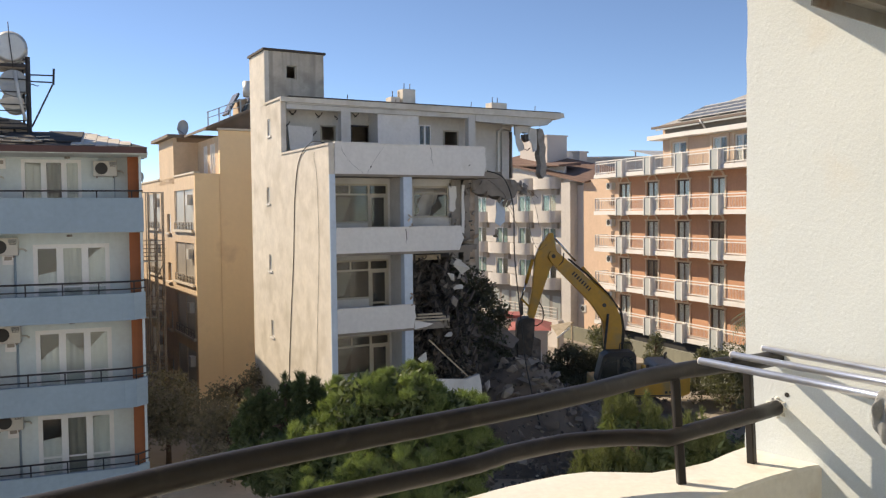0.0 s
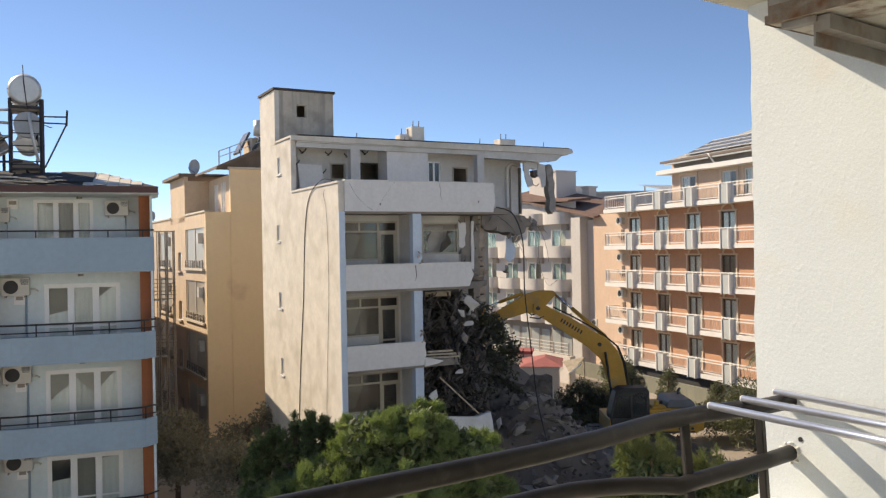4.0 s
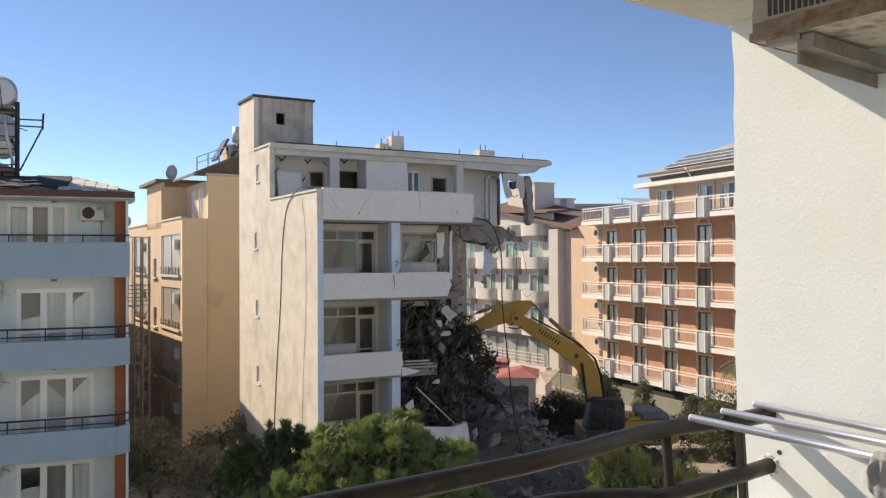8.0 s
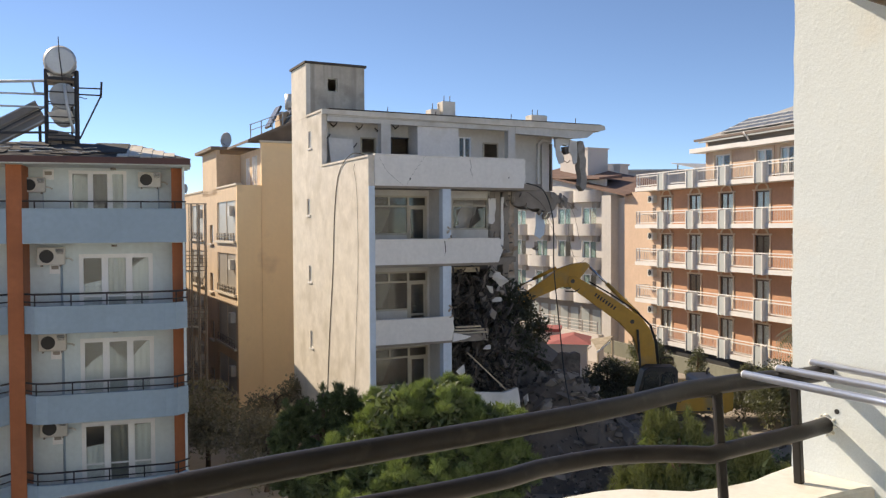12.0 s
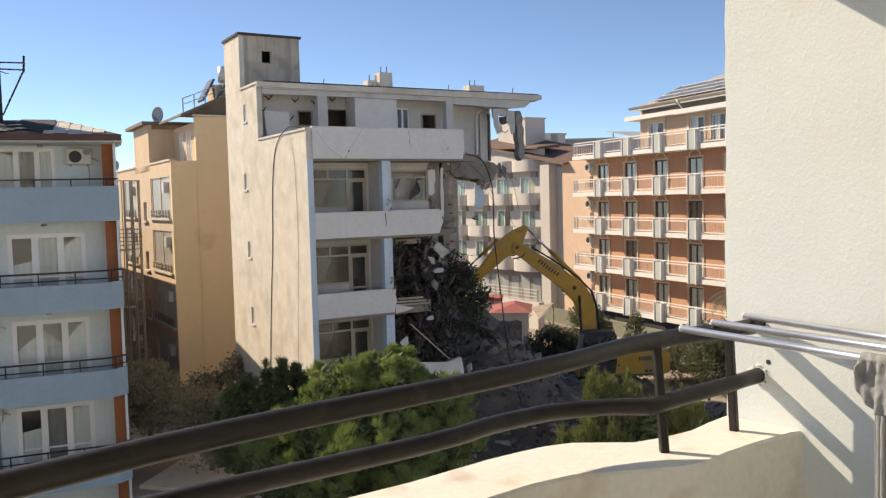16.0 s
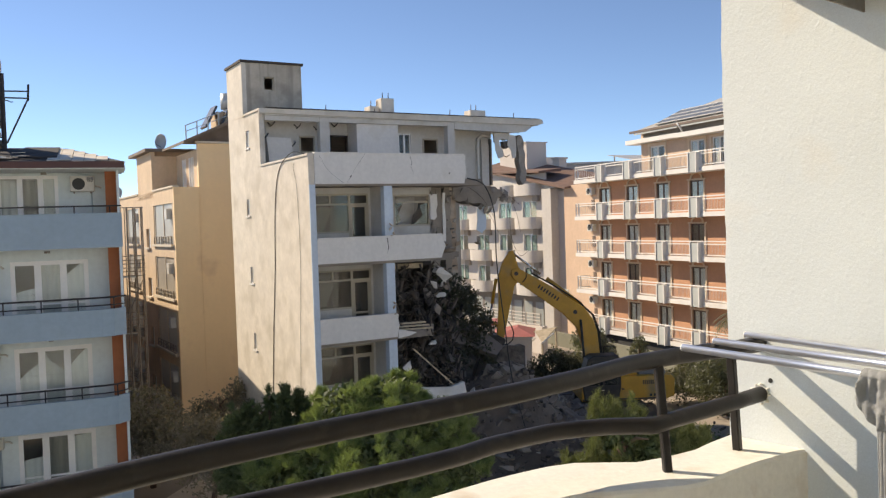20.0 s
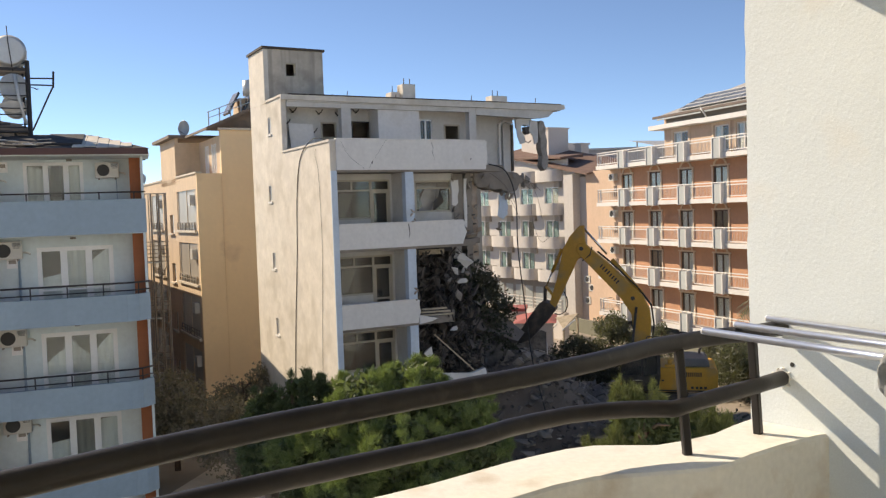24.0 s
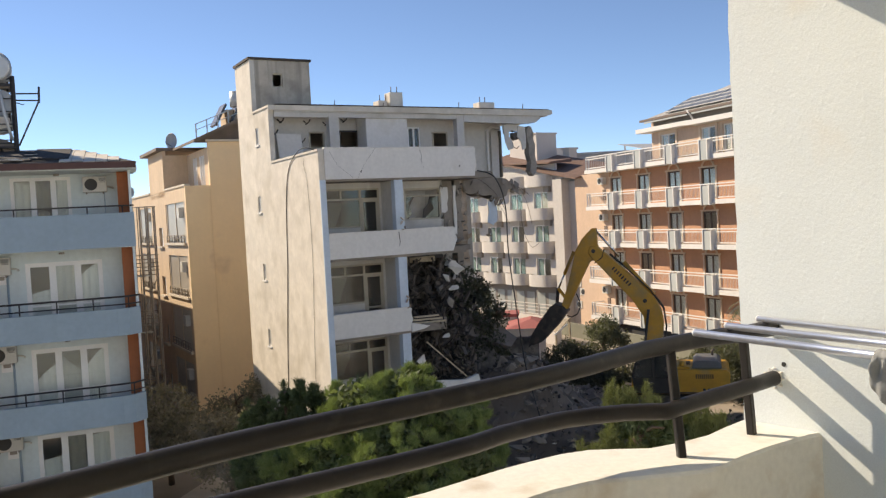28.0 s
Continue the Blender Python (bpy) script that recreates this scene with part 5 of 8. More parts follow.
def build_rubble():
    rng = random.Random(31)
    bm = bm_new()
    nx, ny = 64, 40
    rows = []
    for j in range(ny + 1):
        row = []
        for i in range(nx + 1):
            x, y = -2.0 + 15.0 * i / nx, 31.5 + 15.0 * j / ny
            h = 3.1 * math.exp(-((x - 3.3) / 3.0) ** 2 - ((y - 37.0) / 3.6) ** 2) + 1.3 * math.exp(-((x - 8.4) / 3.6) ** 2 - ((y - 40.0) / 3.4) ** 2)
            h += 1.4 * math.exp(-((x - 0.5) / 2.4) ** 2 - ((y - 35) / 2.2) ** 2) + 2.3 * math.exp(-((x - 3.6) / 2.3) ** 2 - ((y - 34.0) / 1.3) ** 2)
            e = min(i, nx - i, j, ny - j) / 6
            h = h * min(e, 1) + 0.35 * noise.fractal(Vector((x * 0.7, y * 0.7, 2)), 0.8, 2.2, 4) * min(e, 1)
            row.append(bm.verts.new((x, y, max(h, 0) * min(e, 1) - (0.12 if e < 1 else 0))))
        rows.append(row)
    for a, b in zip(rows, rows[1:]):
        for i in range(nx):
            bm.faces.new((a[i], a[i + 1], b[i + 1], b[i]))
    solid("rubble_heap", bm, RUBBLE, "grey dusty heap of demolition rubble", "rubble", kind="stuff")
    meshes = chunk_meshes(CONCRETE, 7, 14) + chunk_meshes(RUBBLE, 6, 15)
    for i in range(290):
        x, y = (rng.gauss(4.2, 3.2), rng.gauss(37.6, 2.6)) if i < 140 else (rng.gauss(5.0, 2.6), rng.gauss(34.0, 1.8))
        h = 3.1 * math.exp(-((x - 3.3) / 3.0) ** 2 - ((y - 37.0) / 3.6) ** 2) + 1.3 * math.exp(-((x - 8.4) / 3.6) ** 2 - ((y - 40.0) / 3.4) ** 2)
        h += 1.4 * math.exp(-((x - 0.5) / 2.4) ** 2 - ((y - 35) / 2.2) ** 2) + 2.3 * math.exp(-((x - 3.6) / 2.3) ** 2 - ((y - 34.0) / 1.3) ** 2)
        ob = new("concrete_lump", meshes[rng.randrange(len(meshes))])
        ob.matrix_basis = pose(x, y, h + 0.02, rng.uniform(-40, 40), rng.uniform(-40, 40), rng.uniform(0, 360)) @ Matrix.Scale(rng.uniform(0.25, 0.95), 4)
        tagged(ob, "broken concrete lump on the rubble heap", "rubble", "rubble lumps")
    # small bits strewn over the heap and the open ground before it
    verts, faces = [], []
    corner = [(-1, -1, -1), (1, -1, -1), (1, 1, -1), (-1, 1, -1), (-1, -1, 1), (1, -1, 1), (1, 1, 1), (-1, 1, 1)]
    for i in range(3400):
        x, y = (rng.gauss(4.5, 3.2), rng.gauss(36.0, 3.0)) if i % 2 else (rng.uniform(0.0, 13.0), rng.uniform(26.0, 38.0))
        h = 3.1 * math.exp(-((x - 3.3) / 3.0) ** 2 - ((y - 37.0) / 3.6) ** 2) + 1.3 * math.exp(-((x - 8.4) / 3.6) ** 2 - ((y - 40.0) / 3.4) ** 2)
        h += 1.4 * math.exp(-((x - 0.5) / 2.4) ** 2 - ((y - 35) / 2.2) ** 2) + 2.3 * math.exp(-((x - 3.6) / 2.3) ** 2 - ((y - 34.0) / 1.3) ** 2)
        m = pose(x, y, h + 0.03, rng.uniform(-50, 50), rng.uniform(-50, 50), rng.uniform(0, 360))
        sc = rng.uniform(0.02, 0.08) if rng.random() < 0.88 else rng.uniform(0.08, 0.17)
        n = len(verts)
        for c in corner:
            verts.append(m @ Vector([c[q] * sc * (1.3, 0.9, 0.5)[q] * rng.uniform(0.5, 1.1) for q in range(3)]))
        faces += [tuple(n + q for q in f) for f in ((0, 3, 2, 1), (4, 5, 6, 7), (0, 1, 5, 4), (1, 2, 6, 5), (2, 3, 7, 6), (3, 0, 4, 7))]
    me = bpy.data.meshes.new("rubble_scatter")
    me.from_pydata(verts, [], faces)
    me.materials.append(SCATTER)
    tagged(new("rubble_scatter", me), "small grey and pale rubble bits strewn over the site", "rubble", kind="stuff")
    scraps = chunk_meshes(W_WHITE, 4, 71)
    for k in range(26):
        x, y = rng.uniform(2.5, 11.0), rng.uniform(27.5, 34.5)
        h = 2.3 * math.exp(-((x - 3.6) / 2.3) ** 2 - ((y - 34.0) / 1.3) ** 2)
        ob = new("white_scrap", scraps[k % 4])
        ob.matrix_basis = pose(x, y, h + 0.06, rng.uniform(-30, 30), rng.uniform(-30, 30), rng.uniform(0, 360)) @ Matrix.Scale(rng.uniform(0.15, 0.5), 4)
        tagged(ob, "white scrap lying on the rubble ground", "debris", "white scraps")
    # a standing wall remnant on the heap
    m = pose(3.52, 42.3, -2.4, 0, 0, 4) @ Matrix.Scale(1.195, 4)
    bm = torn_panel([(-1.5, 0.0), (1.1, 0.0), (1.15, 5.18), (0.95, 5.26), (0.75, 5.2), (0.4, 5.24), (0.2, 5.18), (0.05, 5.22), (-0.02, 5.34), (-0.1, 5.24), (-0.16, 5.38), (-0.24, 5.2), (-0.45, 5.24), (-0.8, 5.12), (-1.0, 5.16), (-1.2, 5.05), (-1.35, 5.12), (-1.5, 4.9)], -0.15, 0.15)
    wr = thing("wall_remnant", "mottled grey wall remnant standing in the rubble", "rubble", m)
    part("wall", bm, REMNANT, wr)
    part("plaster_edge", torn_panel([(1.152, 1.5), (1.2, 1.5), (1.21, 3.4), (1.2, 4.7), (1.152, 4.8)], -0.16, 0.14), W_WHITE, wr, "pale plaster edge")
    chips = chunk_meshes(REMNANT, 3, 61) + chunk_meshes(CONCRETE, 2, 62) + chunk_meshes(CONCRETE_DARK, 2, 63)
    for k in range(46):
        c = part_mesh("plaster_chip", chips[rng.randrange(7)], wr, pose(rng.uniform(-1.4, 1.05), -0.15, rng.uniform(2.2, 5.0), 90 + rng.uniform(-12, 12), rng.uniform(0, 360), 0) @ Matrix.Scale(rng.uniform(0.1, 0.42), 4))
    bm = torn_panel([(-1.6, -0.2), (0.9, -0.1), (1.3, 0.5), (-0.2, 1.1), (-1.8, 1.0)], -0.12, 0.12)
    solid("wall_remnant", bm, RUBBLE, "tilted grey floor slab sliding off the heap", "rubble", pose(2.2, 36.6, 4.6, -35, 22, 25))


build_rubble()


# ---- blue apartment block ----
def build_blue_block():
    P = pose(-10.44, 27.84, 0.06, 0, 0, 20.5)
    t = thing("blue_apartment_block", "pale blue apartment block with terracotta strips and curved balconies", "building", P)
    levels = [(9.67, 10.76, 12.2), (6.77, 7.62, 9.62), (3.87, 4.75, 6.72), (0.97, 1.85, 3.82)]
    bays = [(-4.56, 0.34, "r"), (-9.6, -5.02, "m"), (-14.6, -10.06, "m")]
    # roof
    bm = bm_new()
    v = [bm.verts.new(p) for p in ((-15.2, -0.75, 12.42), (0.62, -0.75, 12.42), (0.62, 6.3, 12.5), (-15.2, 6.3, 12.5), (-14.0, 2.8, 13.17), (-1.2, 2.8, 13.17))]
    for f in ((0, 1, 5, 4), (1, 2, 5), (2, 3, 4, 5), (3, 0, 4)):
        bm.faces.new([v[i] for i in f])
    bm.faces.new([v[i] for i in (3, 2, 1, 0)])
    part("roof", bm, L_ROOF, t, "dark sheet hip roof")
    part("fascia", one_box(-15.25, 0.60, -0.8, -0.72, 12.23, 12.43), L_FASCIA, t, "maroon roof fascia")
    part("soffit", one_box(-15.2, 0.62, -0.71, 1.3, 12.2, 12.28), L_WALL, t)
    def on_roof(x, y):
        return Vector((x, y, 12.42 + 0.75 * (y + 0.75) / 3.55 + 0.02))
    rng = random.Random(40)
    for k in range(4, 9):
        x = -2.95 + 0.36 * k
        top = 2.6 if x < -1.3 else max(2.6 - (x + 1.3) * 1.75, 0.2)
        part("roof_board", bar(bm_new(), on_roof(x, -0.68 + rng.uniform(0, 0.25)), on_roof(x + 0.02, top), 0.345, 0.03), ROOF_PALE, t, "bare pale roof board")
    # torn roofing sheets and loose scraps near the eave
    for k in range(10):
        x0 = -13.5 + 1.22 * k
        w = rng.uniform(0.9, 1.25)
        y0 = rng.uniform(-0.3, 0.5)
        bm = bm_new()
        v = [on_roof(x0, y0), on_roof(x0 + w * 0.4, y0 - rng.uniform(0.05, 0.3)), on_roof(x0 + w, y0 + rng.uniform(-0.2, 0.3)), on_roof(x0 + w, 2.55), on_roof(x0, 2.55)]
        lo = [bm.verts.new(p) for p in v]
        hi = [bm.verts.new(p + Vector((0, 0, 0.025 + 0.03 * (k % 2)))) for p in v]
        bm.faces.new(lo[::-1])
        bm.faces.new(hi)
        for q in range(5):
            bm.faces.new((lo[q], lo[(q + 1) % 5], hi[(q + 1) % 5], hi[q]))
        part("roof_sheet", bm, L_ROOF, t, "torn dark roofing sheet")
    for row, y in enumerate((-0.25, 0.75)):
        for k in range(17):
            x = -14.2 + 0.62 * k + 0.2 * row
            part("tile_clip", bar(bm_new(), on_roof(x, y) + Vector((0, 0, 0.075)), on_roof(x + 0.36, y) + Vector((0, 0, 0.075)), 0.09, 0.03), TANK, t, "white roof clip")
    for k in range(10):
        x, y = rng.uniform(-4.6, -2.6), rng.uniform(-0.5, 0.9)
        part("loose_scrap", bar(bm_new(), on_roof(x, y) + Vector((0, 0, 0.07)), on_roof(x + rng.uniform(0.25, 0.6), y + rng.uniform(-0.3, 0.1)) + Vector((0, 0, 0.09)), 0.14, 0.02), ROOF_PALE, t, "loose pale roof scrap")
    # side and back walls, terracotta strips
    part("side_wall", one_box(0.34, 0.42, 0.02, 6.0, -0.2, 12.2), L_WALL, t)
    part("back_wall", one_box(-15.0, 0.34, 5.9, 6.0, -0.2, 12.2), L_WALL, t)
    # hidden low block, added to keep the sun off the shrubs
    part("unseen_shade_annex", one_box(-15.0, 0.3, 6.01, 9.5, -0.2, 6.6), L_WALL, t, "unseen low rear block added to shade the shrubs")
    for x0, x1 in ((-5.02, -4.56), (-0.01, 0.338), (-10.06, -9.6)):
        part("terracotta_strip", one_box(x0, x1, -0.05 if x0 < -1 else 0.6, 1.3, -0.2, 12.2), L_ORANGE, t, "terracotta painted wall strip")
    holes = []
    for li, (z0, z1, zc) in enumerate(levels):
        for bx0, bx1, _ in bays:
            o = bx1
            if li == 0:
                holes.append((o - 3.66, o - 1.82, z0 + 0.2, 12.12))
            else:
                holes.append((o - 3.38, o - 1.0, z0 + 0.25, z0 + 2.50))
    for z0, z1 in ((-0.2, 3.4), (3.4, 6.3), (6.3, 9.2), (9.2, 12.21)):
        part("facade_wall", wall_grid(bm_new(), -15.0, 0.34, z0, z1, 1.3, 1.45, [h for h in holes if z0 < h[2] < z1]), L_WALL, t)
    for z0, z1, zc in levels:
        part("floor_slab", one_box(-15.0, 0.33, 0.05, 5.9, z0 - 0.02, z0 + 0.16), L_WALL, t)
    part("rear_room_wall", one_box(-15.0, 0.3, 4.0, 4.1, 0, 12.42), W_INNER, t)
    rng = random.Random(4)
    for li, (z0, z1, zc) in enumerate(levels):
        for bx0, bx1, side in bays:
            # bowed parapet
            n = 14
            bow = 0.0 if li == 0 else 0.42
            outer = []
            for i in range(n + 1):
                k = i / n
                x = bx0 + (bx1 + (0.12 if side == "r" else 0) - bx0) * k
                e = min(k / 0.16, (1 - k) / 0.16, 1.0)
                outer.append((x, -bow * math.sqrt(max(0.0, 1 - (1 - e) ** 2)) - (0.02 if li else 0.1)))
            inner = [(x, y + 0.14) for x, y in outer]
            if li:
                outer[0] = (bx0, 0.0)
                outer[-1] = (outer[-1][0], 0.0)
            bal = part("balcony", prism(bm_new(), outer + inner[::-1], z0, z1), L_PARAPET, t, "grey-blue plastered balcony front")
            part("balcony_floor", prism(bm_new(), inner + [(inner[-1][0], 1.29), (inner[0][0], 1.29)], z0 + 0.02, z0 + 0.14), L_WALL, bal)
            part("coping", prism(bm_new(), [(x, y - 0.02) for x, y in outer] + [(x, y + 0.02) for x, y in inner[::-1]], z1 + 0.002, z1 + 0.04), L_PARAPET, bal)
            mid = [((a[0] + b[0]) / 2, (a[1] + b[1]) / 2) for a, b in zip(outer, inner)]
            if li == 0:
                part("top_rail", tube(bm_new(), [(x, y, z1 + 0.27) for x, y in mid], 0.025, 6), STEEL_DARK, bal)
                posts = (1, 4, 7, 10, 13)
            else:
                part("top_rail", tube(bm_new(), [(x, y, z1 + 0.42) for x, y in mid], 0.032, 6), STEEL_DARK, bal)
                part("lower_rail", tube(bm_new(), [(x, y, z1 + 0.17) for x, y in mid], 0.022, 6), STEEL_DARK, bal)
                posts = (1, 4, 7, 10, 13)
            for i in posts:
                x, y = mid[i]
                part("post", one_box(x - 0.02, x + 0.02, y - 0.02, y + 0.02, z1 + 0.04, z1 + (0.26 if li == 0 else 0.41)), STEEL_DARK, bal)
            o = bx1
            if li == 0:
                window(t, o - 3.66, o - 1.82, z0 + 0.2, 12.12, 1.31, WHITE_PVC, GLASS, (o - 2.98, o - 2.36), None, 0.11,
                       curtains=((o - 3.56, o - 3.04, CURTAIN_SHADED, 0.97, 0.9), (o - 2.92, o - 2.40, CURTAIN_DARK), (o - 2.33, o - 1.92, CURTAIN_SHADED, 0.98, 1.0)))
            else:
                cs = ((o - 3.28, o - 2.6, CURTAIN, 0.5, 0.78), (o - 2.5, o - 1.82, CURTAIN_SHADED, 0.95, 0.6), (o - 1.76, o - 1.06, CURTAIN, 0.62, 1.0))
                if li == 3:
                    cs = ((o - 3.28, o - 2.6, CURTAIN, 0.6, 0.66), (o - 2.5, o - 1.82, CURTAIN_TAN), (o - 1.76, o - 1.06, CURTAIN, 0.9, 0.95))
                if li == 1:
                    cs = ((o - 3.28, o - 2.6, CURTAIN, 0.52, 0.6), (o - 2.5, o - 1.82, CURTAIN_SHADED, 0.97, 0.95), (o - 1.76, o - 1.06, CURTAIN, 0.72, 1.0))
                window(t, o - 3.38, o - 1.0, z0 + 0.25, z0 + 2.50, 1.31, WHITE_PVC, GLASS, (o - 2.56, o - 1.78), None, 0.14, curtains=cs)
            if li:
                for a, b in ((o - 3.24, o - 2.67), (o - 2.45, o - 1.89), (o - 1.67, o - 1.14)):
                    part("sash_rail", one_box(a, b, 1.288, 1.303, z0 + 1.02, z0 + 1.08), WHITE_PVC, t)
            # small bathroom vent
            vx, vz = (o - 4.28, z0 + 2.3) if li == 0 else (o - 4.12, z0 + 2.02)
            wv = part("vent_window", one_box(vx - 0.17, vx + 0.17, 1.24, 1.3, vz - 0.17, vz + 0.17), WHITE_PVC, t)
            part("pane", one_box(vx - 0.11, vx + 0.11, 1.23, 1.239, vz - 0.02, vz + 0.10), UNIT_DARK, wv)
            part("ceiling_lamp", tube(bm_new(), [(o - 2.2, 0.6, zc - 0.09), (o - 2.2, 0.6, zc - 0.02)], 0.09, 12), BRACKET, t)
    # outdoor units: things of their own
    spots = []
    for bx0, bx1, _ in bays:
        o = bx1
        spots += [(o - 1.06, 11.56), (o - 4.72, 11.36)]
        spots += [(o - 4.22, z + 2.06) for z in (6.9, 4.0, 1.1)]
    first = None
    for x, z in spots:
        if first is None:
            first = thing("outdoor_unit", "white outdoor air conditioner fixed to the pale blue wall", "air conditioner", P @ pose(x, 1.0, z) @ Matrix.Scale(0.95, 4), "outdoor units")
            part("casing", one_box(-0.40, 0.40, 0.0, 0.28, 0.0, 0.55), AC_FAR, first, bevel=0.015)
            part("fan_grille", tube(bm_new(), [(-0.12, -0.02, 0.27), (-0.12, 0.01, 0.27)], 0.21, 20), DARK_GAP, first, "dark round fan grille")
            bm = bm_new()
            for k in range(5):
                box(bm, 0.16, 0.36, -0.006, -0.001, 0.34 + 0.035 * k, 0.355 + 0.035 * k)
            part("vent_slots", bm, DARK_GAP, first)
            for bx in (-0.3, 0.25):
                part("bracket", one_box(bx, bx + 0.04, 0.0, 0.295, -0.06, -0.002), BRACKET, first)
            part("service_label", one_box(0.13, 0.38, -0.004, -0.001, 0.40, 0.52), TANK_GREY, first, "grey service label")
            part("pipe_cover", tube(bm_new(), [(0.40, 0.2, 0.2), (0.55, 0.24, 0.18), (0.62, 0.24, 0.12)], 0.03, 6), AC_FAR, first)
            part("drain_hose", tube(bm_new(), [(0.3, 0.24, 0.0), (0.3, 0.27, -0.7), (0.3, 0.27, -1.6)], 0.014, 6), L_PARAPET, first)
        else:
            copy_thing(first, P @ pose(x, 1.0, z - (0.0 if z > 10 else 0.03)) @ Matrix.Scale(0.95 if z > 10 else 1.12, 4))
    # downpipe beside the strip
    part("downpipe", tube(bm_new(), [(-4.35 + 0.75, 1.25, 9.2), (-4.35 + 0.75, 1.25, 0.2)], 0.025, 6), L_PARAPET, t)
    return P


BLUE_POSE = build_blue_block()


def torn_sheet(pts, y0, y1):
    return extrude_xz(bm_new(), pts, y0, y1)


def build_solar_heater():
    m = pose(-14.73, 29.0, 12.8, 0, 0, 26)
    t = thing("solar_water_heater", "rooftop solar water heater, white tank on dark steel tower", "water heater", m)
    LX, RX = -0.52, 0.46
    for sx, w in ((LX, 0.075), (RX, 0.11)):
        for sy in (-0.5, 0.5):
            part("tower_leg", bar(bm_new(), (sx, sy, -0.3), (sx, sy, 2.9), w), STEEL_DARK, t)
    part("tower_leg", bar(bm_new(), (RX - 0.17, -0.2, -0.2), (RX - 0.15, -0.2, 2.75), 0.05), STEEL_DARK, t)
    for i in range(13):
        z = 0.2 + i * 0.215
        part("rung", bar(bm_new(), (RX, -0.5, z), (RX, 0.5, z), 0.04), STEEL_DARK, t)
        if i in (0, 2, 4, 5, 7, 9, 11):
            part("rung", bar(bm_new(), (LX, -0.52, z), (RX, -0.52, z), 0.035), STEEL_DARK, t)
        if i in (1, 3, 6, 8):
            part("rung", bar(bm_new(), (LX, 0.5, z), (RX, 0.5, z), 0.035), STEEL_DARK, t)
    part("platform", one_box(LX, RX, -0.55, 0.6, 0.46, 0.52), STEEL_DARK, t)
    # upper tank: a drum with domed ends lying along the roof's depth
    bm = bm_new()
    tube(bm, [(-0.06, -0.52, 3.2), (-0.06, 0.56, 3.2)], 0.535, 32)
    tube(bm, [(-0.06, -0.62, 3.2), (-0.06, -0.521, 3.2)], 0.42, 32, 0.53)
    part("upper_tank", bm, TANK, t, "white jacketed hot water tank, end on")
    part("tank_seam", tube(bm_new(), [(-0.60, -0.535, 3.2), (0.48, -0.535, 3.2)], 0.014, 6), TANK_GREY, t)
    for z in (2.62, 2.82):
        part("tank_cradle", bar(bm_new(), (LX, -0.48, z), (RX, -0.48, z), 0.07), STEEL_DARK, t)
    part("cradle_board", one_box(LX + 0.04, RX - 0.04, -0.4, 0.5, 2.5, 2.6), COLLECTOR_BACK, t)
    part("lower_tank", tube(bm_new(), [(0.02, -0.46, 2.02), (0.02, 0.5, 2.02)], 0.44, 28), TANK_GREY, t, "grey galvanised cold water tank")
    part("middle_tank", tube(bm_new(), [(0.03, -0.2, 1.42), (0.03, 0.5, 1.42)], 0.40, 24), TANK_GREY, t, "dull galvanised tank in the tower")
    part("torn_sheet", torn_sheet([(-0.48, 1.42), (-0.1, 1.55), (0.3, 1.5), (0.36, 1.2), (0.0, 1.12), (-0.35, 1.2)], -0.44, -0.41), ROOF_PALE, t, "torn pale insulation sheet")
    part("torn_sheet", torn_sheet([(-0.45, 0.86), (0.1, 0.78), (0.4, 0.62), (0.42, 0.2), (-0.1, 0.12), (-0.5, 0.3)], -0.30, -0.27), COLLECTOR_BACK, t, "brown sheet leaning in the tower")
    part("spare_tank", tube(bm_new(), [(-0.2, -0.2, 0.3), (0.2, 0.4, 0.3)], 0.28, 18), STEEL_DARK, t)
    part("side_arm", bar(bm_new(), (RX, -0.4, 2.32), (1.27, -0.4, 2.34), 0.045), STEEL_DARK, t)
    part("side_arm", bar(bm_new(), (RX, -0.4, 2.1), (1.24, -0.4, 2.1), 0.045), STEEL_DARK, t)
    part("side_arm", bar(bm_new(), (1.27, -0.4, 2.58), (1.24, -0.4, 2.02), 0.05), STEEL_DARK, t)
    part("side_strut", bar(bm_new(), (1.25, -0.4, 2.1), (0.54, -0.4, 0.55), 0.055), STEEL_DARK, t)
    part("bent_wire", tube(bm_new(), [(RX, -0.4, 2.02), (0.62, -0.4, 2.0), (0.72, -0.4, 1.95), (0.78, -0.4, 1.97)], 0.016, 5), STEEL_DARK, t)
    part("antenna_rod", tube(bm_new(), [(-0.10, -0.7, 4.0), (-0.08, -0.7, 3.5), (0.02, -0.66, 2.5)], 0.016, 6), STEEL_DARK, t, "thin dark rod before the tank")
    part("overflow_pipe", tube(bm_new(), [(0.06, -0.64, 2.4), (0.16, -0.64, 1.6), (0.34, -0.64, 0.75)], 0.05, 8), TANK, t, "pale insulated pipe")
    part("feed_pipe", tube(bm_new(), [(-3.8, 0.2, 2.35), (-0.6, 0.2, 2.6), (-0.2, -0.1, 2.66), (-0.1, -0.5, 2.6)], 0.05, 8), TANK, t, "white insulated pipe")
    part("feed_pipe", tube(bm_new(), [(-4.0, -0.3, 2.0), (-0.52, -0.3, 2.05)], 0.032, 6), TANK, t, "white insulated pipe")
    part("feed_pipe", tube(bm_new(), [(-4.0, -0.3, 1.55), (-0.52, -0.3, 1.62)], 0.032, 6), TANK, t, "white insulated pipe")
    part("pipe_elbow", tube(bm_new(), [(-0.95, 0.1, 2.5), (-0.88, 0.05, 2.15), (-0.6, -0.1, 2.1)], 0.04, 8), TANK, t)
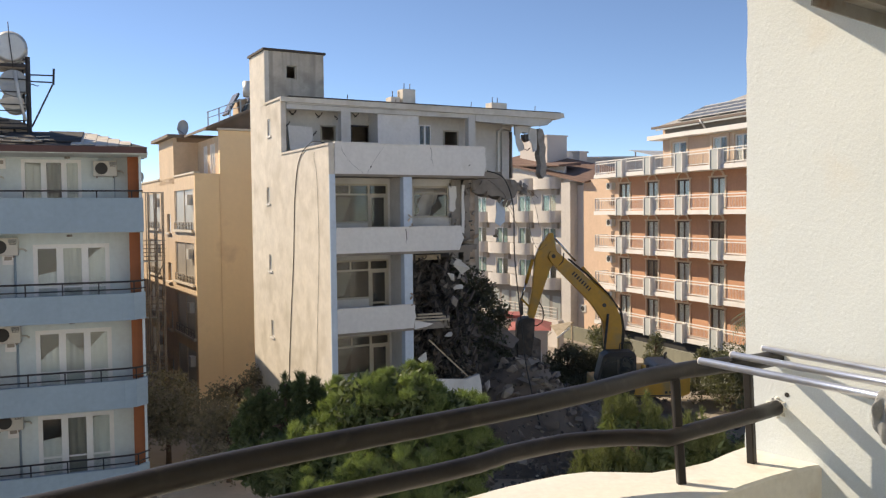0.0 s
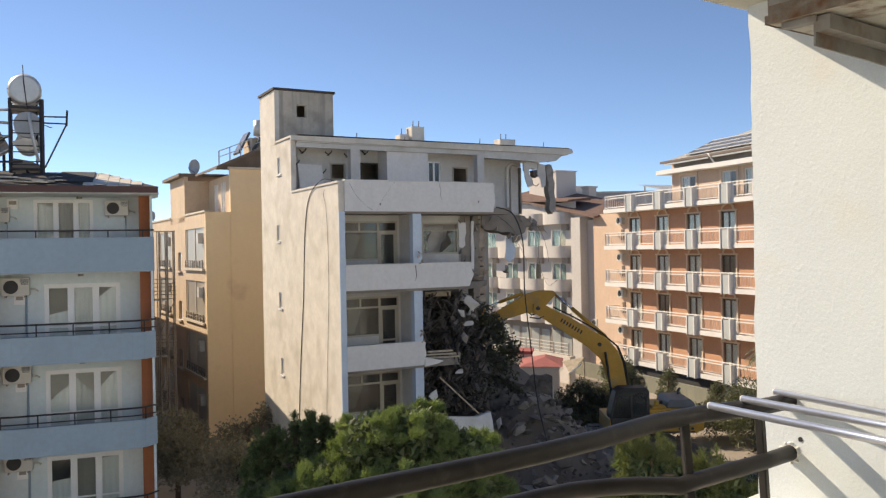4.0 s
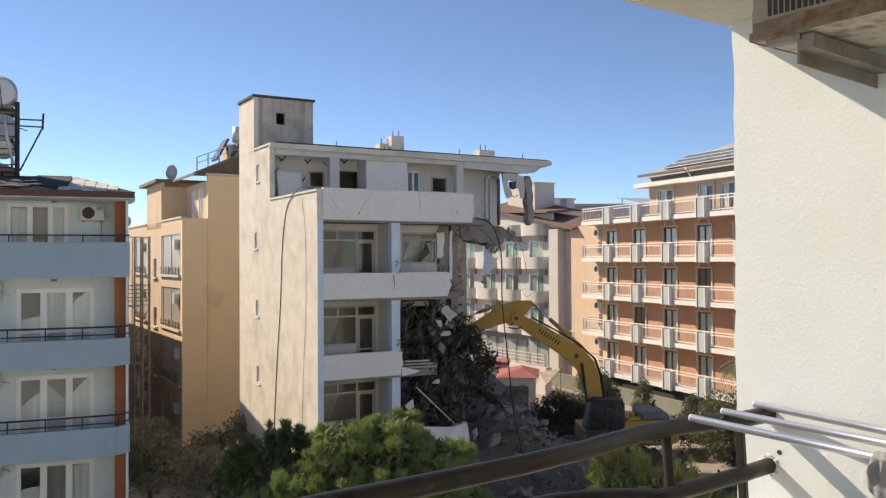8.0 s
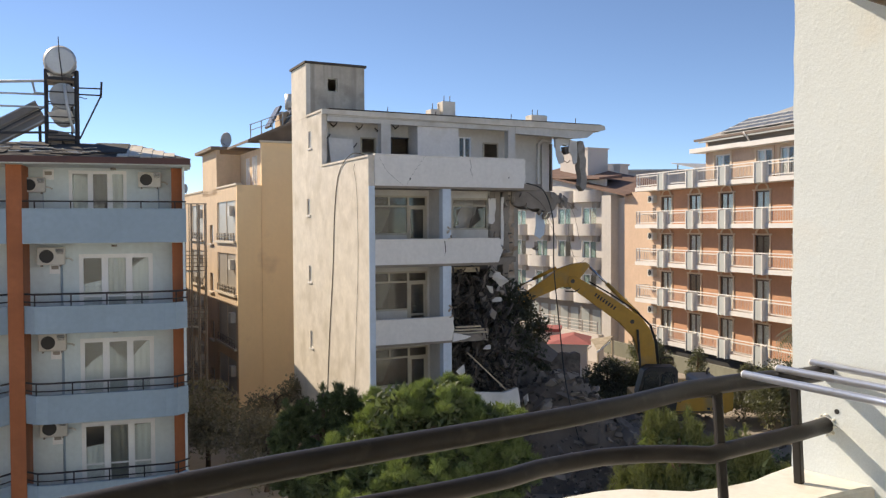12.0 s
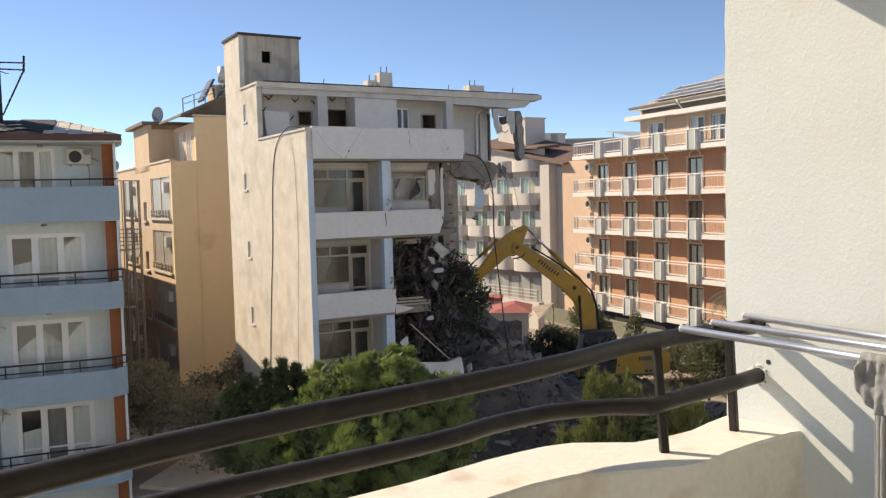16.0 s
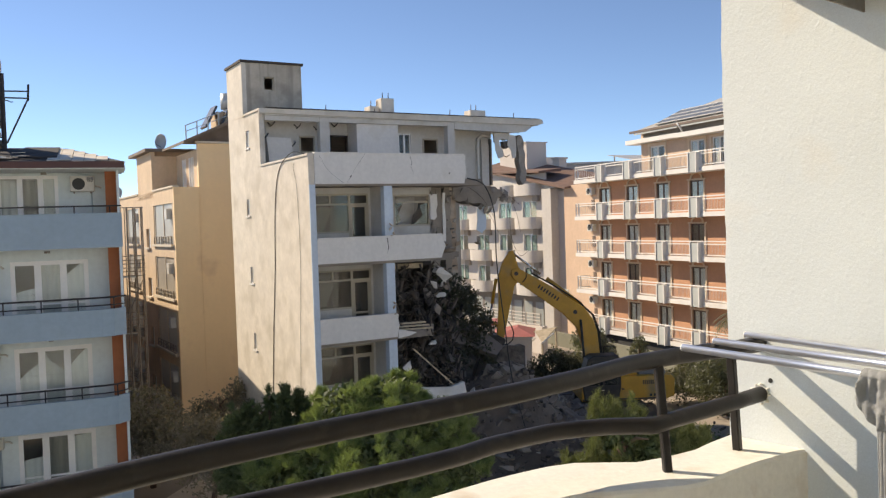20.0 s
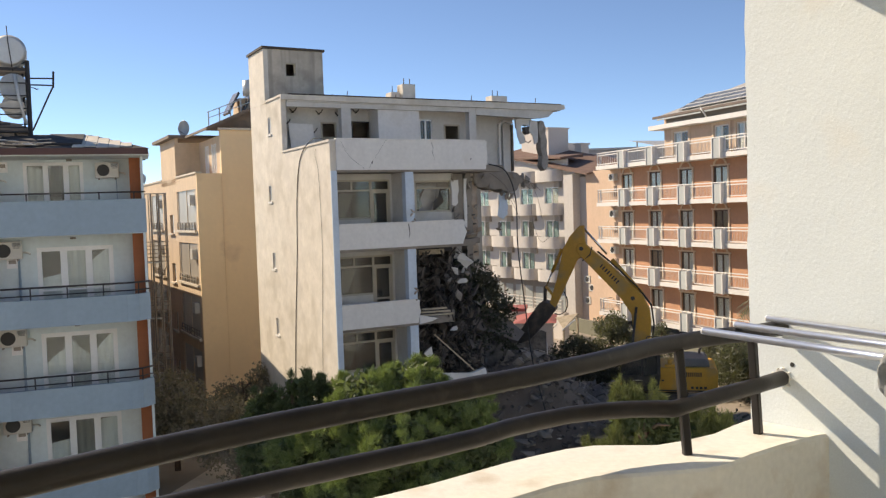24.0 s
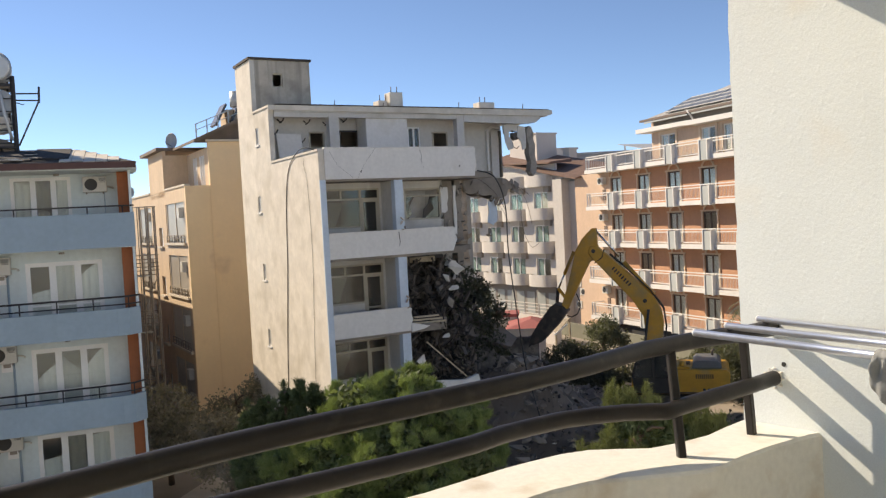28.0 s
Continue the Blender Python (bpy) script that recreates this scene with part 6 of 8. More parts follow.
    # collectors leaning on the frame
    for ox in (0.0, -2.73):
        a = Vector((-2.75 + ox, 0.35, 0.78))
        along, across, thick = Vector((1.87, 0.1, 1.12)), Vector((0.36, -0.85, -0.72)), Vector((0.02, 0.05, -0.09))
        bm = bm_new()
        v = [bm.verts.new(p) for p in (a, a + along, a + along + across, a + across, a + thick, a + along + thick, a + along + across + thick, a + across + thick)]
        for f in ((0, 1, 2, 3), (7, 6, 5, 4), (0, 4, 5, 1), (1, 5, 6, 2), (2, 6, 7, 3), (3, 7, 4, 0)):
            bm.faces.new([v[q] for q in f])
        c = part("collector", bm, COLLECTOR_BACK, t, "brown sheet-backed solar collector")
        for k in (0.0, 0.34, 0.67, 1.0):
            p = a + across * k - Vector((0.0, 0.03, -0.01))
            part("collector_rib", bar(bm_new(), p, p + along, 0.06, 0.05), COLLECTOR_BACK if 0 < k < 1 else TANK_GREY, c)
        for k in (0.02, 0.98):
            p = a + along * k + across * 0.5
            part("collector_stand", bar(bm_new(), p, (p.x, p.y, -0.3), 0.07), STEEL_DARK, c)
        part("collector_stand", bar(bm_new(), a + Vector((0.1, -0.9, -0.15)), a + Vector((2.6, -0.9, -0.05)), 0.07), STEEL_DARK, c)
        part("collector_stand", bar(bm_new(), a + Vector((0.1, -0.9, -0.5)), a + Vector((2.2, -0.3, 0.9)), 0.06), STEEL_DARK, c)
        part("collector_stand", bar(bm_new(), a + Vector((-0.1, -0.9, 0.3)), a + Vector((-0.1, -0.9, -1.0)), 0.06), STEEL_DARK, c)


build_solar_heater()


def build_lattice_mast():
    t = thing("scaffold_tower", "slender dull steel scaffold tower between the blocks", "scaffold", pose(-15.0, 43.0, 0, 0, 0, 15) @ Matrix.Diagonal((1.19, 1.19, 1.0, 1)))
    for x, y, w, h in ((-0.48, 0.35, 0.045, 11.5), (-0.38, 0.0, 0.07, 11.5), (-0.24, 0.35, 0.04, 11.46), (-0.12, 0.0, 0.08, 11.5), (0.1, 0.35, 0.05, 11.5), (0.2, 0.0, 0.09, 11.44), (0.42, 0.35, 0.05, 11.5), (0.5, 0.0, 0.06, 11.5)):
        part("upright", bar(bm_new(), (x, y, 0), (x + 0.02, y, h), w * 0.7), SCAFFOLD, t)
    part("head_rail", bar(bm_new(), (-0.54, 0.02, 11.48), (0.56, 0.02, 11.48), 0.05), SCAFFOLD, t)
    for z in (8.0, 5.1, 2.2):
        for k in range(6):
            y = 0.02 + 0.33 * (k % 2)
            part("rung", bar(bm_new(), (-0.54, y, z + 0.2 * k), (0.56, y, z + 0.2 * k), 0.04), SCAFFOLD, t)
        part("landing", one_box(-0.54, 0.2, 0.03, 0.34, z - 0.09, z - 0.03), TANK, t, "pale landing plate")
    for z0, z1 in ((2.3, 5.0), (5.2, 7.9)):
        part("brace", bar(bm_new(), (-0.5, -0.02, z0), (0.5, -0.02, z1), 0.035), SCAFFOLD, t)


build_lattice_mast()


# ---- apricot block behind ----
def build_apricot_block():
    P = pose(-13.0, 44.0, 0, 0, 0, 29.2)
    t = thing("apricot_apartment_block", "apricot rendered apartment block with loggias and a roof terrace", "building", P)
    part("front_wall", one_box(0.0, 9.0, 0.0, 0.2, -0.2, 12.5), O_WALL, t, "plain apricot rendered wall")
    part("front_wall_upper", one_box(1.33, 9.0, -0.03, 0.2, 12.5, 14.88), O_WALL, t)
    part("eave_trim", one_box(1.2, 9.0, -0.2, -0.031, 14.80, 14.9), O_TRIM, t)
    part("corner_seam", one_box(1.30, 1.36, -0.06, -0.032, 0, 12.5), O_WALL, t)
    holes = []
    for z in (9.5, 6.6, 3.7, 0.8):
        holes += [(0.45, 5.2, z, z + 2.2), (6.35, 7.45, z - 0.2, z + 0.9), (9.6, 13.6, z, z + 2.2)]
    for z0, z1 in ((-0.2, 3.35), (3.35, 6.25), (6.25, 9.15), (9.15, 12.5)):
        part("side_wall", wall_grid(bm_new(), 0.2, 17.0, z0, z1, 0.0, 0.2, [h for h in holes if z0 < h[2] < z1], "y"), O_PALE, t, "pale apricot side wall with loggias")
    part("terrace_coping", one_box(-0.06, 0.26, -0.06, 5.15, 12.5, 12.6), O_TRIM, t)
    part("terrace_coping", one_box(-0.06, 0.26, 9.55, 17.0, 12.5, 12.6), O_TRIM, t)
    part("terrace_floor", one_box(0.2, 9.0, 0.2, 17.0, 12.0, 12.15), O_PALE, t)
    bm = bm_new()
    wall_grid(bm, 0.2, 5.2, 12.15, 14.55, 1.4, 1.6, [(1.2, 2.2, 12.4, 14.2), (2.9, 3.7, 12.6, 14.2)], "y")
    wall_grid(bm, 0.2, 1.4, 12.15, 14.55, 5.2, 5.4, [])
    wall_grid(bm, 5.2, 9.5, 12.15, 14.8, 0.0, 0.2, [], "y")
    part("terrace_wall", bm, O_PALE, t)
    for y0, y1, z0 in ((1.2, 2.2, 12.4), (2.9, 3.7, 12.6)):
        ts = part("terrace_shutter", one_box(1.46, 1.52, y0, y1, z0, 14.2), BLIND, t)
        for a, b in ((y0, y0 + 0.09), ((y0 + y1) / 2 - 0.04, (y0 + y1) / 2 + 0.04), (y1 - 0.09, y1)):
            part("shutter_post", one_box(1.38, 1.459, a, b, z0, 14.2), WHITE_PVC, ts)
    for z in (9.5, 6.6, 3.7, 0.8):
        for y0, y1 in ((0.45, 5.2), (9.6, 13.6)):
            lg = part("loggia", one_box(0.07, 0.12, y0, y1, z, z + 2.2), LOGGIA, t, "pale glazed-in loggia")
            part("loggia_sill", one_box(-0.14, 0.06, y0 - 0.1, y1 + 0.1, z - 0.12, z), O_TRIM, lg)
            for k in (0.035, 0.5, 0.965):
                y = y0 + (y1 - y0) * k
                part("loggia_divider", one_box(0.03, 0.069, y - 0.05, y + 0.05, z, z + 2.2), O_TRIM, lg)
            part("wall_box", one_box(-0.22, 0.05, y0 + 0.4, y0 + 0.95, z + 1.35, z + 1.9), AC_FAR, lg, "white outdoor unit")
            for y2, y3 in ((y0 + 0.2, y0 + (y1 - y0) * 0.46), (y0 + (y1 - y0) * 0.54, y1 - 0.2)):
                bm = bm_new()
                for h in (0.02, 0.24, 0.42):
                    bar(bm, (-0.06, y2, z + h), (-0.06, y3, z + h), 0.04)
                for k in range(4):
                    y = y2 + (y3 - y2) * k / 3
                    bar(bm, (-0.06, y, z), (-0.06, y, z + 0.42), 0.035)
                part("loggia_rail", weld(bm), SCAFFOLD, lg)
        sw = part("small_window", one_box(0.14, 0.19, 6.35, 7.45, z - 0.2, z + 0.9), W_INNER, t)
        part("casement", one_box(0.06, 0.139, 6.35, 6.8, z - 0.2, z + 0.9), WHITE_PVC, sw)
        part("window_sill", one_box(-0.14, -0.002, 6.25, 7.55, z - 0.3, z - 0.2), O_TRIM, sw)
    part("back_wall", one_box(0.2, 9.0, 16.8, 17.0, -0.2, 12.0), O_PALE, t)
    part("inner_wall", one_box(3.0, 3.1, 0.2, 16.8, 0.0, 12.0), W_INNER, t)
    # roofs
    part("eave", one_box(-0.35, 9.0, 5.0, 10.2, 14.8, 14.98), O_ROOF, t)
    bm = extrude_xz(bm_new(), [(0.55, 14.78), (0.55, 14.9), (3.9, 16.42), (9.2, 16.6), (9.2, 16.48), (3.95, 16.3), (0.9, 14.9)], -0.35, 4.9)
    part("pitched_roof", bm, O_ROOF, t, "brown sheet roof")
    part("gable_wall", extrude_xz(bm_new(), [(0.72, 14.82), (9.0, 14.78), (9.0, 16.52), (3.95, 16.36)], 0.55, 0.7), O_ROOF, t)
    for k in range(5):
        x = 1.4 + 0.62 * k
        part("railing_post", bar(bm_new(), (x, 2.6, 15.2 + 0.27 * k), (x, 2.6, 16.05 + 0.26 * k), 0.05), TANK, t)
    part("roof_railing", bar(bm_new(), (1.35, 2.6, 16.03), (4.2, 2.6, 17.2), 0.05), TANK, t, "pale roof railing")
    part("roof_railing", bar(bm_new(), (1.35, 2.6, 15.7), (4.2, 2.6, 16.85), 0.04), TANK, t, "pale roof railing")
    for k in range(2):
        bm = extrude_xz(bm_new(), [(2.6 + 0.9 * k, 16.1 + 0.2 * k), (3.25 + 0.9 * k, 17.3 + 0.2 * k), (3.35 + 0.9 * k, 17.22 + 0.2 * k), (2.7 + 0.9 * k, 16.02 + 0.2 * k)], 3.0, 4.2)
        part("collector", bm, COLLECTOR, t, "dark solar collector")
    part("roof_tank", tube(bm_new(), [(3.9, 3.0, 17.1), (3.9, 3.0, 17.95)], 0.38, 16), TANK, t, "white water tank")
    part("roof_room", one_box(3.4, 8.5, 3.4, 4.8, 15.4, 17.0), O_PALE, t)
    # satellite dishes are things of their own
    for x, y, z, s in ((1.1, 7.0, 14.98, 0.78), (0.1, 16.2, 12.6, 0.55)):
        d = thing("satellite_dish", "grey satellite dish on the terrace parapet", "satellite dish", P @ pose(x, y, z, 0, 0, -60) @ Matrix.Scale(s, 4), "satellite dishes")
        bm = bm_new()
        rings = []
        for i in range(6):
            r = 0.62 * i / 5
            rings.append([bm.verts.new((r * math.cos(k * math.tau / 18), -0.35 * (r * r) - 0.1, 0.75 + r * math.sin(k * math.tau / 18))) for k in range(18)])
        for a, b in zip(rings, rings[1:]):
            for k in range(18):
                try:
                    bm.faces.new((a[k], a[(k + 1) % 18], b[(k + 1) % 18], b[k])).smooth = True
                except ValueError:
                    pass
        bmesh.ops.remove_doubles(bm, verts=bm.verts[:], dist=1e-4)
        part("dish", bm, TANK_GREY, d).modifiers.new("thickness", "SOLIDIFY").thickness = 0.02
        part("mast", tube(bm_new(), [(0, 0, -0.02), (0, 0.02, 0.75)], 0.035, 8), STEEL_DARK, d)
        part("feed_arm", tube(bm_new(), [(0, -0.1, 0.3), (0, -0.75, 0.55), (0, -0.8, 0.7)], 0.02, 6), STEEL_DARK, d)


build_apricot_block()


# ---- orange hotel ----
def build_orange_hotel():
    P = pose(13.44, 64.04, 0, 0, 0, -67.9)
    t = thing("orange_hotel", "orange and peach hotel with rows of white railed balconies", "building", P)
    rows = [1.34, 4.24, 7.14, 10.04, 12.94]
    pitch, nb = 3.55, 6
    L = 0.4 + pitch * nb
    holes = []
    for z in rows[:-1]:
        for b in range(-1, nb):
            holes.append((2.0 + (b - 0) * pitch - 0.05, 2.0 + b * pitch + 1.4, z + 0.3, z + 2.45))
    part("facade_wall", wall_grid(bm_new(), -1.75, L + 3, -0.2, 12.94, 1.2, 1.4, holes), H_ORANGE, t, "burnt orange recessed wall")
    part("end_wall", one_box(L, L + 3, -0.1, 1.19, -0.2, 12.94), H_PEACH, t)
    part("back_wall", one_box(0.0, L + 3, 9.8, 10.0, -0.2, 16.0), H_PEACH, t)
    part("room_back", one_box(0.1, L, 4.0, 4.1, 0, 12.9), W_INNER, t)
    # peach wing beside the first bay
    wg = part("wing", one_box(-6.95, -1.76, 1.2, 9.9, -0.2, 13.0), H_PEACH, t, "plain peach rendered wing wall")
    for z in rows:
        part("return_slab", one_box(-3.35, -0.002, -0.08, 1.19, z, z + 0.3), H_WHITE, wg)
        for h in (0.42, 1.12, 1.30):
            part("return_rail", bar(bm_new(), (-3.3, 0.05, z + h), (-0.02, 0.05, z + h), 0.07), H_WHITE, wg)
            part("return_rail", bar(bm_new(), (-3.3, 0.09, z + h), (-3.3, 1.19, z + h), 0.06), H_WHITE, wg)
        for x in (-3.26, -2.9, -0.1):
            part("return_post", bar(bm_new(), (x, 0.05, z + 0.3), (x, 0.05, z + 1.3), 0.1), H_WHITE, wg)
        for k in range(10):
            x = -2.7 + 0.26 * k
            part("baluster", bar(bm_new(), (x, 0.05, z + 0.42), (x, 0.05, z + 1.1), 0.028), H_WHITE, wg)
        if z < 12:
            u = part("wall_unit", one_box(-3.0, -2.2, 0.85, 1.19, z + 2.0, z + 2.55), AC_FAR, wg, "white outdoor unit")
            part("fan_grille", tube(bm_new(), [(-2.7, 0.83, z + 2.28), (-2.7, 0.86, z + 2.28)], 0.22, 14), DARK_GAP, u)
            part("slot_window", one_box(-2.75, -2.35, 1.16, 1.19, z + 0.75, z + 1.6), H_DOOR, wg)
    # balconies: meshes shared from bay to bay
    bmr = bm_new()
    x0, x1 = 0.85, pitch + 0.02 - 0.0
    for h in (1.12, 1.30):
        bar(bmr, (x0 - 0.9, 0.05, h), (x1, 0.05, h), 0.07)
    bar(bmr, (x0, 0.05, 0.42), (x1, 0.05, 0.42), 0.06)
    for x in (x0 + 0.05, x1 - 0.05):
        bar(bmr, (x, 0.05, 0.3), (x, 0.05, 1.3), 0.12)
    rail_me = mesh_of("balcony_railing", bmr, H_WHITE)
    bmr = bm_new()
    for k in range(1, 20):
        x = x0 + (x1 - x0) * k / 20
        bar(bmr, (x, 0.05, 0.42), (x, 0.05, 1.1), 0.028)
    bars_me = mesh_of("infill", bmr, H_WHITE)
    pier_me = mesh_of("pier", one_box(0.09, 0.76, -0.24, -0.085, -0.03, 1.2), H_GREY)
    cheek_me = mesh_of("pier_cheek", one_box(0.0, 0.088, -0.30, 0.2, -0.06, 1.24), H_WHITE)
    cheek_far_me = mesh_of("pier_cheek", one_box(0.762, 0.85, -0.30, 0.2, -0.06, 1.24), H_WHITE)
    slab_me = mesh_of("balcony_slab", one_box(0.0, pitch, -0.08, 1.19, 0.0, 0.3), H_WHITE)
    bmd = bm_new()
    for a in ((0.0, 0.09, 0.3, 2.42), (1.31, 1.4, 0.3, 2.42), (0.66, 0.74, 0.3, 2.42), (0.09, 0.66, 2.33, 2.42), (0.74, 1.31, 2.33, 2.42)):
        box(bmd, a[0], a[1], 1.24, 1.32, a[2], a[3])
    door_me = mesh_of("balcony_door", bmd, H_DOOR)
    pane_me = mesh_of("pane", one_box(0.09, 1.31, 1.27, 1.276, 0.35, 2.35), GLASS)
    cur_me = mesh_of("curtain", one_box(0.06, 1.34, 1.36, 1.38, 0.32, 2.38), CURTAIN)
    bma = bm_new()
    for k in range(8):
        a0, a1 = math.pi * k / 8, math.pi * (k + 1) / 8
        p = [(0.7 + 0.5 * math.cos(a), 2.52 + 0.36 * math.sin(a)) for a in (a0, a1)]
        q = [(0.7 + 0.64 * math.cos(a), 2.52 + 0.47 * math.sin(a)) for a in (a1, a0)]
        extrude_xz(bma, p + q, 1.12, 1.19)
    for x in (-0.12, 1.4):
        box(bma, x, x + 0.12, 1.12, 1.19, 0.3, 2.52)
    box(bma, -0.2, 1.6, 1.10, 1.19, 2.44, 2.54)
    arch_me = mesh_of("door_surround", bma, SURROUND)
    for r, z in enumerate(rows):
        for b in range(-1, nb):
            m = pose(b * pitch, 0, z)
            if b >= 0:
                bal = part_mesh("balcony", slab_me, t, m)
                for nm, me in (("railing", rail_me), ("infill", bars_me), ("pier", pier_me), ("pier_cheek", cheek_me), ("pier_cheek", cheek_far_me)):
                    part_mesh(nm, me, bal)
            if r < 4:
                d = part_mesh("balcony_door", door_me, t, pose(2.0 + b * pitch - 0.03, 0, z))
                p = part_mesh("pane", pane_me, d)
                p.visible_shadow = False
                part_mesh("door_surround", arch_me, d)
                if (b * 3 + r) % 7 != 1:
                    part_mesh("curtain", cur_me, d)
    part("roof_terrace", one_box(-0.0, L + 3, 1.19, 9.8, 12.94, 13.22), H_WHITE, t)
    # set-back top storey
    hs = [(5.45, 7.05, 13.3, 15.1), (9.7, 11.1, 13.3, 15.1), (11.8, 13.1, 13.3, 15.1), (15.3, 16.7, 13.3, 15.1), (18.7, 20.1, 13.3, 15.1)]
    part("top_wall", wall_grid(bm_new(), 4.4, L + 3, 13.22, 16.1, 0.8, 1.0, hs), H_PEACH, t)
    part("top_side", one_box(4.4, 4.6, 1.0, 9.8, 13.22, 16.1), H_PEACH, t)
    for x0, x1, z0, z1 in hs:
        window(t, x0, x1, z0, z1, 0.86, H_WHITE, GLASS, ((x0 + x1) / 2,), None, 0.1, curtains=((x0 + 0.1, (x0 + x1) / 2, CURTAIN),))
        part("window_surround", extrude_xz(bm_new(), [(x0 - 0.2, z0), (x0 - 0.2, z1 + 0.25), (x1 + 0.2, z1 + 0.25), (x1 + 0.2, z0), (x1 + 0.02, z0), (x1 + 0.02, z1 + 0.02), (x0 - 0.02, z1 + 0.02), (x0 - 0.02, z0)], 0.74, 0.797), SURROUND, t)
    part("room_back", one_box(4.7, L + 2.9, 3.4, 3.5, 13.22, 16.1), W_INNER, t)
    part("eave_wall", one_box(4.9, L + 3, 0.62, 0.79, 15.67, 16.1), SHADE_GREY, t, "grey wall strip under the eaves")
    part("gutter_board", one_box(4.6, 9.3, 0.02, 0.09, 15.98, 16.08), H_GREY, t)
    part("gutter_board", one_box(9.7, L + 3, 0.02, 0.09, 16.0, 16.1), H_GREY, t)
    part("canopy", one_box(3.6, 9.2, 0.0, 1.9, 15.36, 15.66), H_WHITE, t, "white concrete canopy")
    part("canopy", one_box(9.21, L + 3, -0.1, 1.9, 15.30, 15.62), H_WHITE, t, "white concrete canopy")
    part("eave_gutter", tube(bm_new(), [(9.4, -0.05, 16.3), (9.6, 0.1, 15.9), (9.5, 0.4, 15.6)], 0.06, 8), H_WHITE, t)
    bm = bm_new()
    v = [bm.verts.new(p) for p in ((4.2, 0.2, 16.25), (L + 3, 0.2, 16.25), (L + 3, 9.9, 16.25), (4.2, 9.9, 16.25), (9.0, 5.0, 18.4), (L + 3, 5.0, 18.4))]
    for f in ((0, 1, 5, 4), (1, 2, 5), (2, 3, 4, 5), (3, 0, 4), (3, 2, 1, 0)):
        bm.faces.new([v[i] for i in f])
    part("roof", bm, H_ROOF, t, "grey sheet hip roof")
    part("roof_edge", one_box(4.1, L + 3, 0.0, 0.19, 16.12, 16.28), H_DOOR, t, "dark roof edge")
    for k in range(7):
        x = 6.4 + 1.9 * k
        c = part("solar_panel", extrude_xz(bm_new(), [(0, 0), (1.7, 0), (1.7, 0.06), (0, 0.06)], 0, 2.6), SOLAR, t, "blue-grey solar panel on the roof")
        c.matrix_basis = pose(x, 0.55, 16.50, 24, 0, 0)
        fr = bm_new()
        bar(fr, (0.0, 0, 0.07), (0.0, 2.6, 0.07), 0.05)
        part("panel_frame", fr, TANK, c)
        for a in (0.0, 0.87, 1.73, 2.6):
            part("panel_rail", bar(bm_new(), (-0.1, a, 0.075), (1.8, a, 0.075), 0.07, 0.05), H_WHITE, c)
    # pergola on the terrace
    pg = thing("pergola", "pale slatted pergola on the hotel terrace", "pergola", P @ pose(-1.2, 2.4, 13.22))
    for x, y, h in ((0, 0, 1.8), (0, 3, 1.8), (3.2, 0, 1.18), (3.2, 3, 1.18)):
        part("post", bar(bm_new(), (x, y, 0), (x, y, h), 0.1), TANK, pg)
    for k in range(13):
        part("slat", bar(bm_new(), (-0.2, 0.3 * k - 0.4, 1.88), (3.7, 0.3 * k - 0.2, 1.12), 0.27, 0.03), TANK if k % 2 else PALE_PANE, pg)
    # a near-black box paints the shaded recess; then the garden wall before the hotel
    part("recess_shade_box", one_box(-3.0, L + 3, 0.3, 1.19, -0.2, 1.34), DARK_GAP, t, "dark box painting the shade in the recess under the first balconies")
    g = solid("garden_wall", one_box(-6.0, L + 6, -1.6, -1.3, -0.2, 1.05), GARDEN_WALL, "grey-green rendered garden wall before the hotel", "wall", P)


build_orange_hotel()


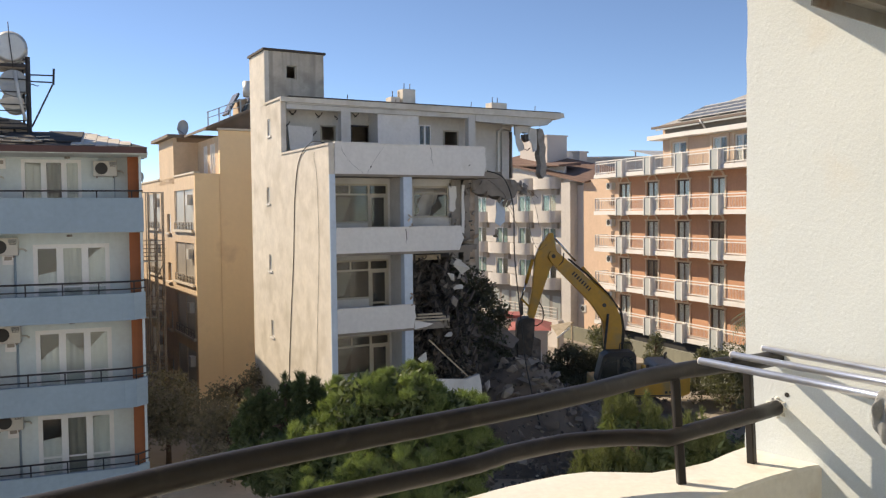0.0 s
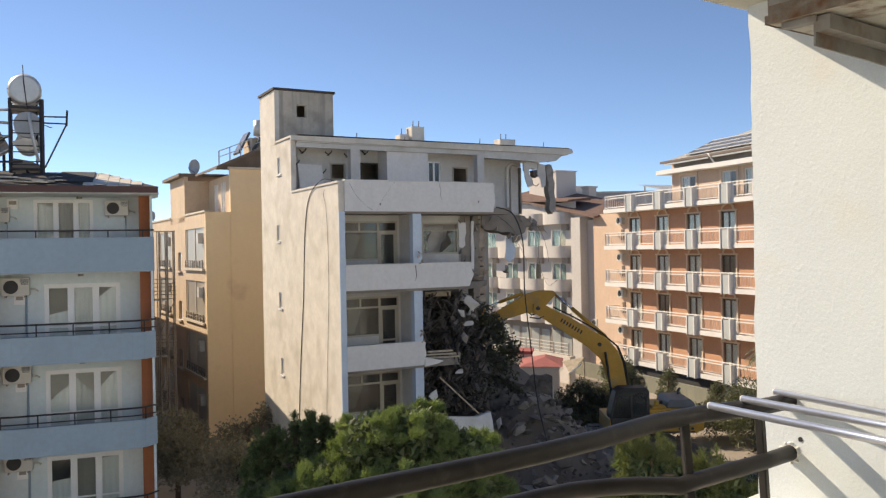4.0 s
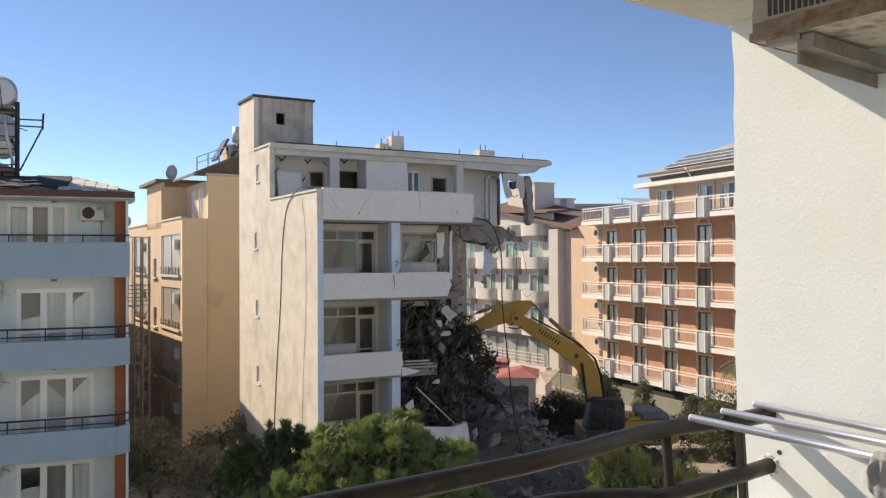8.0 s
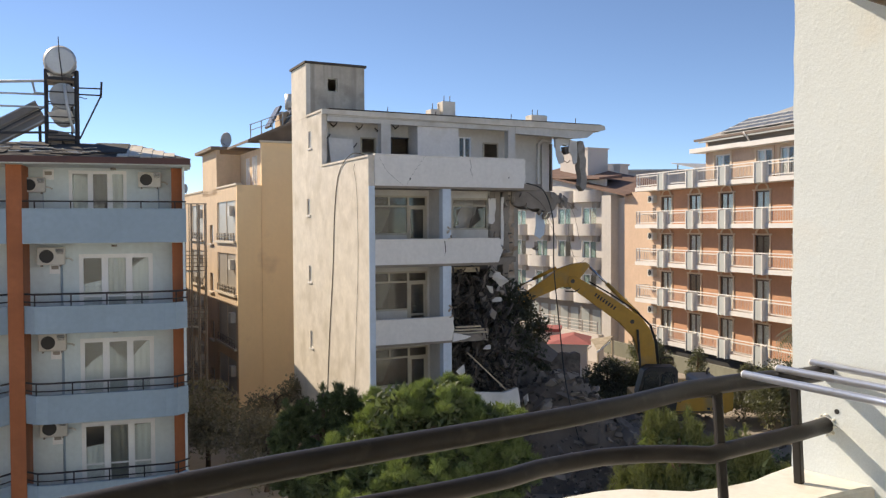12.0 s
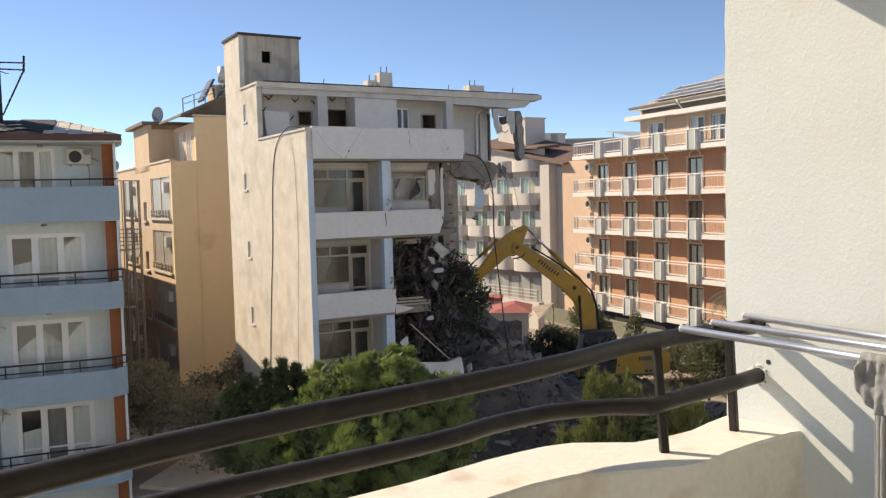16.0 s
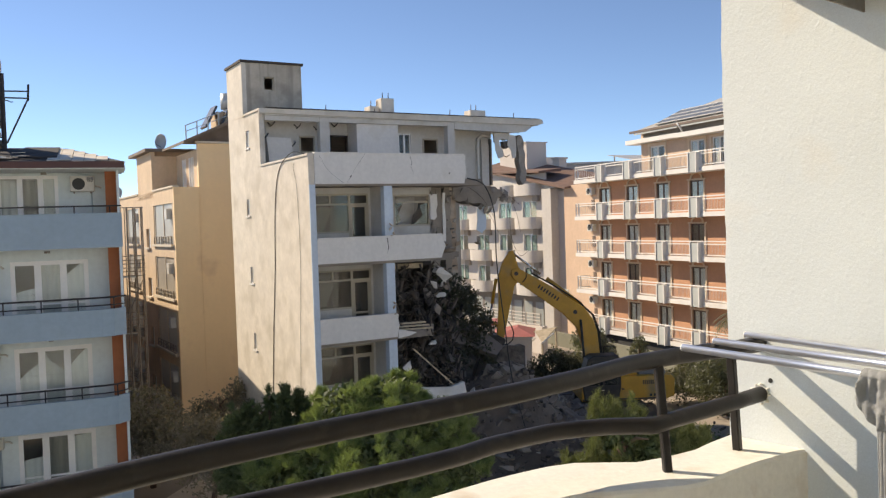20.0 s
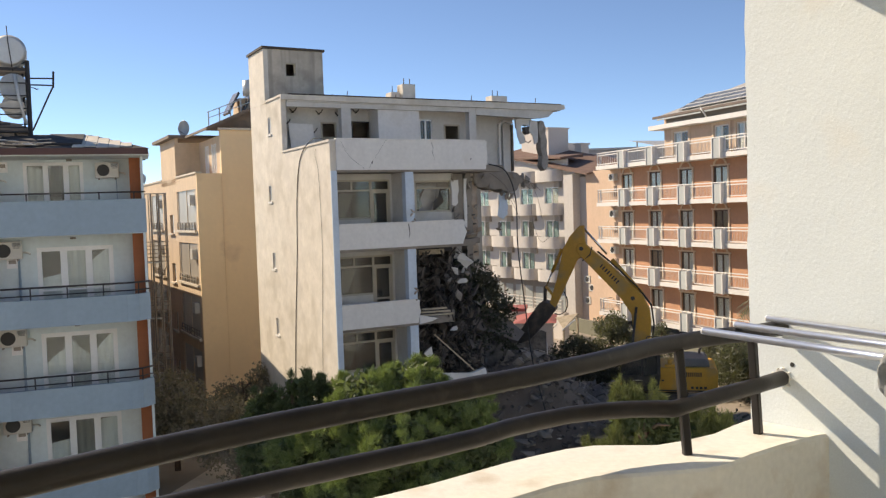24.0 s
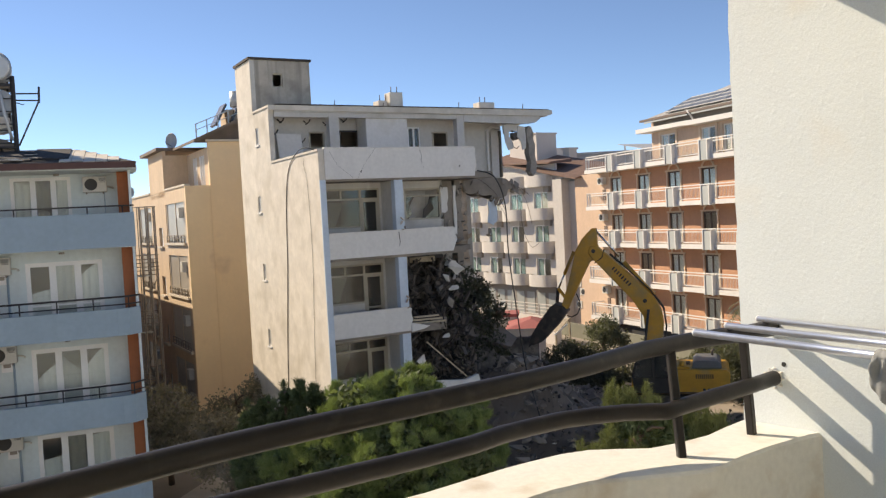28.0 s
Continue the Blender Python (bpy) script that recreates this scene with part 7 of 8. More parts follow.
# ---- white hotel with bowed balconies ----
def build_white_hotel():
    P = pose(10.4, 73.0, 0, 0, 0, -60)
    t = thing("white_hotel", "white hotel with rows of bowed balconies and tiled eaves", "building", P)
    rows = [3.5, 6.45, 9.4]
    pitch, nb = 3.75, 6
    x0 = -pitch * nb
    holes = []
    for z in rows:
        for b in range(nb):
            holes.append((-pitch * b - 2.9, -pitch * b - 0.9, z + 0.4, z + 2.5))
    part("facade_wall", wall_grid(bm_new(), x0, 0.0, -0.2, 12.9, 0.0, 0.25, holes), G_WHITE, t)
    part("end_wall", one_box(0.001, 0.25, 0.0, 10.0, -0.2, 13.2), G_SHADE, t)
    part("end_wing", one_box(1.502, 3.6, 0.5, 0.75, -0.2, 12.6), G_SHADE, t, "plain white end wall")
    part("back_wall", one_box(x0, 0.0, 9.8, 10.0, -0.2, 12.9), G_SHADE, t)
    part("room_back", one_box(x0, 0.0, 3.0, 3.1, 0, 12.5), W_INNER, t)
    n = 20
    bm = bm_new()
    pl = [(-pitch * 0.96 + pitch * 0.92 * i / n, -0.95 * (1 - abs(2 * i / n - 1) ** 3.2) ** 0.5 - 0.02) for i in range(n + 1)]
    prism(bm, pl + [(x, y + 0.13) for x, y in pl[::-1]], 0.0, 1.05)
    bal_me = mesh_of("bowed_balcony", bm, G_WHITE)
    slab_me = mesh_of("balcony_floor", prism(bm_new(), [(x * 0.97, y + 0.1) for x, y in pl], 0.02, 0.2), G_WHITE)
    bmf = bm_new()
    for a in ((-2.9, -2.8, 0.4, 2.5), (-1.0, -0.9, 0.4, 2.5), (-2.8, -1.0, 2.4, 2.5), (-1.95, -1.85, 0.4, 2.4)):
        box(bmf, a[0], a[1], 0.08, 0.16, a[2], a[3])
    fr_me = mesh_of("balcony_window", bmf, WHITE_PVC)
    pane_me = mesh_of("pane", one_box(-2.82, -0.98, 0.11, 0.116, 0.42, 2.45), GLASS)
    cu = [mesh_of("curtain", one_box(-2.9, -1.9, 0.15, 0.17, 0.4, 2.5), TEAL), mesh_of("curtain", one_box(-2.9, -1.2, 0.15, 0.17, 0.4, 2.5), TEAL)]
    for r, z in enumerate(rows):
        for b in range(nb):
            m = pose(-pitch * b, 0, z)
            bl = part_mesh("bowed_balcony", bal_me, t, m)
            part_mesh("balcony_floor", slab_me, bl)
            w = part_mesh("balcony_window", fr_me, t, m)
            part_mesh("pane", pane_me, w).visible_shadow = False
            part_mesh("curtain", cu[(b + r) % 2], w)
    # ground floor glazing, with the shade on it put into the wall's grey
    part("ground_floor", one_box(x0, -0.2, -0.06, -0.01, -0.2, 3.45), SHADE_GREY, t, "dusty grey glazed ground floor, its shade painted in")
    for k in range(14):
        x = x0 + 0.4 + k * 1.6
        part("shop_pane", one_box(x, x + 1.15, -0.09, -0.061, 0.6, 2.9), SHOP_PANE, t, "dusty ground floor glazing")
    # tiled eaves falling to one end
    def slope(zl, zr, xl, xr, name, dep=5.0, rise=1.4):
        bm = bm_new()
        v = [bm.verts.new(p) for p in ((xl, -0.5, zl - 0.08), (xr, -0.5, zr - 0.08), (xr, dep, zr + rise - 0.3), (xl, dep, zl + rise - 0.3),
                                       (xl, -0.5, zl + 0.06), (xr, -0.5, zr + 0.06), (xr, dep, zr + rise), (xl, dep, zl + rise))]
        for f in ((0, 3, 2, 1), (4, 5, 6, 7), (0, 1, 5, 4), (1, 2, 6, 5), (2, 3, 7, 6), (3, 0, 4, 7)):
            bm.faces.new([v[i] for i in f])
        part(name, bm, TILE_BROWN, t, "brown tiled eave")
    slope(15.2, 12.75, -9.5, 3.65, "tiled_eave", 4.0, 1.15)
    part("gable_wall", extrude_xz(bm_new(), [(-9.5, 12.9), (2.4, 12.9), (-9.5, 15.1)], 0.0, 0.24), G_WHITE, t)
    part("attic_wall", one_box(-9.0, 0.0, 0.3, 0.5, 13.0, 14.3), G_SHADE, t)
    slope(14.85, 14.35, -9.5, 0.2, "upper_eave", 2.0, 0.35)
    part("roof_room", one_box(-8.5, -4.2, 1.6, 3.9, 14.5, 17.35), G_SHADE, t, "white roof room")
    part("roof_room_cap", one_box(-8.6, -4.1, 1.5, 4.0, 17.35, 17.45), G_SHADE, t)
    ch = part("chimney", one_box(-3.4, -2.5, 4.0, 4.9, 14.2, 15.75), G_SHADE, t)
    part("chimney_cap", one_box(-3.5, -2.4, 3.9, 5.0, 15.75, 15.9), G_SHADE, ch)
    for b in range(4):
        bl = part_mesh("bowed_balcony", bal_me, t, pose(-pitch * b, 0, 12.35))
        part_mesh("balcony_floor", slab_me, bl)
    part("end_bay", one_box(0.252, 1.5, -0.3, 1.59, -0.2, 12.85), G_WHITE, t, "plain white corner bay")
    unit_me = mesh_of("wall_unit", one_box(-1.15, -0.35, -0.3, -0.002, 2.42, 2.95), UNIT_DARK, 0.02)
    for r, z in enumerate(rows):
        for b in range(nb):
            part_mesh("wall_unit", unit_me, t, pose(-pitch * b, 0, z))
    # wall units on the end wall
    u = thing("outdoor_unit", "white outdoor air conditioner on the hotel end wall", "air conditioner", P @ pose(2.5, 0.2, 3.6), "hotel end units")
    part("casing", one_box(-0.4, 0.4, 0.0, 0.295, 0, 0.6), AC_FAR, u)
    part("fan_grille", tube(bm_new(), [(0, -0.02, 0.3), (0, 0.01, 0.3)], 0.22, 14), DARK_GAP, u)
    copy_thing(u, P @ pose(3.1, 0.2, 2.9))
    copy_thing(u, P @ pose(2.5, 0.2, 1.8))
    # railing, awning and low pavilion before it
    tr = thing("terrace_railing", "white terrace railing before the white hotel", "railing", P @ pose(0, -6.0, 2.0))
    for h in (0.12, 0.4, 0.66, 0.92):
        part("rail", bar(bm_new(), (-8.0, 0, h), (7.0, 0, h), 0.06), G_WHITE, tr)
    for k in range(9):
        part("post", bar(bm_new(), (-8.0 + k * 1.875, 0, 0), (-8.0 + k * 1.875, 0, 0.94), 0.08), G_WHITE, tr)
    solid("terrace_wall", one_box(-9.0, 7.4, -6.2, -5.7, -0.2, 2.0), G_SHADE, "low cream terrace wall before the white hotel", "wall", P)
    # low white pavilion with a hipped red roof
    pv = thing("pavilion", "low white pavilion with a faded red hipped roof", "pavilion", pose(5.15, 51.0, 0, 0, 0, -8))
    part("wall", one_box(-1.0, 1.15, 0.15, 3.6, -0.2, 2.93), G_SHADE, pv)
    part("fascia", one_box(-1.12, 1.27, 0.0, 3.8, 2.93, 3.06), G_WHITE, pv, "cream eave board")
    bm = bm_new()
    v = [bm.verts.new(p) for p in ((-1.25, -0.12, 3.063), (1.4, -0.12, 3.063), (1.4, 3.95, 3.063), (-1.25, 3.95, 3.063), (0.3, 1.6, 3.46), (0.3, 2.8, 3.46))]
    for f in ((0, 1, 4), (1, 2, 5, 4), (2, 3, 5), (3, 0, 4, 5), (3, 2, 1, 0)):
        bm.faces.new([v[i] for i in f])
    part("roof", bm, RED_ROOF, pv, "faded red hipped roof")
    part("rear_roof", one_box(-2.2, -0.6, 3.96, 6.2, 3.3, 3.5), RED_ROOF, pv, "flat red roof at the back")
    part("rear_wall", one_box(-2.1, -0.7, 4.0, 6.1, -0.2, 3.3), G_SHADE, pv)
    # broken timber canopy tipped on its corner
    sh = thing("timber_canopy", "sun-bleached broken timber canopy tipped on its corner", "canopy", pose(6.25, 50.0, 0, 0, 0, -6))
    A, B, C = Vector((0.2, 1.4, 3.28)), Vector((1.55, 1.4, 3.5)), Vector((0.6, 0.0, 2.77))
    up = Vector((0, -0.02, 0.05))
    for k in range(6):
        f, g = k / 6, (k + 0.92) / 6
        q = [A.lerp(C, f), B.lerp(C, f), B.lerp(C, g), A.lerp(C, g)]
        bm = bm_new()
        lo = [bm.verts.new(p) for p in q]
        hi = [bm.verts.new(p + up) for p in q]
        bm.faces.new(lo[::-1])
        bm.faces.new(hi)
        for i in range(4):
            bm.faces.new((lo[i], lo[(i + 1) % 4], hi[(i + 1) % 4], hi[i]))
        part("plank", bm, WOOD, sh)
    part("edge_beam", bar(bm_new(), (0.15, 1.45, 3.25), (1.6, 1.45, 3.48), 0.1), WOOD, sh)
    part("rafter", bar(bm_new(), (0.52, -0.02, 2.72), (1.3, -0.02, 3.36), 0.075), WHITE_PVC, sh, "white painted rafter")
    part("rafter", bar(bm_new(), (-0.55, -0.04, 2.4), (0.22, -0.04, 3.1), 0.05), O_TRIM, sh)
    part("post", bar(bm_new(), (0.6, 0.02, -0.1), (0.6, 0.02, 2.74), 0.1), WOOD, sh)
    part("post", bar(bm_new(), (1.5, 1.45, -0.1), (1.5, 1.45, 3.4), 0.1), WOOD, sh)
    # plain block far behind the hotels
    fb = thing("distant_block", "plain grey-beige apartment block behind the hotels", "building", pose(12.6, 88.0, 0))
    part("wall", one_box(0.0, 13.0, 0.0, 8.0, -0.2, 15.9), SHADE_PLAIN, fb)
    part("roof_edge", one_box(-0.1, 13.1, -0.1, 8.1, 15.903, 16.1), G_SHADE, fb)
    part("roof_box", one_box(0.6, 1.9, 1.0, 2.2, 16.1, 16.8), G_SHADE, fb)


build_white_hotel()


# ---- trees ----
def build_trees():
    # bright pine below the balcony
    pine_tree("pine_tree", "bright green bushy young pine before the demolished block", (-1.7, 20.5, 0),
              [(0.8, 0.0, 5.72, 0.95, 0.75), (-0.43, 0.0, 5.5, 0.85, 0.85), (1.95, 0.0, 5.25, 0.8, 0.65), (-1.4, -0.2, 4.65, 0.8, 0.6), (-2.2, -0.3, 4.15, 0.7, 0.6),
               (0.54, -0.6, 4.5, 1.3, 0.9), (2.3, -0.3, 4.3, 0.8, 0.7), (-0.9, -0.7, 3.7, 1.1, 0.8), (1.5, -0.8, 3.5, 1.2, 0.9), (0.2, -0.9, 2.8, 1.6, 1.0)], PINE, 3, 640, 22, 0.12, 0.145, 14, 0.0052, 1.1, 0.9)
    fingers = [(-1.35, 0.1, 4.1), (-1.0, -0.1, 4.75), (-0.62, 0.1, 5.0), (-0.25, -0.1, 4.7), (0.05, 0.1, 5.25), (0.42, -0.1, 5.3), (0.78, 0.1, 5.15), (1.1, 0.0, 4.9)]
    pine_tree("pine_tree", "dark green upright pine beside the bright one", (-4.4, 23.0, 0),
              [(x, y, z + 0.1, 0.13, 0.55) for x, y, z in fingers] + [(x, y, z - 0.5, 0.2, 0.6) for x, y, z in fingers] + [(0.2, -0.3, 3.7, 1.05, 0.8), (-0.7, -0.2, 3.4, 0.8, 0.8), (0.2, -0.2, 2.9, 1.1, 1.0), (0.8, -0.2, 2.5, 1.1, 1.0)],
              PINE_DARK, 4, 420, 16, 0.07, 0.15, 11, 0.008, 1.9, 1.6)
    # shoots before the rubble
    pine_tree("pine_shrub", "yellow-green pine shrub with upright shoots", (4.3, 18.5, 0),
              [(-0.35, 0.2, 5.35, 0.4, 0.65), (0.12, 0.2, 5.2, 0.4, 0.75), (0.55, 0.2, 4.95, 0.4, 0.8), (0.0, 0, 4.35, 0.6, 0.85), (1.0, 0.3, 4.7, 0.5, 0.8), (-0.8, 0.0, 4.2, 0.6, 0.85), (-1.2, 0.0, 3.7, 0.5, 0.7), (1.6, 0.4, 4.4, 0.6, 0.9), (2.2, 0.4, 3.9, 0.6, 0.9), (1.9, 0.2, 3.2, 0.9, 0.9), (0.3, -0.3, 3.4, 1.3, 1.1), (1.1, 0.0, 2.8, 1.4, 1.1)], OLEANDER, 5, 400, 22, 0.10, 0.16, 10, 0.006, 2.4, 3.2)
    # dull shrubs between the blocks
    broad_tree("shrub_tree", "dull brownish shrub tree between the apartment blocks", (-8.3, 31.5, 0), [(0.2, 0, 2.1, 1.0, 1.0), (-1.1, 0.6, 2.0, 1.2, 1.1), (1.3, -0.5, 2.3, 0.8, 1.1), (0.6, -0.4, 1.2, 1.8, 1.1)], SHRUB, 6, 0.13, 330, 24, 0.36)
    broad_tree("shrub_tree", "dull brownish shrub tree in the shaded gap", (-11.2, 33.5, 0), [(0, 0, 2.6, 1.2, 1.3), (0.9, -0.6, 1.8, 1.3, 1.4), (-0.9, -0.5, 2.0, 1.1, 1.3)], SHRUB, 7, 0.14, 260, 24, 0.36)
    broad_tree("shrub_tree", "dull dry shrub tree against the apricot wall", (-9.4, 37.3, 0), [(0.8, 0, 2.7, 0.4, 0.7), (1.1, 0.2, 2.0, 0.7, 0.9), (-0.4, 0, 1.8, 0.9, 0.9), (0.3, -0.3, 1.2, 1.3, 1.0)], SHRUB, 17, 0.13, 260, 20, 0.36)
    # dark tree in the shade of the torn block
    broad_tree("shade_tree", "dark leafy tree swallowed by the collapsed bays", (0.5, 37.6, 0), [(0.2, 0, 6.4, 1.3, 1.6), (1.0, 0, 5.4, 1.3, 1.5), (-0.9, 0, 5.6, 1.2, 1.6), (0.6, -0.2, 4.2, 1.7, 1.6), (-0.3, 0, 7.3, 0.8, 0.9)], LEAF_DARK, 8, 0.17, 460, 26, 0.42)
    broad_tree("dark_tree", "dark round tree behind the rubble", (6.8, 45.5, 0), [(0.0, 0, 1.9, 1.0, 1.0), (-0.9, 0, 1.5, 0.8, 0.8), (-1.2, 0, 1.0, 0.8, 0.8), (0.9, 0, 1.8, 0.8, 0.8), (0.1, 0, 2.6, 0.4, 0.5), (1.6, 0.3, 1.9, 0.6, 0.8), (1.9, 0.3, 1.3, 0.8, 0.9), (0.4, 0, 1.0, 1.4, 0.8)], DUSTY_LEAF, 9, 0.13, 460, 28, 0.34)
    broad_tree("grey_tree", "grey-green tree beside the garden wall", (10.1, 52.0, 0), [(0.0, 0, 2.2, 0.9, 1.1), (0.7, 0, 1.5, 0.8, 0.9)], OLIVE, 10, 0.16, 160, 22, 0.38)
    for x, y, h, s in ((13.2, 52.0, 2.6, 21), (15.6, 50.0, 2.0, 22), (18.6, 49.0, 1.8, 23), (20.6, 47.0, 2.4, 24)):
        blobs = [(0, 0, h * (0.25 + 0.2 * k), 0.75 * (1 - 0.21 * k), 0.5) for k in range(4)]
        broad_tree("small_conifer", "small grey-green conifer before the garden wall", (x, y, 0), blobs, OLIVE, s, 0.13, 90, 22, 0.25)
    broad_tree("olive_tree", "silvery olive shrub beside the yellow excavator", (15.0, 41.6, 0), [(0, 0, 2.4, 1.5, 1.3), (1.5, 0.3, 2.2, 1.4, 1.3), (0.6, -0.5, 1.3, 1.9, 1.2), (2.6, 0, 1.6, 1.2, 1.3)], OLIVE, 12, 0.13, 420, 22, 0.4)
    broad_tree("shrub_tree", "low green hedge at the site edge", (8.0, 30.0, 0), [(0, 0, 1.0, 1.6, 1.0), (2.4, 0.3, 1.1, 1.6, 1.1), (4.6, 0.2, 1.0, 1.5, 1.0), (6.5, 0.5, 1.3, 1.5, 1.2)], PINE_DARK, 14, 0.15, 330, 22, 0.4, trunk=False, category="hedge")
    for x, y, sd, k in ((15.2, 42.4, 31, 1.0), (15.2, 37.2, 32, 1.1), (16.6, 39.0, 33, 1.0)):
        broad_tree("olive_tree", "dense silvery olive shrub at the site edge", (x, y, 0), [(0, 0, 1.9 * k, 1.3, 1.0), (0.9, 0.3, 1.5 * k, 1.2, 1.0), (-0.8, -0.2, 1.3 * k, 1.2, 1.0), (0.1, -0.5, 0.8, 1.6, 0.8)], OLIVE, sd, 0.12, 420, 24, 0.36)
    for x, y, sd in ((9.6, 27.0, 41), (12.0, 29.5, 42), (6.4, 25.5, 43)):
        broad_tree("shrub_tree", "dark dusty scrub below the balcony", (x, y, 0), [(0, 0, 1.2, 1.5, 1.0), (1.3, 0.3, 1.0, 1.4, 0.9), (-1.3, 0.2, 0.9, 1.4, 0.9)], LEAF_DARK, sd, 0.14, 330, 24, 0.38, trunk=False, category="shrub")
    for x, y, sd in ((6.6, 44.2, 51), (9.6, 44.0, 52), (12.6, 44.4, 53), (15.2, 45.0, 54)):
        broad_tree("shrub_tree", "dusty low hedge behind the rubble", (x, y, 0), [(0, 0, 0.9, 1.5, 0.8), (1.2, 0.2, 0.8, 1.3, 0.7), (-1.2, 0.1, 0.9, 1.3, 0.8)], DUSTY_LEAF, sd, 0.15, 260, 22, 0.36, trunk=False, category="hedge")
    # palm fronds by the end of the hotel
    t = thing("palm", "pale green palm beside the orange hotel", "palm tree", pose(18.0, 46.8, 0))
    part("trunk", tube(bm_new(), [(0, 0, -0.1), (0.1, 0, 4.4)], 0.2, 9, 0.15), BARK, t)
    rng = random.Random(8)
    for k in range(18):
        a, el = k * 2.4, rng.uniform(0.1, 1.1)
        bm = bm_new()
        pts = []
        for i in range(7):
            u = i / 6 * 2.0
            pts.append(Vector((math.cos(a) * u * math.cos(el), math.sin(a) * u * math.cos(el), 4.4 + u * math.sin(el) - 0.34 * u * u)))
        side = Vector((-math.sin(a), math.cos(a), 0))
        for i in range(6):
            for sgn in (-1, 1):
                p = pts[i]
                for q in range(3):
                    b = p.lerp(pts[i + 1], q / 3)
                    tip = b + (side * sgn * 0.42 + (pts[i + 1] - p).normalized() * 0.3 - Vector((0, 0, 0.16)))
                    f = [bm.verts.new(x) for x in (b, b + (pts[i + 1] - p) * 0.2, tip)]
                    bm.faces.new(f)
        part("frond", bm, OLIVE, t)


build_trees()


# ---- excavator ----
EXC = {}


def build_excavator():
    t = thing("excavator", "dusty yellow crawler excavator with a long boom on the rubble", "excavator", pose(8.2, 40.0, 0.6))
    EXC["thing"] = t
    # undercarriage
    for y0, y1 in ((-1.45, -0.85), (0.85, 1.45)):
        prof = [(-2.0, 0.45), (-1.85, 0.15), (-1.5, 0.0), (1.5, 0.0), (1.85, 0.15), (2.0, 0.45), (1.85, 0.78), (1.5, 0.92), (-1.5, 0.92), (-1.85, 0.78)]
        tr = part("track", extrude_xz(bm_new(), prof, y0, y1), DARK_STEEL, t, "dark steel crawler track", bevel=0.02)
        for k in range(26):
            x = -1.6 + 3.2 * (k % 13) / 12
            z = -0.015 if k < 13 else 0.90
            part("track_shoe", one_box(x - 0.11, x + 0.11, y0 - 0.01, y1 + 0.01, z, z + 0.035), DARK_STEEL, tr)
    part("undercarriage", one_box(-1.1, 1.1, -0.84, 0.84, 0.3, 0.95), DARK_STEEL, t)
    # upper body; machine points to -x
    u = new("upper_body", mesh_of("upper_body", extrude_xz(bm_new(), [(-1.15, 1.0), (2.85, 1.0), (3.22, 1.15), (3.25, 1.95), (3.1, 2.12), (0.5, 2.12), (0.3, 1.75), (-1.12, 1.7)], -1.35, 1.35), YELLOW, 0.03))
    u.parent = t
    tagged(u, "yellow slewing body with counterweight")
    EXC["body"] = u
    part("turntable", tube(bm_new(), [(0, 0, 0.9), (0, 0, 1.0)], 0.75, 24), DARK_STEEL, t)
    hood = part("hood", extrude_xz(bm_new(), [(1.6, 2.123), (2.9, 2.123), (2.86, 2.36), (2.7, 2.5), (1.78, 2.5), (1.64, 2.4)], -1.1, 0.9), HOOD_GREY, u, "grey engine hood", bevel=0.03)
    part("exhaust", tube(bm_new(), [(2.5, 0.4, 2.45), (2.5, 0.4, 2.68), (2.6, 0.4, 2.8)], 0.06, 8), DARK_STEEL, u)
    bm = bm_new()
    for k in range(9):
        box(bm, 1.75 + 0.09 * k, 1.80 + 0.09 * k, -1.365, -1.352, 1.72, 1.92)
    part("vent_slots", bm, DARK_GAP, u, "dark vent slots")
    for x in (2.05, 2.25, 2.43, 2.62):
        part("marking", one_box(x, x + 0.12, -1.366, -1.352, 1.16, 1.27), DARK_GAP, u, "dark unreadable marking bar")
    part("belly_strip", one_box(-1.1, 2.8, -1.366, -1.352, 1.03, 1.1), DARK_STEEL, u)
    for x in (0.35, 0.75):
        part("hatch_handle", one_box(x, x + 0.12, -1.372, -1.352, 1.5, 1.56), DARK_GAP, u)
    # cab on the near side
    prof = [(-1.0, 1.02), (0.6, 1.02), (0.72, 1.7), (0.72, 2.95), (0.6, 3.12), (-0.55, 3.12), (-0.82, 2.95), (-1.1, 1.9)]
    cab = part("cab", extrude_xz(bm_new(), prof, -1.42, -0.42), CAB_DARK, u, "dark operator cab", bevel=0.03)
    part("cab_window", extrude_xz(bm_new(), [(-1.0, 1.75), (-0.15, 1.75), (-0.15, 2.92), (-0.5, 2.95), (-0.76, 2.86)], -1.435, -1.423), CAB_GLASS, cab)
    part("cab_window", extrude_xz(bm_new(), [(-0.05, 1.75), (0.58, 1.75), (0.58, 2.92), (-0.05, 2.92)], -1.435, -1.423), CAB_GLASS, cab)
    part("door_handle", one_box(-0.5, -0.1, -1.45, -1.424, 1.50, 1.55), ROD_CHROME, cab)
    bm = bm_new()
    tube(bm, [(0.1, -0.6, 3.1), (0.1, -0.6, 3.38), (0.16, -0.6, 3.44), (0.62, -0.6, 3.44), (0.68, -0.6, 3.38), (0.68, -0.6, 3.1)], 0.025, 6)
    part("handrail", bm, DARK_STEEL, u)
    part("tool_box", one_box(0.9, 1.5, -1.2, 0.2, 2.123, 2.24), YELLOW, u, "yellow deck box", bevel=0.02)
    part("deck_valve", tube(bm_new(), [(1.15, -0.9, 2.2), (1.15, -0.9, 2.44)], 0.12, 10), YELLOW, u)
    part("deck_valve", tube(bm_new(), [(1.42, -0.6, 2.2), (1.42, -0.6, 2.38)], 0.09, 10), DARK_STEEL, u)
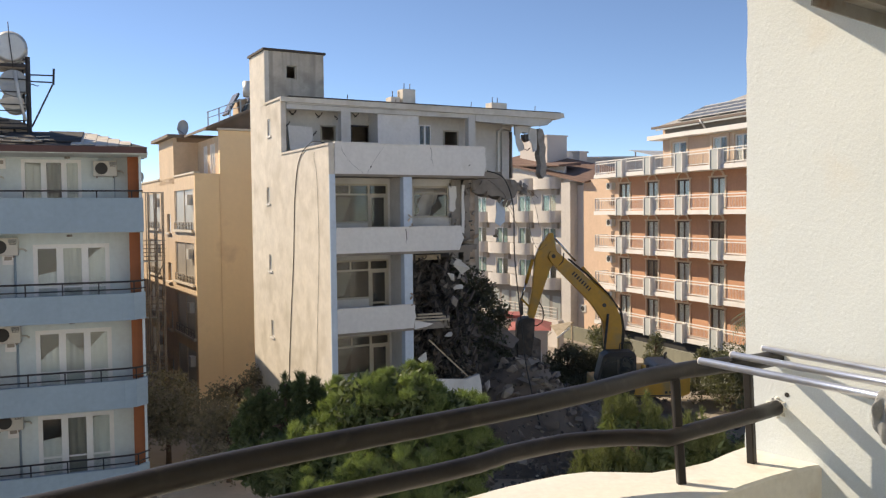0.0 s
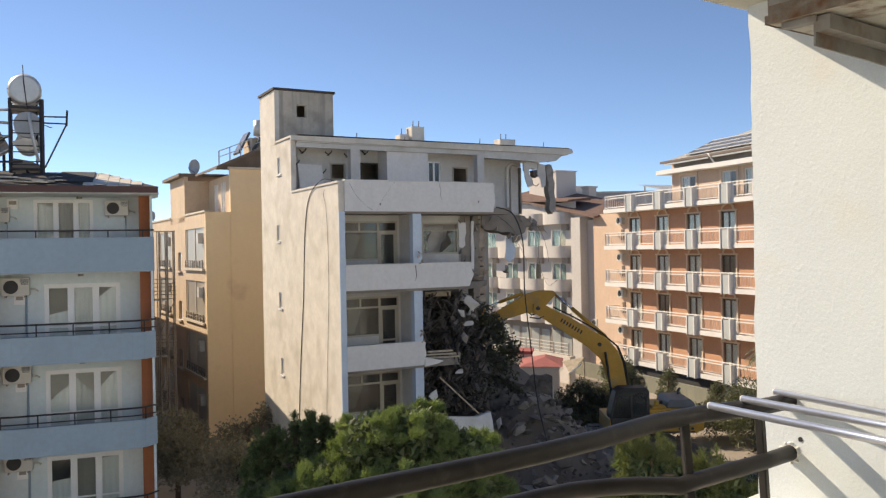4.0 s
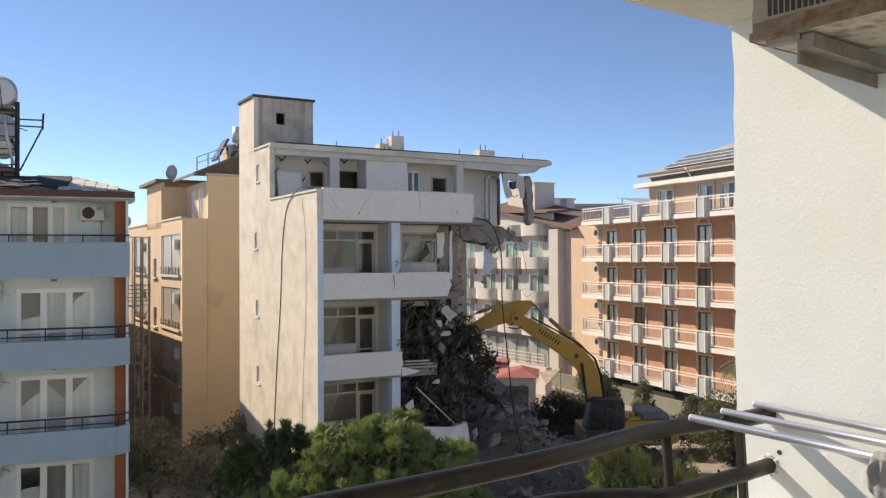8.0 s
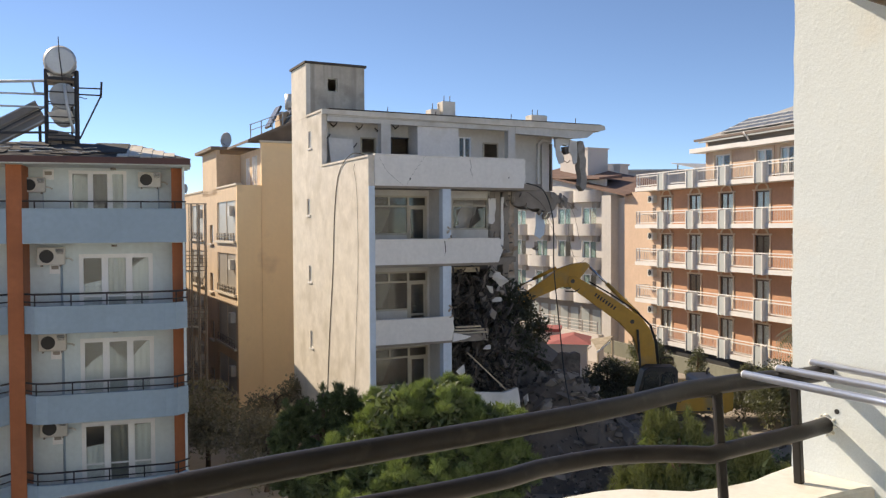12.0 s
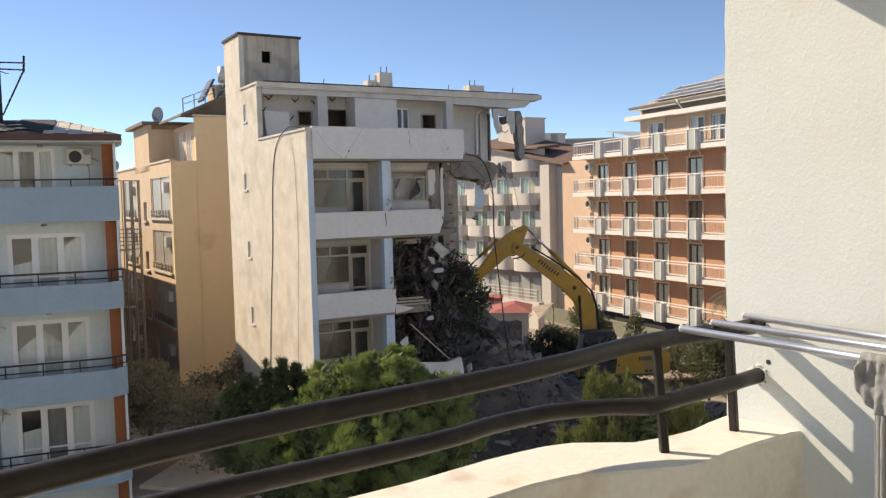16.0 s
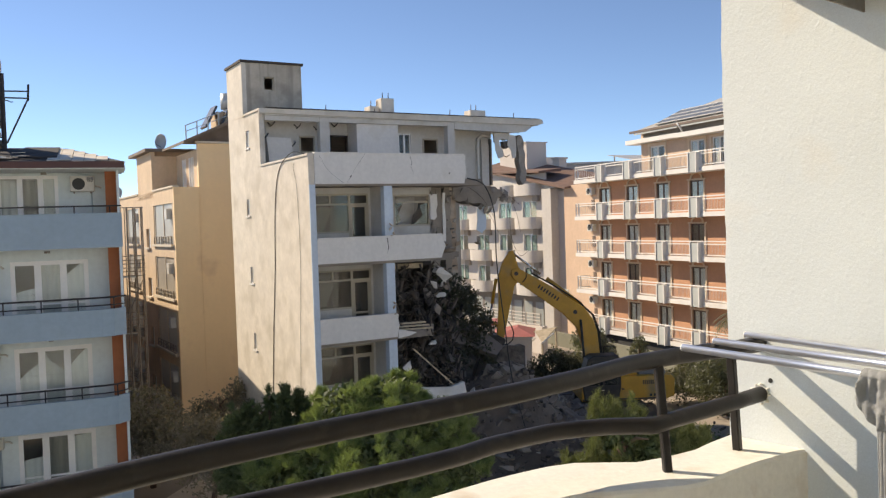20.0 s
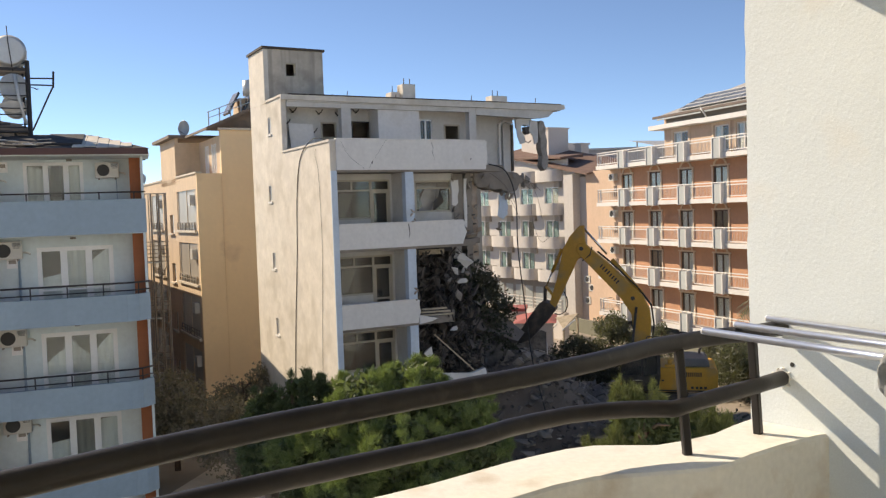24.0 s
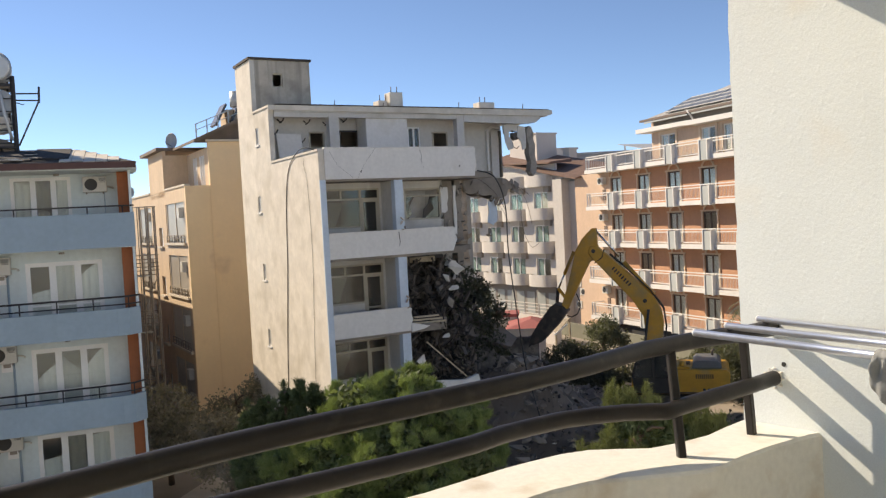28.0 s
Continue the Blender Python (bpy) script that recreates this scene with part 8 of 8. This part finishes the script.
    # boom: foot at (0, 0); shape for the angle at which its upper half leans 134.5 degrees
    bm = extrude_xz(bm_new(), [(-0.25, -0.2), (0.28, -0.2), (0.42, 1.2), (0.50, 2.4), (0.42, 3.0), (0.12, 3.62), (-1.3, 5.0), (-2.62, 6.12), (-2.9, 6.12), (-3.02, 5.85), (-2.9, 5.6),
                               (-1.9, 4.55), (-0.95, 3.55), (-0.42, 2.75), (-0.3, 1.6)], -0.28, 0.28)
    boom = part("boom", bm, YELLOW, t, "dusty yellow bent boom", bevel=0.03)
    EXC["boom"] = boom
    part("pivot_pin", tube(bm_new(), [(-0.35, -0.30, 3.5), (-0.35, 0.30, 3.5)], 0.10, 14), DARK_STEEL, boom)
    part("tip_pin", tube(bm_new(), [(-2.75, -0.30, 5.87), (-2.75, 0.30, 5.87)], 0.10, 14), DARK_STEEL, boom)
    for k in range(8):
        f = 0.14 * k
        c = Vector((-1.05 - f * 0.77, -0.289, 4.28 + f * 0.78))
        d = Vector((0.06, 0, 0.06))
        part("marking", bar(bm_new(), c - d * 1.1, c + d * 1.1, 0.012, 0.07), DARK_GAP, boom, "dark unreadable marking bar")
    for y in (-0.16, 0.16):
        part("hydraulic_hose", tube(bm_new(), [(0.45, y, 0.6), (0.62, y, 2.3), (0.5, y, 3.15), (-0.1, y, 4.0), (-1.1, y, 4.95), (-2.0, y, 5.72)], 0.035, 6), RUBBER, boom, "black hydraulic hose")
    part("boom_cylinder", tube(bm_new(), [(-0.50, -0.36, 0.1), (-0.18, -0.36, 3.1)], 0.06, 10), DARK_STEEL, boom, "dark boom cylinder")
    # stick: pivot at the origin, bucket end along +x, tail behind it
    bm = extrude_xz(bm_new(), [(-1.05, 0.36), (-0.95, 0.56), (-0.3, 0.76), (0.4, 0.80), (0.75, 0.70), (1.9, 0.43), (3.05, 0.26), (3.22, 0.08), (3.1, -0.10), (1.8, -0.06), (0.6, -0.06), (0.2, -0.24), (-0.12, -0.24), (-0.4, 0.0)], -0.2, 0.2)
    stick = part("stick", bm, YELLOW, t, "dusty yellow dipper stick", bevel=0.025)
    EXC["stick"] = stick
    for pts in ([(-0.3, 0.24, -0.42), (0.1, 0.28, -0.5), (0.5, 0.24, -0.3)], [(-0.1, -0.24, -0.30), (0.35, -0.3, -0.28), (0.6, -0.24, 0.05), (0.4, -0.24, 0.4)]):
        part("hydraulic_hose", tube(bm_new(), pts, 0.03, 6), RUBBER, stick, "black hydraulic hose")
    part("bucket_cylinder", tube(bm_new(), [(0.45, 0, 0.86), (1.65, 0, 0.80)], 0.08, 10), YELLOW, stick)
    part("bucket_rod", tube(bm_new(), [(1.65, 0, 0.80), (2.45, 0, 0.76)], 0.045, 8), ROD_CHROME, stick)
    part("link_bar", bar(bm_new(), (2.42, 0.0, 0.78), (2.75, 0.0, 0.12), 0.3, 0.1), YELLOW, stick)
    part("link_bar", bar(bm_new(), (2.42, 0.0, 0.78), (3.15, 0.0, 0.50), 0.24, 0.13), DARK_STEEL, stick)
    bm = bm_new()
    tube(bm, [(2.3, -0.25, -0.1), (2.55, -0.28, -0.38), (2.85, -0.3, -0.56), (3.2, -0.3, -0.58), (3.45, -0.28, -0.4), (3.5, -0.26, -0.15)], 0.028, 6)
    part("slack_hose", bm, RUBBER, stick, "slack black hose loop")
    # bucket: pin at the origin, reaching along +x
    bm = extrude_xz(bm_new(), [(-0.16, -0.14), (-0.20, 0.28), (-0.08, 0.60), (0.16, 0.68), (1.1, 0.66), (1.9, 0.58), (2.25, 0.46), (2.24, 0.24), (1.8, -0.04), (0.7, -0.14)], -0.55, 0.55)
    bucket = part("bucket", bm, DARK_STEEL, t, "dark worn digging bucket", bevel=0.03)
    EXC["bucket"] = bucket
    for k in range(4):
        y = -0.42 + 0.28 * k
        part("tooth", extrude_xz(bm_new(), [(2.20, 0.44), (2.48, 0.32), (2.20, 0.28)], y - 0.05, y + 0.05), DARK_STEEL, bucket)
    # stick cylinder: barrel pinned on the boom's back, rod on the stick's tail
    EXC["barrel"] = part("stick_cylinder", tube(bm_new(), [(0, 0, 0), (2.1, 0, 0)], 0.10, 12), YELLOW, t)
    EXC["rod"] = part("stick_rod", tube(bm_new(), [(0, 0, 0), (1.75, 0, 0)], 0.055, 10), ROD_CHROME, t, "bright piston rod")


build_excavator()


# seconds, boom lean, stick direction, bucket direction (degrees in the boom's plane, 180 points ahead)
ARM = [(0.0, 134.6, -109, -105), (0.5, 133.4, -109, -108), (1.0, 132.8, -112, -144), (1.5, 133.6, -127, -158), (2.0, 135.2, -142, -166), (2.5, 138.0, -151, -176),
       (3.0, 141.3, -158, -186), (3.5, 145.0, -161, -190), (5.5, 152.0, -168, -194), (6.0, 153.6, -168, -194), (6.5, 150.6, -165, -192), (7.0, 149.2, -163, -190),
       (8.0, 147.0, -162, -190), (8.5, 152.0, -167, -192), (9.0, 155.0, -171, -195), (9.5, 153.0, -168, -194), (10.0, 150.0, -165, -192), (10.5, 147.0, -162, -190),
       (11.0, 145.8, -159, -188), (12.0, 144.6, -157, -186), (12.5, 142.1, -151, -182), (14.5, 138.4, -144, -172), (15.0, 138.2, -143, -170), (16.0, 142.5, -141, -168),
       (17.0, 145.0, -138, -164), (17.5, 145.2, -131, -158), (18.0, 144.8, -121, -150), (18.5, 144.0, -109, -143), (19.0, 143.6, -101, -130), (19.5, 144.0, -100, -128),
       (20.0, 144.2, -104, -128), (20.5, 139.5, -109, -134), (21.0, 135.6, -113, -140), (21.5, 135.0, -114, -140), (23.5, 134.4, -116, -139), (24.5, 132.6, -117, -141),
       (25.0, 132.4, -117, -141), (28.0, 132.6, -118, -141)]
DRIVE = [(0.0, 8.2, 40.0, 0.60, 0), (20.5, 8.2, 40.0, 0.62, 0), (21.5, 8.35, 40.0, 0.60, -4), (23.5, 8.9, 39.8, 0.50, -12), (24.0, 9.28, 39.7, 0.47, -14.5), (24.5, 10.1, 39.6, 0.45, -18), (25.0, 10.2, 39.6, 0.45, -18), (28.0, 10.2, 39.6, 0.45, -18)]
FOOT = Vector((-0.2, 0, 1.70))


def turn(deg):
    """A turn in the boom's plane: x to z."""
    return Matrix.Rotation(-radians(deg), 4, "Y")


def motions():
    # the machine backs away and slews late in the clip
    walk(EXC["thing"], [(t, pose(x, y, z, 0, 0, r)) for t, x, y, z, r in DRIVE])
    boom, stick, bucket, barrel, rod = [], [], [], [], []
    for t, b, s, k in ARM:
        mb = Matrix.Translation(FOOT) @ turn(b - 134.5)
        boom.append((t, mb))
        tip = mb @ Vector((-2.75, 0, 5.87))
        ms = Matrix.Translation(tip) @ turn(s) @ Matrix.Rotation(math.pi, 4, "X")
        stick.append((t, ms))
        end = ms @ Vector((3.3, 0, 0.0))
        bucket.append((t, Matrix.Translation(end) @ turn(k + 12) @ Matrix.Rotation(math.pi, 4, "X")))
        a = mb @ Vector((0.05, 0, 3.75))
        c = ms @ Vector((-0.95, 0, 0.42))
        ang = math.degrees(math.atan2(c.z - a.z, c.x - a.x))
        barrel.append((t, Matrix.Translation(a) @ turn(ang)))
        rod.append((t, Matrix.Translation(c) @ turn(ang + 180)))
    for ob, rows in ((EXC["boom"], boom), (EXC["stick"], stick), (EXC["bucket"], bucket), (EXC["barrel"], barrel), (EXC["rod"], rod)):
        walk(ob, rows)


motions()
